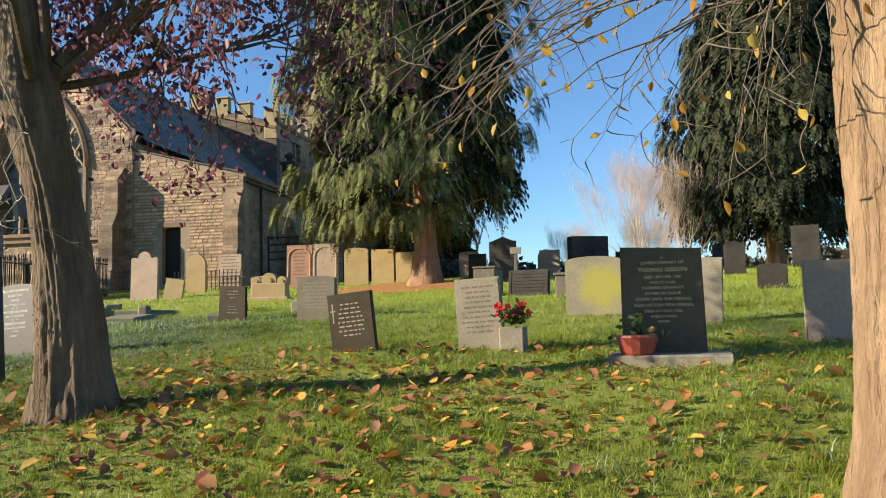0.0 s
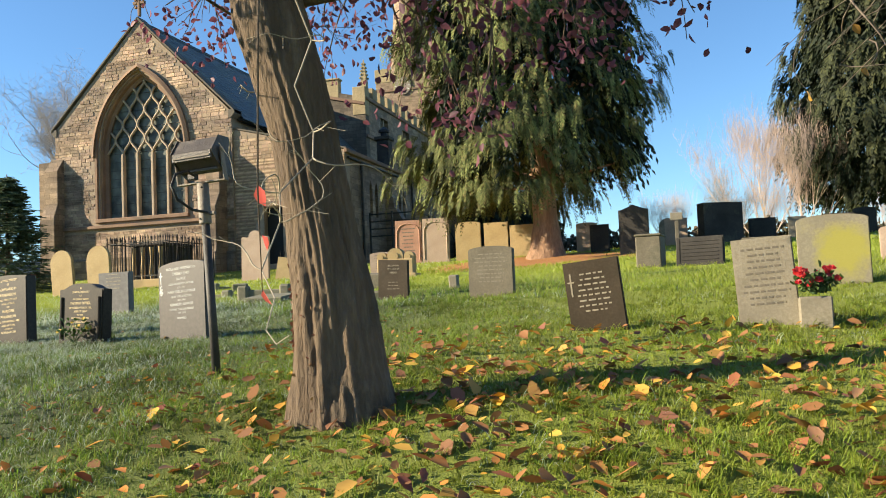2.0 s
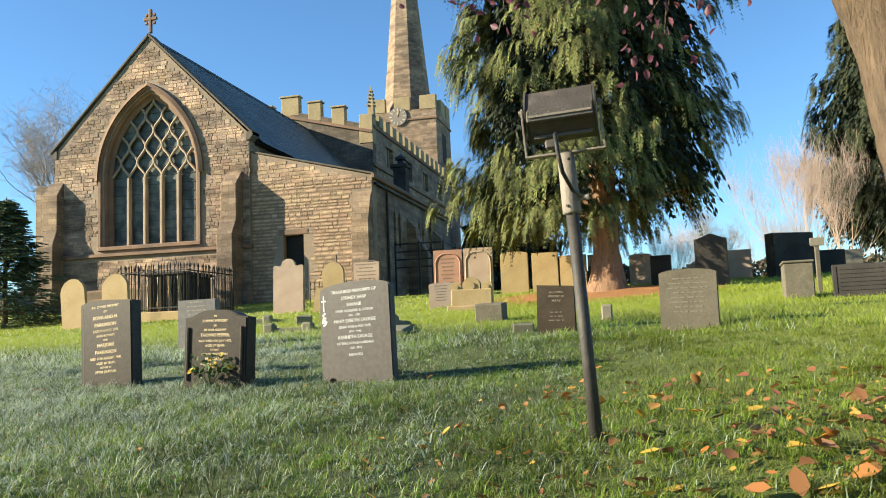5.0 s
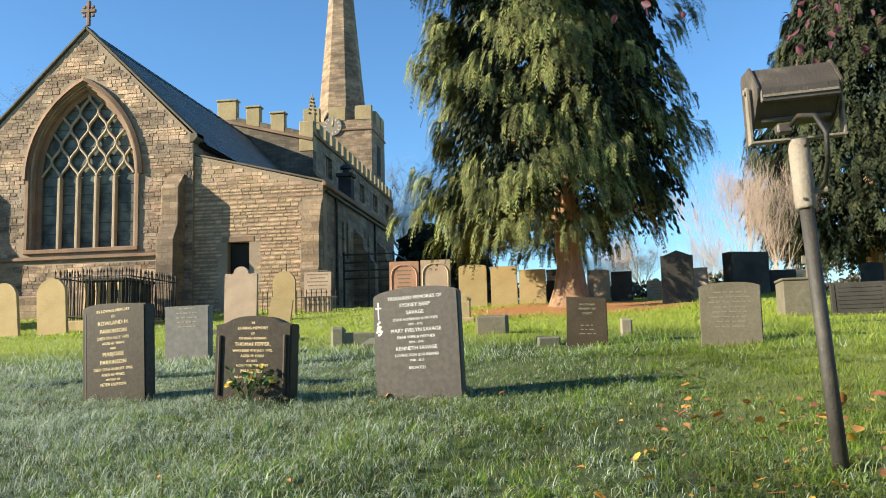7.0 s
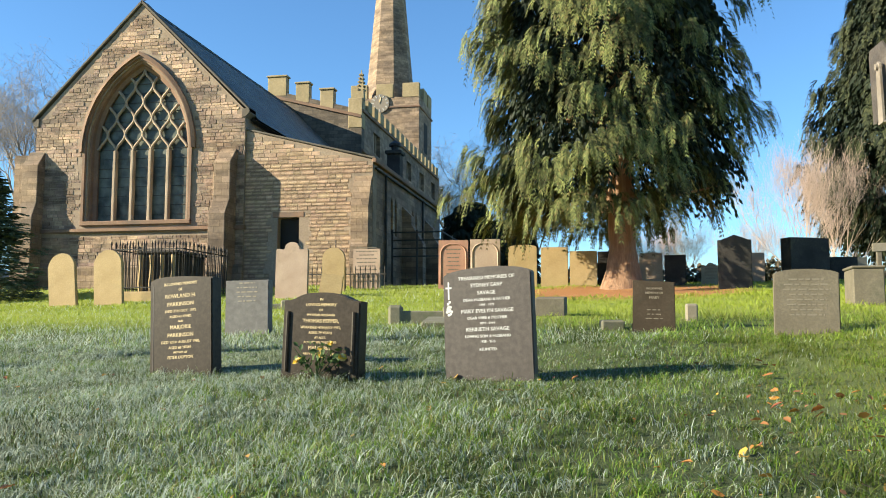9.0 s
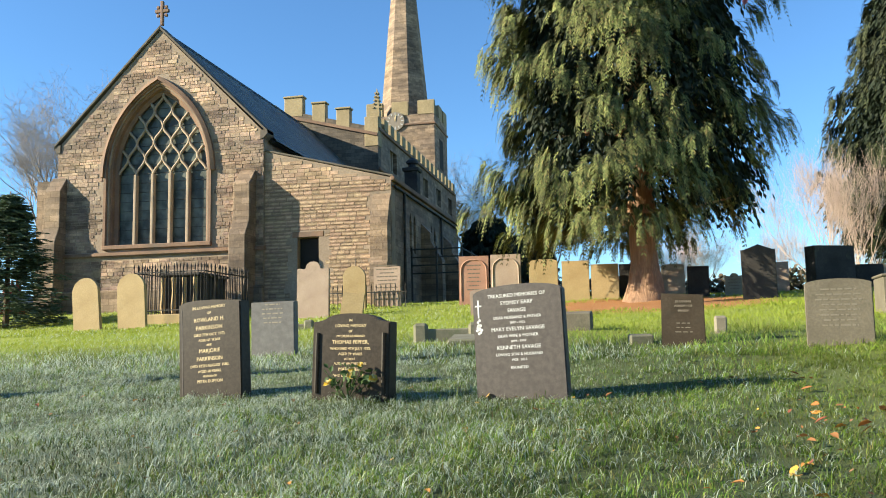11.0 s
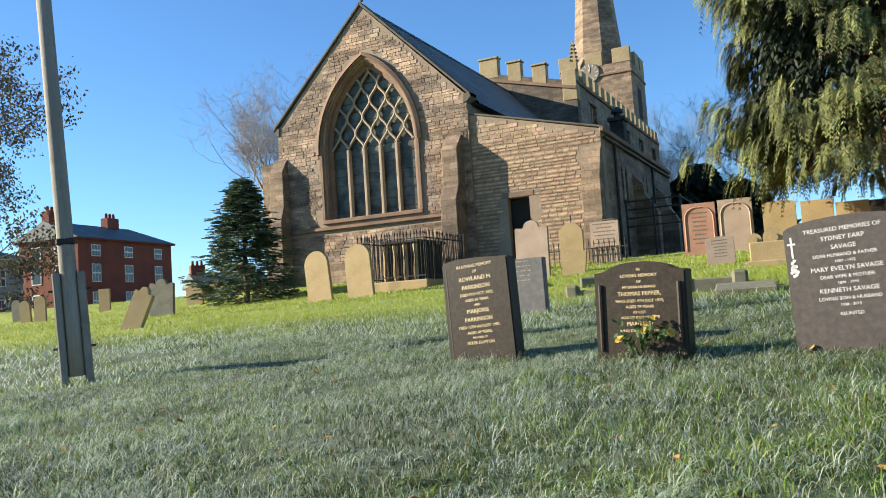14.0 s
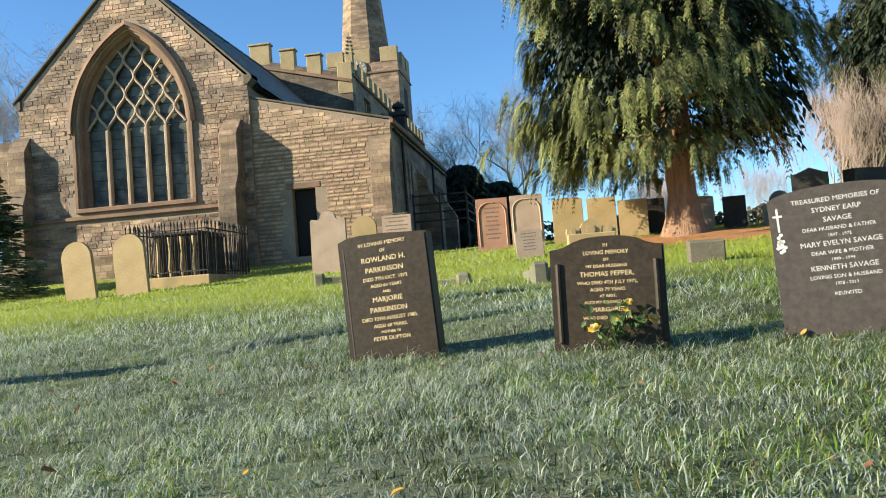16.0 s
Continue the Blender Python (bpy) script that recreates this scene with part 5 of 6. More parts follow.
def frond_mesh(name, boughs, per, centre, z0, z1, radius, material, length=1.0, pairs=9, leaf=(0.24, 0.045), seed=1, inner=0.72, spread=0.3):
    """A crown of feathery hanging fronds: boughs over the outline, each with several fronds, each frond a drooping stem with flat leaflets on both sides."""
    g = np.random.default_rng(seed)
    u0, a0 = g.uniform(0, 1, boughs) ** 0.9, g.uniform(0, math.tau, boughs)
    reach = inner + (1 - inner) * g.uniform(0, 1, boughs) ** 0.45
    k = np.repeat(np.arange(boughs), per)
    n = len(k)
    a = a0[k] + g.normal(0, spread, n) / np.maximum(radius(u0[k], a0[k]), 0.6)
    back = np.abs(g.normal(0, 1, n))
    z = z0 + (z1 - z0) * u0[k] - g.uniform(0, 1, n) * spread * 2.2
    r = radius(u0[k], a0[k]) * reach[k] - back * spread * 0.9
    out = np.stack([np.cos(a), np.sin(a), 0 * a], -1)
    side = np.stack([-np.sin(a), np.cos(a), 0 * a], -1)
    turn = (g.normal(0, 0.35, boughs)[k] + g.normal(0, 0.4, n))[:, None]
    o = out * np.cos(turn) + side * np.sin(turn)
    w = np.stack([-o[:, 1], o[:, 0], g.normal(0, 0.3, n)], -1)
    w /= np.linalg.norm(w, axis=1, keepdims=True)
    root = np.stack([centre[0] + np.cos(a) * r, centre[1] + np.sin(a) * r, z], -1)
    L = (length * g.uniform(0.5, 1.25, n))[:, None]
    fall = g.uniform(0.55, 1.05, n)[:, None]
    down = np.array([0, 0, -1.0])
    verts = []
    for j in range(pairs):
        q = (j + 0.5) / pairs
        base = root + o * L * 0.62 * q * (1 - 0.25 * q) + down * L * fall * q * q
        t = o * (0.62 - 0.31 * q) + down * fall * 2 * q
        t /= np.linalg.norm(t, axis=1, keepdims=True)
        nrm = np.cross(t, w)
        for sgn in (-1, 1):
            d = t * 0.75 + w * sgn * g.uniform(0.35, 0.75, n)[:, None] + down * g.uniform(0.0, 0.45, n)[:, None] + nrm * g.normal(0, 0.12, n)[:, None]
            d /= np.linalg.norm(d, axis=1, keepdims=True)
            across = np.cross(d, nrm)
            across /= np.linalg.norm(across, axis=1, keepdims=True) + 1e-9
            ll = leaf[0] * g.uniform(0.7, 1.25, n)[:, None] * (1.15 - 0.6 * q)
            mid = base + d * ll * 0.42
            verts.append(np.stack([base, mid + across * leaf[1] * 0.5, base + d * ll, mid - across * leaf[1] * 0.5], 1))
    v = np.concatenate(verts, 0).reshape(-1, 3)
    return fast_mesh(name, v, np.arange(len(v)).reshape(-1, 4), material)


def lobes(seed, amount=0.12):
    g = np.random.default_rng(seed)
    ph, fr = g.uniform(0, 6.28, 6), np.array([2, 3, 5, 7, 4, 9])
    am = g.uniform(0.4, 1.0, 6) * amount / 2

    def f(u, a):
        return 1 + sum(am[i] * np.sin(fr[i] * a + ph[i] + (6 + 5 * i) * u) for i in range(6))
    return f


def segments_mesh(name, segs, material, sides=4):
    """Tapered twigs from rows of start, end and two radii."""
    s = np.array(segs, float)
    p, q, r0, r1 = s[:, :3], s[:, 3:6], s[:, 6], s[:, 7]
    d = q - p
    d /= np.linalg.norm(d, axis=1, keepdims=True) + 1e-9
    ref = np.where(np.abs(d[:, 2:3]) > 0.9, np.array([[1.0, 0, 0]]), np.array([[0, 0, 1.0]]))
    u = np.cross(d, ref)
    u /= np.linalg.norm(u, axis=1, keepdims=True) + 1e-9
    w = np.cross(d, u)
    ring = [u * math.cos(k * math.tau / sides) + w * math.sin(k * math.tau / sides) for k in range(sides)]
    v = np.stack([p + c * r0[:, None] for c in ring] + [q + c * r1[:, None] for c in ring], 1)
    n = len(s)
    base = np.arange(n)[:, None] * 2 * sides
    f = np.concatenate([base + np.array([[k, (k + 1) % sides, sides + (k + 1) % sides, sides + k]]) for k in range(sides)], 0)
    return fast_mesh(name, v.reshape(-1, 3), f, material)


def grow(rng, segs, tips, p, d, length, r, depth, spread=0.55, up=0.15, parts=3):
    """Branches that fork and thin out."""
    n = max(2, parts)
    for k in range(n):
        d = (d + Vector((rng.gauss(0, 0.12), rng.gauss(0, 0.12), rng.gauss(0, 0.08) + up * 0.3))).normalized()
        q = p + d * (length / n)
        r1 = r * (1 - 0.3 / n)
        segs.append((*p, *q, r, r1))
        p, r = q, r1
        if depth > 0 and k > 0 and rng.random() < 0.6:
            e = (d + Vector((rng.gauss(0, spread), rng.gauss(0, spread), rng.gauss(up, spread * 0.6)))).normalized()
            grow(rng, segs, tips, p, e, length * rng.uniform(0.5, 0.75), r * 0.55, depth - 1, spread, up, parts)
    if depth > 0:
        for _ in range(2):
            e = (d + Vector((rng.gauss(0, spread), rng.gauss(0, spread), rng.gauss(up, spread * 0.6)))).normalized()
            grow(rng, segs, tips, p, e, length * rng.uniform(0.6, 0.85), r * 0.68, depth - 1, spread, up, parts)
    else:
        tips.append(p)


def trunk_mesh(pts, radii, material, sides=28, per=9, ridges=0.05, seed=3):
    """A ridged trunk along a bent line."""
    bm = bmesh.new()
    P, R = [], []
    for i in range(len(pts) - 1):
        for k in range(per):
            f = k / per
            P.append(Vector(pts[i]).lerp(Vector(pts[i + 1]), f))
            R.append(radii[i] * (1 - f) + radii[i + 1] * f)
    P.append(Vector(pts[-1]))
    R.append(radii[-1])
    rings = []
    for p, r in zip(P, R):
        ring = []
        for k in range(sides):
            a = k * math.tau / sides
            n1 = noise.noise(Vector((math.cos(a) * 2.2, math.sin(a) * 2.2, p.z * 0.7 + seed)))
            n2 = noise.noise(Vector((math.cos(a) * 7, math.sin(a) * 7, p.z * 1.6 + seed * 3)))
            n3 = 1 - abs(noise.noise(Vector((math.cos(a) * r * 34, math.sin(a) * r * 34, p.z * 7.0 + seed * 5)))) * 2.6
            rr = r * (1 + 0.13 * n1 + ridges * 1.5 * n2) - (0.007 * max(0.0, n3) if ridges > 0.055 and r > 0.1 else 0)
            ring.append(bm.verts.new(p + Vector((math.cos(a) * rr, math.sin(a) * rr, 0))))
        rings.append(ring)
    for a, b in zip(rings, rings[1:]):
        for k in range(sides):
            bm.faces.new((a[k], a[(k + 1) % sides], b[(k + 1) % sides], b[k]))
    bm.faces.new(rings[-1])
    return mesh_of(bm, "trunk", material, True)


def leaf_cloud(name, pts, material, size=(0.05, 0.09), seed=1, hang=0.7):
    """One leaf at each point, hanging or spread."""
    g = np.random.default_rng(seed)
    p = np.array(pts, float)
    n = len(p)
    d = g.normal(0, 1, (n, 3))
    d[:, 2] -= hang * 1.6
    d /= np.linalg.norm(d, axis=1, keepdims=True)
    w = np.cross(d, g.normal(0, 1, (n, 3)))
    w /= np.linalg.norm(w, axis=1, keepdims=True) + 1e-9
    k = np.cross(d, w)
    l = g.uniform(*size, n)[:, None]
    fold = k * l * 0.12
    v = np.stack([p, p + d * l * 0.35 + w * l * 0.3 + fold, p + d * l * 0.7 + w * l * 0.24 + fold, p + d * l, p + d * l * 0.7 - w * l * 0.24 + fold, p + d * l * 0.35 - w * l * 0.3 + fold], 1).reshape(-1, 3)
    b = np.arange(n)[:, None] * 6
    f = np.concatenate([b + np.array([[0, 1, 2, 3]]), b + np.array([[0, 3, 4, 5]])], 0)
    return fast_mesh(name, v, f, material)


# great conifer with red fibrous trunk
cz = gz(2.2, 25.3)
conifer = thing("conifer_tree", (2.2, 25.3, cz), 0, "huge cedar-like conifer with hanging green sprays and fibrous red trunk", "tree")
part("trunk", trunk_mesh([(0, 0, -0.3), (0, 0, 0.3), (0.03, 0, 1.2), (0, 0, 6), (0, 0, 20)], [0.85, 0.6, 0.42, 0.4, 0.15], REDBARK, 32, 9, 0.07), REDBARK, conifer, "fluted red-brown fibrous trunk")
lob = lobes(5, 0.34)


def great(u, a):
    body = 4.3 * np.clip(1 - u, 0, 1) ** 0.4
    return body * np.clip(0.72 + u * 4.0, 0.72, 1.0) * lob(u, a)


part("crown", frond_mesh("crown", 760, 18, (-0.35, 0), 2.7, 26.0, great, CEDAR, 0.95, 13, (0.2, 0.036), 2, 0.74, 0.27), CEDAR, conifer, "drooping green and bronze sprays")
part("crown_skirt", frond_mesh("crown", 75, 16, (-1.1, -0.6), 2.3, 4.4, lambda u, a: 3.2 * lob(u, a), CEDAR, 0.9, 13, (0.2, 0.036), 9, 0.6, 0.26), CEDAR, conifer, "low hanging sprays")
# Dark-coloured core: paints the shade seen in gaps between the fronds.
part("inner_crown", crown_mesh("inner_crown", 6500, (-0.1, 0.2), 3.2, 24.0, lambda u, a: 3.4 * (1 - u) ** 0.45 + 0 * a, YEW, 1.2, (0.38, 0.10), 6, 0.8, 4, 0.3), YEW, conifer, "inner sprays coloured dark to stand for shade")
bm_segs = []
rng = random.Random(2)
for k in range(60):
    a, z = rng.uniform(0, math.tau), rng.uniform(2.2, 16)
    l = 3.4 * (1 - z / 26)
    bm_segs.append((0, 0, z, math.cos(a) * l, math.sin(a) * l, z + rng.uniform(-0.3, 0.8), 0.09, 0.02))
for seg in bm_segs:
    part("limb", segments_mesh("limb", [seg], REDBARK, 6), REDBARK, conifer)

# second conifer, its foliage coloured dark in place of shade falling on it
d2 = gz(17.6, 42)
conifer2 = thing("dark_conifer_tree", (17.8, 42.0, d2), 0, "broad evergreen conifer at the edge of the churchyard, coloured dark as if shaded", "tree")
part("trunk", trunk_mesh([(0, 0, -0.3), (0, 0, 1.5), (0, 0, 18)], [0.6, 0.45, 0.1], REDBARK, 16, 6), REDBARK, conifer2)
lob2 = lobes(8, 0.22)


def dark_outline(u, a):
    return 6.1 * np.interp(u, [0, 0.05, 0.17, 0.3, 0.65, 1], [0.55, 0.82, 1.0, 0.9, 0.52, 0.05]) * lob2(u, a)


part("crown", frond_mesh("crown", 520, 15, (0, 0), 2.6, 23.0, dark_outline, SHADECEDAR, 1.15, 8, (0.34, 0.08), 12, 0.78, 0.42), SHADECEDAR, conifer2)
# Same near-black core here, shade put into the colour behind the outer fronds.
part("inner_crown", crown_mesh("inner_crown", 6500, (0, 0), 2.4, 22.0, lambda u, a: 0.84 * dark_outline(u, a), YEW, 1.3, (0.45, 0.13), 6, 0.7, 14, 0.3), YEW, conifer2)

# small fir by the south corner
fz = gz(-21.5, 26.0)
fir = thing("fir_tree", (-21.5, 26.0, fz), 0, "young blue-green fir with layered branches to the ground", "tree")
part("trunk", trunk_mesh([(0, 0, -0.2), (0, 0, 5.3)], [0.13, 0.02], BARK, 10, 6), BARK, fir)
lob3 = lobes(3, 0.3)
part("crown", crown_mesh("crown", 4200, (0, 0), 0.15, 5.2, lambda u, a: (2.2 * (1 - u) ** 0.85 + 0.03) * (0.72 + 0.45 * np.abs(np.sin(u * 20))) * lob3(u, a), FIR, 0.5, (0.22, 0.045), 6, -0.05, 21, 0.3, 8, 0.1), FIR, fir)

# leaning near tree with purple leaves
nz = gz(4.39, 1.77)
near_tree = thing("leaning_tree", (4.39, 1.77, nz), 0, "leaning brown tree with cracked bark, sparse purple leaves and bare twigs", "tree")
part("trunk", trunk_mesh([(0.05, 0, -0.25), (0.05, 0, 0.02), (0.03, 0, 0.3), (0.0, 0, 0.75), (-0.06, -0.02, 1.15), (-0.15, -0.05, 1.75), (-0.22, -0.07, 2.05), (-0.33, -0.08, 2.45), (-0.45, -0.08, 3.2), (-0.62, -0.05, 4.4)], [0.38, 0.32, 0.275, 0.245, 0.215, 0.205, 0.22, 0.24, 0.16, 0.11], BARK, 150, 20, 0.07, 5), BARK, near_tree, "deeply cracked brown trunk")
segs, tips = [], []
rng = random.Random(17)
crown_at = Vector((-0.3, 0.02, 2.6))
for d, l, r in (((-0.35, 0.1, 1.0), 1.5, 0.14), ((0.55, 0.05, 0.75), 0.7, 0.11), ((-0.8, -0.3, 0.6), 1.4, 0.09), ((0.25, 0.5, 0.8), 1.3, 0.08), ((0.9, 0.1, 0.55), 1.5, 0.05), ((0.5, -0.5, 0.9), 1.3, 0.05), ((-0.85, 0.6, 0.5), 1.1, 0.03), ((-0.7, 0.75, 0.6), 1.0, 0.025), ((0.8, 0.5, 0.2), 1.2, 0.04)):
    grow(rng, segs, tips, crown_at, Vector(d).normalized(), l, r, 4, 0.6, 0.1)
twig_ends = list(tips)
for t in list(tips):
    if rng.random() < 0.28:
        grow(rng, segs, twig_ends, t, Vector((rng.gauss(0, 0.5), rng.gauss(0, 0.5), -0.9)).normalized(), 0.5, 0.008, 1, 0.5, -0.35)
part("branchwork", segments_mesh("branches", segs, BARK, 5), BARK, near_tree)
pts = [tuple(t + Vector((rng.gauss(0, 0.14), rng.gauss(0, 0.14), rng.gauss(-0.05, 0.12)))) for t in twig_ends for _ in range(7)]
part("leaves", leaf_cloud("leaves", pts, PURPLE, (0.05, 0.085), 3), PURPLE, near_tree, "thin purple leaves")


def curly(rng, segs, p, d, length, r, fall=0.05, steps=10):
    """A thin twig that wanders as it grows, with short side shoots; returns its ends."""
    p, d, ends = Vector(p), Vector(d).normalized(), []
    drift = Vector((rng.gauss(0, 0.12), rng.gauss(0, 0.12), rng.gauss(0, 0.12)))
    for k in range(steps):
        drift = drift * 0.75 + Vector((rng.gauss(0, 0.19), rng.gauss(0, 0.19), rng.gauss(0, 0.17)))
        d = (d + drift + Vector((0, 0, -fall))).normalized()
        q = p + d * length / steps
        f = k / steps
        segs.append((*p, *q, r * (1 - f) + 0.001, r * (0.9 - f) + 0.0012))
        if k > 1 and rng.random() < 0.35:
            w = q + (d + Vector((rng.gauss(0, 0.7), rng.gauss(0, 0.7), rng.gauss(-0.1, 0.5)))).normalized() * length * rng.uniform(0.1, 0.22)
            segs.append((*q, *w, r * 0.45, 0.0012))
            ends.append(w)
        p = q
    ends.append(p)
    return ends


PALETWIG = plain("pale_twig", (0.36, 0.30, 0.22), 0.9)
for p, d, l in (((-0.3, -0.22, 1.75), (0.3, -0.5, -0.4), 0.3), ((-0.4, -0.2, 2.0), (-0.5, -0.4, -0.1), 0.3)):
    twig = []
    curly(rng, twig, p, d, l, 0.004)
    part("side_twig", segments_mesh("side_twig", twig, PALETWIG, 5), PALETWIG, near_tree, "pale bare side twig")
# a long thin limb over the path, with the last red leaves at its end
bm = bmesh.new()
tube(bm, [(-0.3, -0.1, 2.55), (0.15, -0.9, 2.95), (0.5, -1.65, 2.85), (0.72, -2.17, 2.2), (0.8, -2.37, 1.5), (0.79, -2.38, 1.05), (0.79, -2.37, 0.72)], [0.045, 0.026, 0.015, 0.007, 0.004, 0.003, 0.0015], 8)
part("hanging_limb", bm, BARK, near_tree)
tips = [Vector((0.79, -2.38, 1.06)), Vector((0.795, -2.37, 0.9)), Vector((0.79, -2.37, 0.73))]
# pale curling shoots that hang beside the red leaves
bm = bmesh.new()
tube(bm, [(0.36, -1.38, 2.9), (0.30, -1.26, 2.4), (0.42, -1.12, 1.95), (0.38, -1.24, 1.7), (0.45, -1.2, 1.48), (0.58, -1.5, 1.3), (0.56, -1.78, 1.12), (0.66, -1.98, 0.98), (0.67, -2.15, 0.8), (0.77, -2.25, 0.7), (0.81, -2.39, 0.6), (0.88, -2.46, 0.56), (0.97, -2.55, 0.59)], [0.007, 0.006, 0.005, 0.0045, 0.004, 0.0036, 0.0033, 0.003, 0.0027, 0.0024, 0.002, 0.0017, 0.001], 6)
part("hanging_twig", bm, PALETWIG, near_tree, "pale curling bare twig")
hang_rng = random.Random(23)
for p, d, l, r in (((0.45, -1.2, 1.48), (0.8, -0.4, 0.1), 0.6, 0.005), ((0.58, -1.5, 1.3), (0.5, -0.8, -0.3), 0.7, 0.005), ((0.56, -1.78, 1.12), (-0.8, -0.1, 0.1), 0.4, 0.004), ((0.66, -1.98, 0.98), (0.55, -0.8, 0.1), 0.65, 0.004), ((0.66, -1.98, 0.98), (0.8, -0.3, -0.15), 0.45, 0.0035), ((0.67, -2.15, 0.8), (-0.6, 0.1, 0.5), 0.35, 0.0035), ((0.56, -1.78, 1.12), (0.1, -0.5, 0.9), 0.4, 0.004), ((0.42, -1.12, 1.95), (0.9, -0.2, -0.5), 0.6, 0.004)):
    twig = []
    curly(hang_rng, twig, p, d, l, r * 0.6, 0.03, 16)
    part("hanging_twig", segments_mesh("hanging_twig", twig, PALETWIG, 6), PALETWIG, near_tree, "pale curling bare twig")
REDLEAF = leaf_material("red_leaf", ((0.5, 0.07, 0.06), (0.6, 0.13, 0.10)), 0.5, 0.5)
part("red_leaves", leaf_cloud("red_leaves", [tuple(t) for t in tips], REDLEAF, (0.06, 0.08), 6, 1.6), REDLEAF, near_tree, "last red leaves")

IVY = leaf_material("ivy_leaf", ((0.16, 0.06, 0.04), (0.24, 0.10, 0.06), (0.10, 0.10, 0.04)), 0.5, 0.2)
ivy_rng = random.Random(9)
ivy_pts = []
for k in range(420):
    z = ivy_rng.uniform(0.05, 0.95) ** 1.3
    a = ivy_rng.gauss(math.radians(205), 0.32)
    ivy_pts.append((0.05 - 0.05 * z + (0.30 - 0.05 * z) * math.cos(a), (0.30 - 0.05 * z) * math.sin(a), z))
part("ivy", leaf_cloud("ivy", ivy_pts, IVY, (0.022, 0.036), 12, 0.4), IVY, near_tree, "reddish ivy climbing the trunk foot")

# thick pale tree at the path
pz = gz(9.8, 0.35)
path_tree = thing("pale_tree", (9.95, 0.32, pz), 0, "thick tree with pale ridged bark and hanging bare twigs", "tree")
part("trunk", trunk_mesh([(0, 0, -0.4), (0, 0, -0.05), (0, 0, 0.35), (0.0, 0, 1.2), (0.0, 0.0, 2.6), (0.02, 0, 3.4)], [0.46, 0.37, 0.285, 0.25, 0.25, 0.24], PALEBARK, 150, 26, 0.06, 11), PALEBARK, path_tree, "pale ridged trunk")
segs, tips = [], []
rng = random.Random(31)
for d, l, r in (((-0.75, 0.55, 0.55), 2.0, 0.1), ((-0.3, 0.9, 0.7), 1.9, 0.09), ((-0.9, 0.1, 0.7), 1.7, 0.08), ((0.5, 0.3, 1.0), 1.6, 0.14), ((0.7, -0.4, 0.8), 1.5, 0.09)):
    grow(rng, segs, tips, Vector((0.02, 0, 3.1)), Vector(d).normalized(), l, r, 3, 0.5, 0.05)
ends = []
for k in range(44):
    p = Vector((rng.uniform(-0.3, 0.1), rng.uniform(-0.2, 0.2), rng.uniform(2.6, 3.2)))
    e = Vector((-rng.uniform(0.2, 3.1), rng.uniform(-0.5, 1.4), rng.uniform(1.75, 2.5)))
    m = (p + e) / 2 + Vector((0, 0, rng.uniform(0.5, 0.9)))
    last, n, off = p, 14, Vector((0, 0, 0))
    for j in range(1, n + 1):
        f = j / n
        off = off * 0.8 + Vector((rng.gauss(0, 0.035), rng.gauss(0, 0.035), rng.gauss(0, 0.03)))
        q = p * (1 - f) ** 2 + m * 2 * f * (1 - f) + e * f * f + off
        segs.append((*last, *q, 0.011 * (1.15 - f), 0.011 * (1.05 - f) + 0.0012))
        if j > 5 and rng.random() < 0.55:
            ends += curly(rng, segs, q, (rng.gauss(0, 0.6), rng.gauss(0, 0.6), -0.5), rng.uniform(0.15, 0.4), 0.0035, 0.12, 5)
        last = q
for t in tips:
    if rng.random() < 0.8:
        grow(rng, segs, ends, t, Vector((rng.gauss(-0.1, 0.5), rng.gauss(0.1, 0.5), -0.8)).normalized(), 0.75, 0.009, 1, 0.55, -0.45, 4)
part("branchwork", segments_mesh("branches", segs, TWIG, 5), TWIG, path_tree)
part("leaves", leaf_cloud("leaves", [tuple(e) for e in ends[::6]], YELLOWLEAF, (0.06, 0.10), 8, 1.3), YELLOWLEAF, path_tree, "a few yellow leaves")


# bare winter trees
def bare_tree(seed, height, depth, material, label, stems=1, spread=0.5, fans=4):
    rng = random.Random(seed)
    segs, tips = [], []
    for k in range(stems):
        d = Vector((rng.gauss(0, 0.25 if stems > 1 else 0.03), rng.gauss(0, 0.25 if stems > 1 else 0.03), 1)).normalized()
        grow(rng, segs, tips, Vector((rng.gauss(0, 0.2) if stems > 1 else 0, 0, -0.2)), d, height * 0.36, height * (0.022 if stems == 1 else 0.014) / math.sqrt(stems), depth, spread, 0.22, 4)
    for t in list(tips):
        for _ in range(fans):
            rise, wide = (0.25, 0.4) if stems == 1 else (0.55, 0.24)
            q = t + Vector((rng.gauss(0, wide), rng.gauss(0, wide), rng.gauss(rise, 0.3)))
            segs.append((*t, *q, 0.006, 0.004))
            for _ in range(2):
                segs.append((*q, *(q + Vector((rng.gauss(0, wide * 0.7), rng.gauss(0, wide * 0.7), rng.gauss(rise * 0.7, 0.22)))), 0.004, 0.002))
    ob = thing("bare_tree", (0, 0, 0), 0, label, "tree", "bare trees")
    limit = 0.035 if stems == 1 else 0.014
    part("trunk", segments_mesh("trunk", [q for q in segs if q[6] > limit], material, 6), material, ob, "bare stem and main limbs")
    part("twigwork", segments_mesh("twigwork", [q for q in segs if q[6] <= limit], material, 3), material, ob, "fine bare twigs")
    return ob


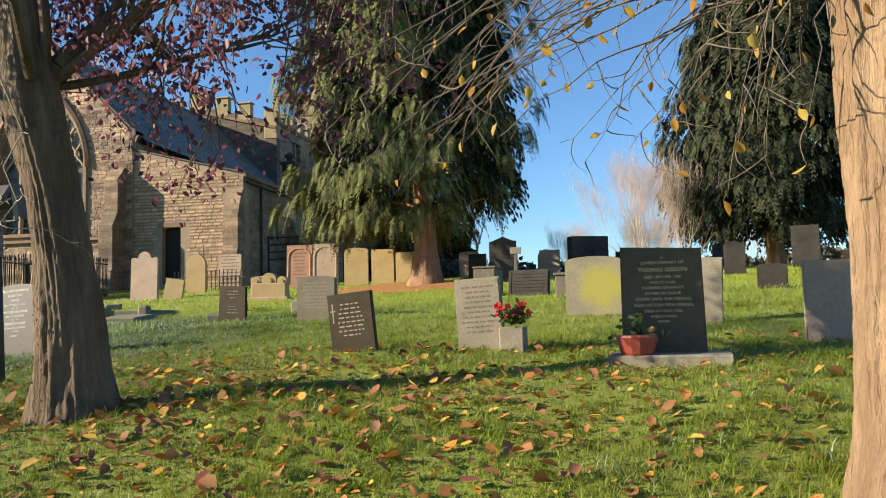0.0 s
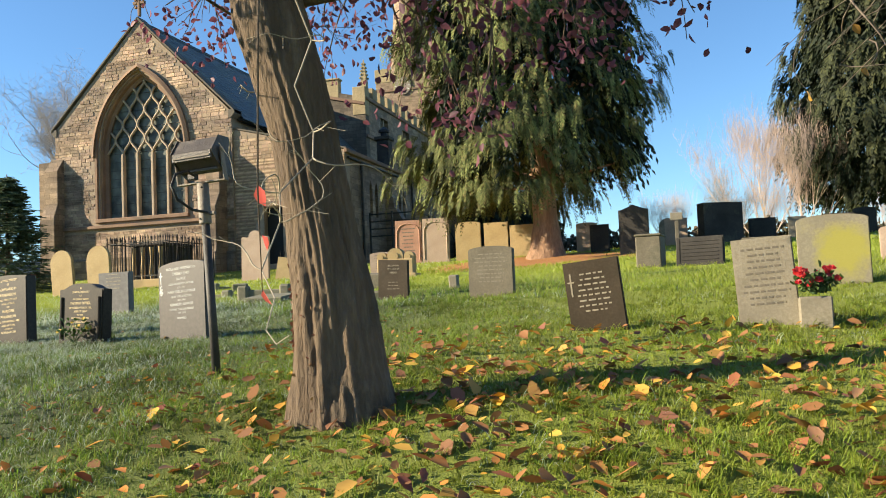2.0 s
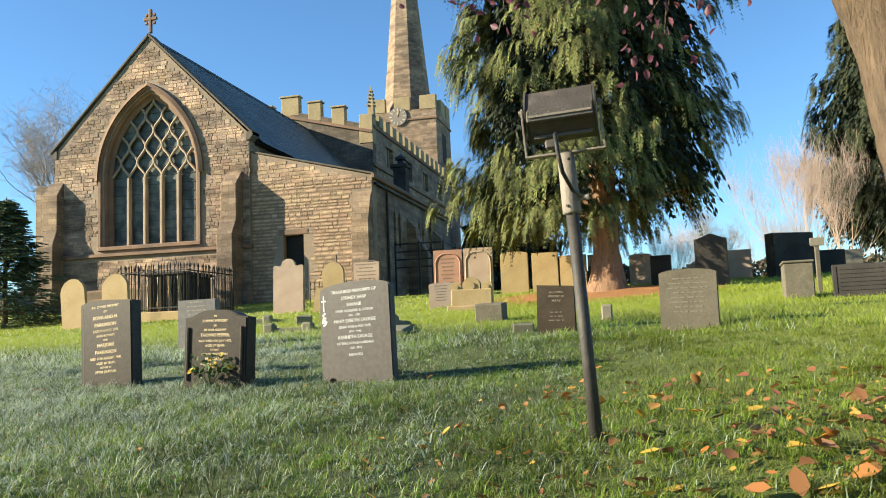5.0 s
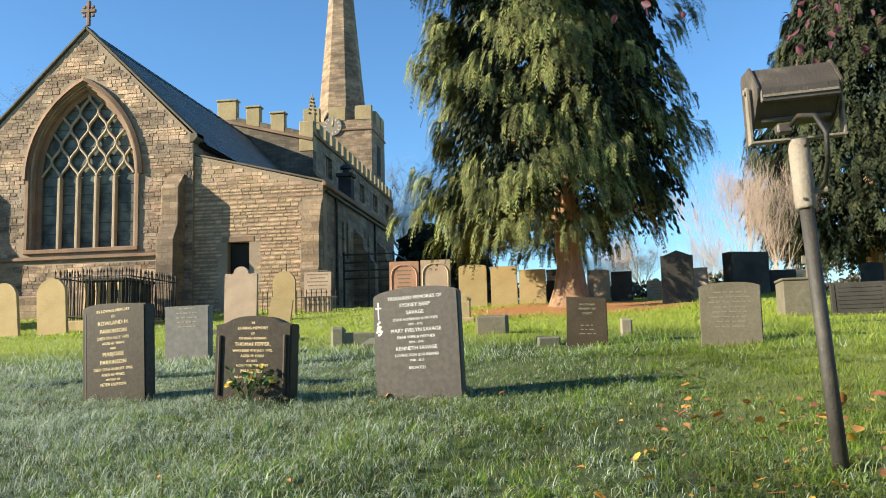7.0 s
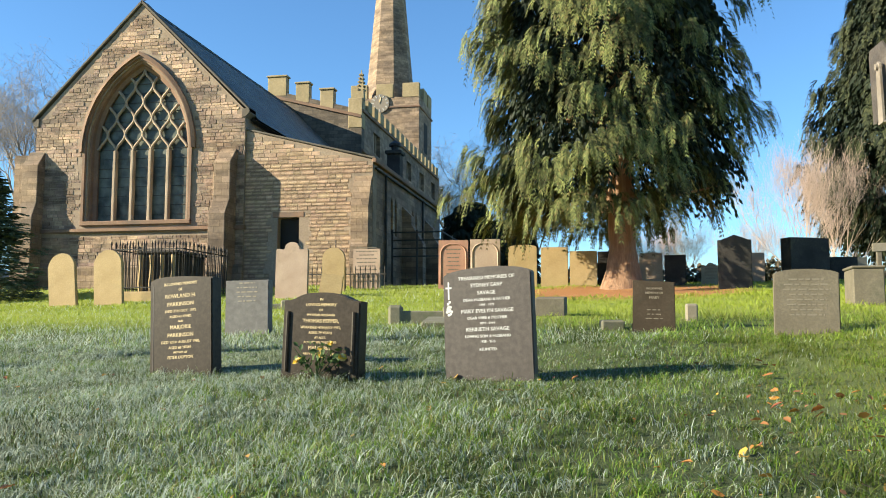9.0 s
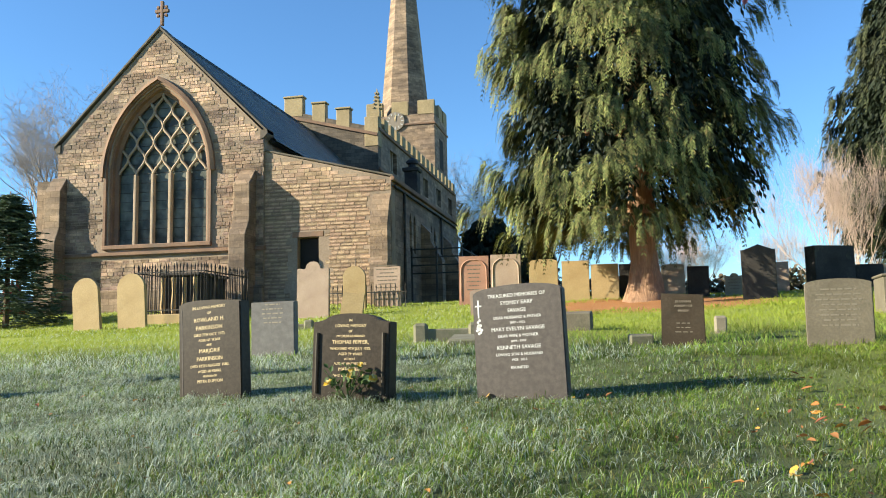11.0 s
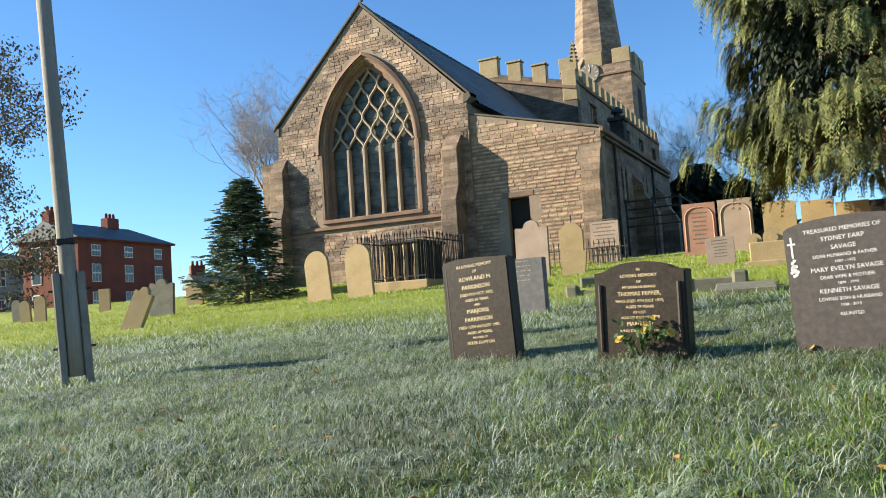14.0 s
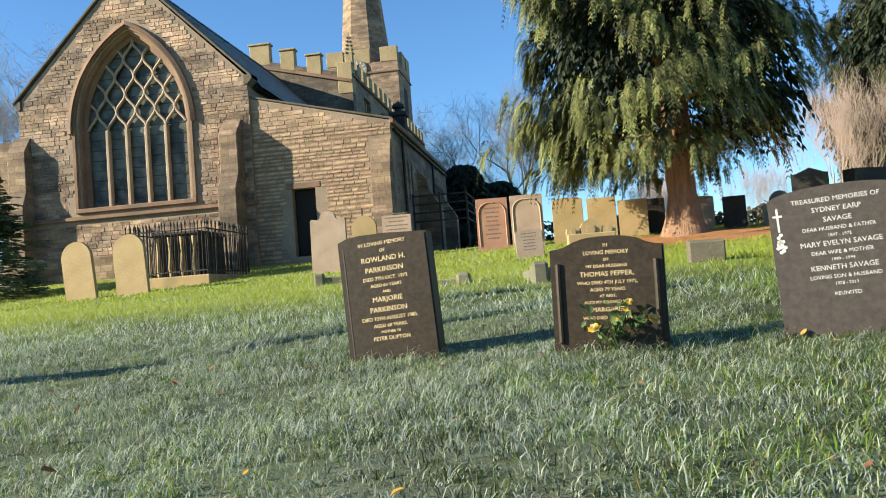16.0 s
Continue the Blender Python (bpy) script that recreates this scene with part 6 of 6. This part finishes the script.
oak = bare_tree(3, 11, 5, plain("frosted_twig", (0.28, 0.24, 0.215), 0.95), "tall bare winter tree with a fine twiggy crown", 1, 0.5, 3)
oak.matrix_world = pose(-35, 45.5, gz(-35, 45.5)) @ Matrix.Scale(1.55, 4)
for x, y, a in ((-62, 34, 70), (-9.5, 82, 20), (-4.5, 86, 140), (20, 150, 100)):
    copy_thing(oak, pose(x, y, gz(x, y), 0, 0, a))
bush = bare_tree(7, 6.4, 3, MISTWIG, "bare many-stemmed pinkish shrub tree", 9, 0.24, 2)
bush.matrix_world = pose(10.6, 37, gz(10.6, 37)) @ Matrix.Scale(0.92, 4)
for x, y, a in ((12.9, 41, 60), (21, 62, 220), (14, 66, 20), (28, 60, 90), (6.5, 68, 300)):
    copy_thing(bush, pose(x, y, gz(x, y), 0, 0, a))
left_tree = thing("dark_leaved_tree", (-50.5, 29.5, gz(-50.5, 29.5)), 0, "tall tree with dark clinging leaves on the south side", "tree")
segs, tips = [], []
rng = random.Random(44)
grow(rng, segs, tips, Vector((0, 0, -0.2)), Vector((0, 0, 1)), 6.6, 0.42, 5, 0.6, 0.05, 4)
part("branchwork", segments_mesh("branches", segs, BARK, 4), BARK, left_tree)
part("leaves", leaf_cloud("leaves", [tuple(t + Vector((rng.gauss(0, 0.3), rng.gauss(0, 0.3), rng.gauss(0, 0.3)))) for t in tips for _ in range(15)], HEDGE, (0.15, 0.25), 5), HEDGE, left_tree)

# yews and hedge in the distance
lob4 = lobes(14, 0.4)
yew = thing("yew_tree", (-9.7, 72.0, gz(-9.7, 72)), 0, "dark rounded yew beyond the church", "tree", "yews")
part("crown", crown_mesh("crown", 1500, (0, 0), 0.2, 9.3, lambda u, a: 3.2 * np.sqrt(np.clip(1 - (2 * u - 0.8) ** 2 * 0.6, 0.05, 1)) * (1 - u * 0.5) * lob4(u, a), YEW, 1.2, (0.8, 0.35), 5, 0.2, 33, 0.3), YEW, yew)
copy_thing(yew, pose(-7.0, 76, gz(-7, 76) - 1.2, 0, 0, 50))
copy_thing(yew, pose(-14.5, 100, gz(-14, 100), 0, 0, 200))
hedge = thing("hedge", (0, 0, 0), 0, "low dark hedge along the far boundary", "hedge")
g = np.random.default_rng(6)
hx = g.uniform(-4, 60, 14000)
hy = 54 + g.normal(0, 0.8, 14000)
hzz = heights(hx, hy) + g.uniform(0, 1, 14000) * (1.9 + 0.5 * np.sin(hx * 0.9) * np.sin(hx * 0.37))
part("foliage", leaf_cloud("foliage", np.stack([hx, hy, hzz], -1), HEDGE, (0.25, 0.5), 7, 0.2), HEDGE, hedge)

# ---- brick house on the south side ----
BRICK = surface("red_brick", (0.17, 0.045, 0.028), (0.25, 0.072, 0.042), (0.11, 0.038, 0.026), 0.6, 10.0, 0.9)
PAINT = plain("white_paint", (0.75, 0.75, 0.72), 0.5)
PANE = plain("dark_pane", (0.05, 0.06, 0.07), 0.1)
RENDERED = surface("grey_render", (0.30, 0.29, 0.28), (0.40, 0.38, 0.36), None, 1.0, 10.0, 0.9)


def house(at, turn, w, d, eave, rise, wall, label, cols, rows_z, name="house"):
    hs = thing(name, at, turn, label, "house")
    part("wall", boxed(0, w, 0, d, -1.0, eave, 0.02), wall, hs)
    o = [(-0.3, eave - 0.02), (w + 0.3, eave - 0.02), (w + 0.3, eave + 0.12), (-0.3, eave + 0.12)]
    part("cornice", prism(o, -0.3, d + 0.3), PAINT if wall is RENDERED else wall, hs)
    bm = bmesh.new()
    b = [bm.verts.new(c) for c in ((-0.4, -0.4, eave + 0.123), (w + 0.4, -0.4, eave + 0.123), (w + 0.4, d + 0.4, eave + 0.123), (-0.4, d + 0.4, eave + 0.123))]
    r0, r1 = bm.verts.new((-0.4, d / 2, eave + rise)), bm.verts.new((w - 2.2, d / 2, eave + rise))
    for f in ((b[0], b[1], r1, r0), (b[1], b[2], r1), (b[2], b[3], r0, r1), (b[3], b[0], r0), (b[0], b[3], b[2], b[1])):
        bm.faces.new(f)
    bmesh.ops.recalc_face_normals(bm, faces=bm.faces)
    part("roof", bm, SLATE, hs)
    for zc, hh in rows_z:
        for k in range(cols):
            xc = w * (k + 0.5) / cols
            win = part("window", boxed(xc - 0.58, xc + 0.58, -0.05, 0.02, zc - hh / 2, zc + hh / 2, 0.01), PAINT, hs)
            for sx in (-1, 0, 1):
                for sz in (-1, 1):
                    part("pane", boxed(xc + sx * 0.35 - 0.15, xc + sx * 0.35 + 0.15, -0.06, -0.052, zc + sz * hh / 4 - hh / 4 + 0.07, zc + sz * hh / 4 + hh / 4 - 0.07), PANE, win)
        for yc in (d * 0.3, d * 0.7):
            win = part("window", boxed(-0.05, 0.02, yc - 0.58, yc + 0.58, zc - hh / 2, zc + hh / 2, 0.01), PAINT, hs)
            part("pane", boxed(-0.06, -0.052, yc - 0.48, yc + 0.48, zc - hh / 2 + 0.1, zc + hh / 2 - 0.1), PANE, win)
    for xc in (w * 0.62, 0.6):
        ch = part("chimney", boxed(xc - 0.8, xc + 0.8, d / 2 - 0.45, d / 2 + 0.45, eave + rise * 0.5, eave + rise + 0.9, 0.03), wall, hs)
        for k in (-0.5, 0.0, 0.5):
            bm = bmesh.new()
            tube(bm, [(xc + k, d / 2, eave + rise + 0.9), (xc + k, d / 2, eave + rise + 1.4)], [0.16, 0.13], 8)
            part("chimney_pot", bm, BRICK, ch)
    return hs


house((-61.2, 51.2, 3.3), 96.6, 13.1, 7.0, 7.4, 1.9, BRICK, "three-storey red brick house with slate roof and sash windows", 3, ((1.7, 1.7), (4.3, 1.7), (6.4, 1.1)))
house((-62.2, 37.4, 2.9), 80, 8.0, 7.0, 5.6, 1.5, RENDERED, "grey rendered two-storey house beside the brick one", 2, ((1.6, 1.5), (4.1, 1.4)), "cottage")
house((-62.4, 68.0, 3.4), 56, 9.5, 7.0, 2.9, 1.7, BRICK, "low dark brick outbuilding beyond the lawn", 3, ((1.5, 1.0),), "outbuilding")

# ---- flowers ----
STEM = leaf_material("flower_green", ((0.04, 0.08, 0.02), (0.08, 0.13, 0.04)), 0.6, 0.2)
FLRED = leaf_material("red_petal", ((0.45, 0.01, 0.02), (0.62, 0.04, 0.04), (0.5, 0.06, 0.08)), 0.5, 0.3)
FLYEL = leaf_material("yellow_petal", ((0.52, 0.33, 0.02), (0.58, 0.42, 0.05), (0.50, 0.45, 0.30)), 0.5, 0.3)


def bouquet(x, y, z, w, h, petals, label, n=14, seed=2, pot=None):
    rng = random.Random(seed)
    ob = thing("flower_bouquet", (x, y, z), 0, label, "flowers")
    if pot:
        bm = bmesh.new()
        tube(bm, [(0, 0, 0), (0, 0, 0.02), (0, 0, 0.15), (0, 0, 0.17)], [w * 0.36, w * 0.4, w * 0.5, w * 0.48], 14)
        part("pot", bm, pot, ob, "red wrapped pot")
    segs, ends = [], []
    for k in range(n * 2):
        e = Vector((rng.gauss(0, w * 0.32), rng.gauss(0, w * 0.2), h * rng.uniform(0.45, 1.0)))
        segs.append((0, 0, 0.02, *e, 0.004, 0.003))
        ends.append(e)
    part("stems", segments_mesh("stems", segs, STEM, 4), STEM, ob)
    part("foliage", leaf_cloud("foliage", [tuple(e * rng.uniform(0.4, 1.05) + Vector((rng.gauss(0, 0.03), rng.gauss(0, 0.03), 0))) for e in ends for _ in range(7)], STEM, (0.04, 0.08), seed, 0.0), STEM, ob)
    for e in ends[:n]:
        bm = bmesh.new()
        turn = Matrix.Rotation(rng.uniform(0.5, 1.3), 3, "X") @ Matrix.Rotation(rng.gauss(0, 0.4), 3, "Y")
        big = rng.uniform(0.6, 1.15)
        for ring, (rad, lift, num) in enumerate(((0.046, 0.0, 7), (0.033, 0.014, 6), (0.019, 0.026, 5))):
            rad *= big
            for k in range(num):
                a = k * math.tau / num + ring
                c, t = turn @ Vector((math.cos(a), math.sin(a), 0.3 + ring * 0.25)), turn @ Vector((-math.sin(a), math.cos(a), 0))
                o = e + Vector((0, -0.03, 0)) + turn @ Vector((0, 0, lift * 0.6))
                bm.faces.new([bm.verts.new(o), bm.verts.new(o + c * rad * 0.6 + t * rad * 0.5), bm.verts.new(o + c * rad), bm.verts.new(o + c * rad * 0.6 - t * rad * 0.5)])
        part("bloom", bm, petals, ob)
    return ob


bouquet(-1.12, 5.98, gz(-1.12, 5.98), 0.40, 0.36, FLYEL, "yellow and white flowers laid at the stone", 6, 3)
bouquet(7.55, 4.56, gz(7.57, 4.6) + 0.25, 0.3, 0.24, FLRED, "red roses with dark leaves in the vase block", 13, 5)
bouquet(8.78, 3.28, gz(9.05, 3.3) + 0.09, 0.36, 0.32, FLYEL, "dried bouquet in a red wrapped pot", 6, 7, plain("red_wrap", (0.36, 0.065, 0.045), 0.5))

# ---- masonry ----
def course_blocks(x0, x1, z0, z1, keep, seed, low=0.17, high=0.3, short=0.25, long=0.75):
    """Random coursed blocks as (x0, x1, z0, z1)."""
    rng = random.Random(seed)
    z = z0
    while z < z1:
        h = rng.uniform(low, high)
        x = x0 + rng.uniform(-0.3, 0)
        while x < x1:
            w = rng.uniform(short, long)
            a, b, c, d = max(x, x0), min(x + w - 0.008, x1), z, min(z + h - 0.008, z1)
            if b - a > 0.08 and d - c > 0.06 and keep(a, b, c, d):
                yield a, b, c, d
            x += w
        z += h


def block_geometry(bm, a, b, c, d, y, proud, rng):
    j = lambda: rng.uniform(-0.008, 0.008)
    f = [bm.verts.new((px + j(), y - proud + j() * 0.6, pz + j())) for px, pz in ((a + 0.01, c + 0.01), (b - 0.01, c + 0.01), (b - 0.01, d - 0.01), (a + 0.01, d - 0.01))]
    r = [bm.verts.new((px, y + 0.01, pz)) for px, pz in ((a, c), (b, c), (b, d), (a, d))]
    bm.faces.new(f)
    for i in range(4):
        bm.faces.new((f[i], r[i], r[(i + 1) % 4], f[(i + 1) % 4]))


def on_gable(a, b, c, d):
    top = 16.3 - max(abs(a - CX), abs(b - CX)) * 1.02
    if d > top or (6.1 < (c + d) / 2 < 6.4):
        return False
    half = arch_edge((c + d) / 2, 2.7, 4.3)
    if SILL - 0.21 < d and half > 0 and min(abs(a - CX), abs(b - CX), abs((a + b) / 2 - CX)) < half:
        return False
    return not (c < 4.72)


bm = bmesh.new()
rng = random.Random(12)
for a, b, c, d in course_blocks(-23.0, -13.0, 4.72, 16.4, on_gable, 5, 0.11, 0.21, 0.16, 0.52):
    block_geometry(bm, a, b, c, d, GY, rng.uniform(0.004, 0.026), rng)
gable_blocks = part("masonry", bm, BLOCK, church)
tagged(gable_blocks, "coursed sandstone rubble blocks", "", "", "stuff")

chapel_wall = bpy.data.objects["chapel_east_wall"]
rng = random.Random(8)
unit = bmesh.new()
block_geometry(unit, -0.5, 0.5, -0.5, 0.5, 0.0, 0.03, random.Random(1))
unit_meshes = []
for s in range(5):
    u = bmesh.new()
    r5 = random.Random(s)
    f = [u.verts.new((px + r5.uniform(-0.02, 0.02), -1 + r5.uniform(-0.25, 0.25), pz + r5.uniform(-0.02, 0.02))) for px, pz in ((-0.475, -0.46), (0.475, -0.46), (0.475, 0.46), (-0.475, 0.46))]
    r = [u.verts.new((px, 0.3, pz)) for px, pz in ((-0.5, -0.5), (0.5, -0.5), (0.5, 0.5), (-0.5, 0.5))]
    u.faces.new(f)
    for i in range(4):
        u.faces.new((f[i], r[i], r[(i + 1) % 4], f[(i + 1) % 4]))
    unit_meshes.append(mesh_of(u, "stone", BLOCK_ONE))
unit.free()


def on_chapel(a, b, c, d):
    if d > 10.4 - (max(a, b) - AX0) * 0.26:
        return False
    return not (b > -11.75 and a < -10.35 and c < 6.92) and not (b > -8.17 and c < 8.4)


count, rest = 0, bmesh.new()
for a, b, c, d in course_blocks(AX0, AX1, 3.8, 10.4, on_chapel, 9, 0.12, 0.21, 0.2, 0.6):
    if count < 300:
        part("stone", unit_meshes[count % 5], None, chapel_wall, m=Matrix.LocRotScale(((a + b) / 2, AY, (c + d) / 2), None, (b - a, rng.uniform(0.005, 0.018), d - c)))
    else:
        block_geometry(rest, a, b, c, d, AY, rng.uniform(0.005, 0.018), rng)
    count += 1
tagged(part("masonry", rest, BLOCK_CHAPEL, chapel_wall), "coursed sandstone rubble blocks", "", "", "stuff")

# ---- grass and fallen leaves ----
def blades(name, n, x0, x1, y0, y1, tall, wide, seed, bent=True, thin=None):
    g = np.random.default_rng(seed)
    x = g.uniform(x0, x1, n)
    if bent:
        y0 = np.interp(x, [0.0, 2.0], [1.9, -0.15])
    y = y0 + (y1 - y0) * g.uniform(0, 1, n) ** 1.5
    tuft = 0.5 + 0.5 * np.sin(2.3 * x + 1.1 * y) * np.sin(1.9 * y - 0.8 * x + 1.0)
    tuft = tuft * 0.6 + 0.4 * (0.5 + 0.5 * np.sin(6.1 * x - 3.3 * y) * np.sin(5.2 * y + 2.0 * x))
    x = x + 0.03 * np.sin(23 * y)
    if thin is not None:
        keep = thin(x, y, g)
        x, y, tuft = x[keep], y[keep], tuft[keep]
    n = len(x)
    z = heights(x, y) - 0.01
    h = tall * (0.45 + 0.9 * tuft) * g.uniform(0.5, 1.25, n)
    a = g.uniform(0, math.tau, n)
    bend = h * g.uniform(0.2, 1.0, n)
    b = g.uniform(0, math.tau, n)
    w = wide * g.uniform(0.7, 1.3, n)
    c = np.stack([np.cos(a) * w / 2, np.sin(a) * w / 2, 0 * a], -1)
    p = np.stack([x, y, z], -1)
    lean = np.stack([np.cos(b) * bend, np.sin(b) * bend, 0 * b], -1)
    up = np.stack([0 * h, 0 * h, h], -1)
    top = p + lean + up * 0.85
    if bent:
        mid = p + lean * 0.35 + up * 0.6
        v = np.stack([p - c, p + c, mid + c * 0.8, mid - c * 0.8, top + c * 0.12, top - c * 0.12], 1)
        k = np.arange(n)[:, None] * 6
        f = np.concatenate([k + np.array([[0, 1, 2, 3]]), k + np.array([[3, 2, 4, 5]])], 0)
    else:
        v = np.stack([p - c, p + c, top + c * 0.25, top - c * 0.25], 1)
        f = np.arange(n * 4).reshape(-1, 4)
    ob = new(name, fast_mesh(name, v.reshape(-1, 3), f, SHORTBLADE if bent else BLADE))
    return tagged(ob, "uneven green lawn grass, frosted white in drifts", "grass", "", "stuff")


def patch(x, y):
    """How rank the grass grows, 0 to 1, in patches of half a metre to two metres."""
    a = np.sin(1.3 * x + 0.7 * y + 1.9 * np.sin(0.6 * y)) * np.sin(1.1 * y - 0.6 * x + 0.8)
    b = np.sin(3.9 * x - 1.7 * y + 2.1 * np.sin(1.4 * x)) * np.sin(3.3 * y + 1.2 * x)
    return np.clip(0.5 + 0.32 * a + 0.3 * b, 0, 1)


def tussocks(name, n, per, x0, x1, y0, y1, tall, wide, seed):
    """Long blades that arch out of common roots, thick where the grass is rank."""
    g = np.random.default_rng(seed)
    cx = g.uniform(x0, x1, n)
    y0 = np.interp(cx, [0.0, 2.0], [1.9, -0.15])
    cy = y0 + (y1 - y0) * g.uniform(0, 1, n) ** 1.45
    keep = g.uniform(0, 1, n) < 0.25 + patch(cx, cy) ** 1.6
    cx, cy = cx[keep], cy[keep]
    size = np.repeat(g.uniform(0.45, 1.15, len(cx)) * (0.55 + 0.6 * patch(cx, cy)), per)
    flow = np.repeat(g.normal(-0.6, 1.3, len(cx)), per)
    cx, cy = np.repeat(cx, per), np.repeat(cy, per)
    m = len(cx)
    off = g.normal(0, 0.035, (m, 2)) * size[:, None]
    b = np.where(g.uniform(0, 1, m) < 0.55, flow + g.normal(0, 0.5, m), g.uniform(0, math.tau, m))
    x, y = cx + off[:, 0], cy + off[:, 1]
    l = tall * size * g.uniform(0.5, 1.2, m)
    arc = g.uniform(1.0, 3.3, m)
    p = np.stack([x, y, heights(x, y) - 0.01], -1)
    out = np.stack([np.cos(b), np.sin(b), 0 * b], -1)
    c = np.stack([-np.sin(b), np.cos(b), 0 * b], -1) * (wide * g.uniform(0.7, 1.3, m) / 2)[:, None]
    v, q = [p - c, p + c], p
    for k, (taper, share) in enumerate(((0.95, 0.4), (0.75, 0.33), (0.1, 0.27))):
        th = 0.15 + arc * (k + 0.4) / 2.2
        q = q + out * (np.sin(th) * l * share)[:, None] + np.array([0, 0, 1.0]) * (np.cos(th) * l * share)[:, None]
        v += [q - c * taper, q + c * taper]
    k = np.arange(m)[:, None] * 8
    f = np.concatenate([k + np.array([[0, 1, 3, 2]]), k + np.array([[2, 3, 5, 4]]), k + np.array([[4, 5, 7, 6]])], 0)
    return tagged(new(name, fast_mesh(name, np.stack(v, 1).reshape(-1, 3), f, BLADE)), "long arching grass tufts, some tips frosted", "grass", "", "stuff")


blades("grass", 150000, -8.5, 12.5, -0.6, 8.5, 0.068, 0.0052, 1)
tussocks("grass_tufts", 19000, 16, -7.5, 12.0, -0.4, 9.0, 0.165, 0.0046, 5)
blades("grass", 45000, -12.0, 14.0, -8.0, 2.0, 0.09, 0.014, 7, False, lambda x, y, g: y < np.interp(x, [0.0, 2.0], [2.0, 0.1]))
blades("grass", 80000, -14.0, 15.0, 8.5, 19.0, 0.10, 0.011, 2, False, lambda x, y, g: np.abs(x - 1) < 4 + y * 0.75)
blades("grass", 32000, -34.0, -7.0, 6.0, 19.0, 0.10, 0.02, 6, False, lambda x, y, g: np.abs(x - 1) > 2.5 + y * 0.75)
blades("grass", 45000, -36.0, 16.0, 19.0, 31.0, 0.09, 0.03, 3, False, lambda x, y, g: (x - 2.1) ** 2 * 0.64 + (y - 23.0) ** 2 * 0.36 > 5.5 + 3 * g.uniform(-1, 1, len(x)))


def fallen(name, n, seed):
    g = np.random.default_rng(seed)
    x = np.concatenate([g.normal(5.6, 2.4, int(n * 0.55)), g.uniform(2.0, 12.5, int(n * 0.33)), g.uniform(-6, 3, int(n * 0.12))])
    y = np.concatenate([g.normal(1.6, 1.3, int(n * 0.55)), g.uniform(-0.8, 5.5, int(n * 0.33)), g.uniform(0.5, 7, int(n * 0.12))])
    keep = g.uniform(0, 1, len(x)) < np.interp(x, [1.5, 4.0], [0.3, 1.0])
    x, y = x[keep], y[keep]
    n = len(x)
    p = np.stack([x, y, heights(x, y) + g.uniform(0.012, 0.055, n)], -1)
    a, t = g.uniform(0, math.tau, n), g.normal(0, 0.35, (n, 2))
    d = np.stack([np.cos(a), np.sin(a), t[:, 0]], -1)
    w = np.stack([-np.sin(a), np.cos(a), t[:, 1]], -1)
    l = ((0.035 + 0.10 * g.uniform(0, 1, n) ** 1.8) * np.interp(x, [1.5, 4.0], [0.5, 1.0]))[:, None]
    k = np.array([0, 0, 1.0]) * l * g.uniform(-0.05, 0.28, n)[:, None]
    v = np.stack([p - d * l * 0.5, p - d * l * 0.2 + w * l * 0.3 + k, p + d * l * 0.2 + w * l * 0.26 + k, p + d * l * 0.5 + k * 0.6, p + d * l * 0.2 - w * l * 0.26 + k, p - d * l * 0.2 - w * l * 0.3 + k], 1).reshape(-1, 3)
    b = np.arange(n)[:, None] * 6
    f = np.concatenate([b + np.array([[0, 1, 2, 3]]), b + np.array([[0, 3, 4, 5]])], 0)
    return tagged(new(name, fast_mesh(name, v, f, FALLEN)), "scattered yellow, orange and brown fallen leaves on the grass", "fallen leaves", "", "stuff")


fallen("fallen_leaves", 4200, 4)
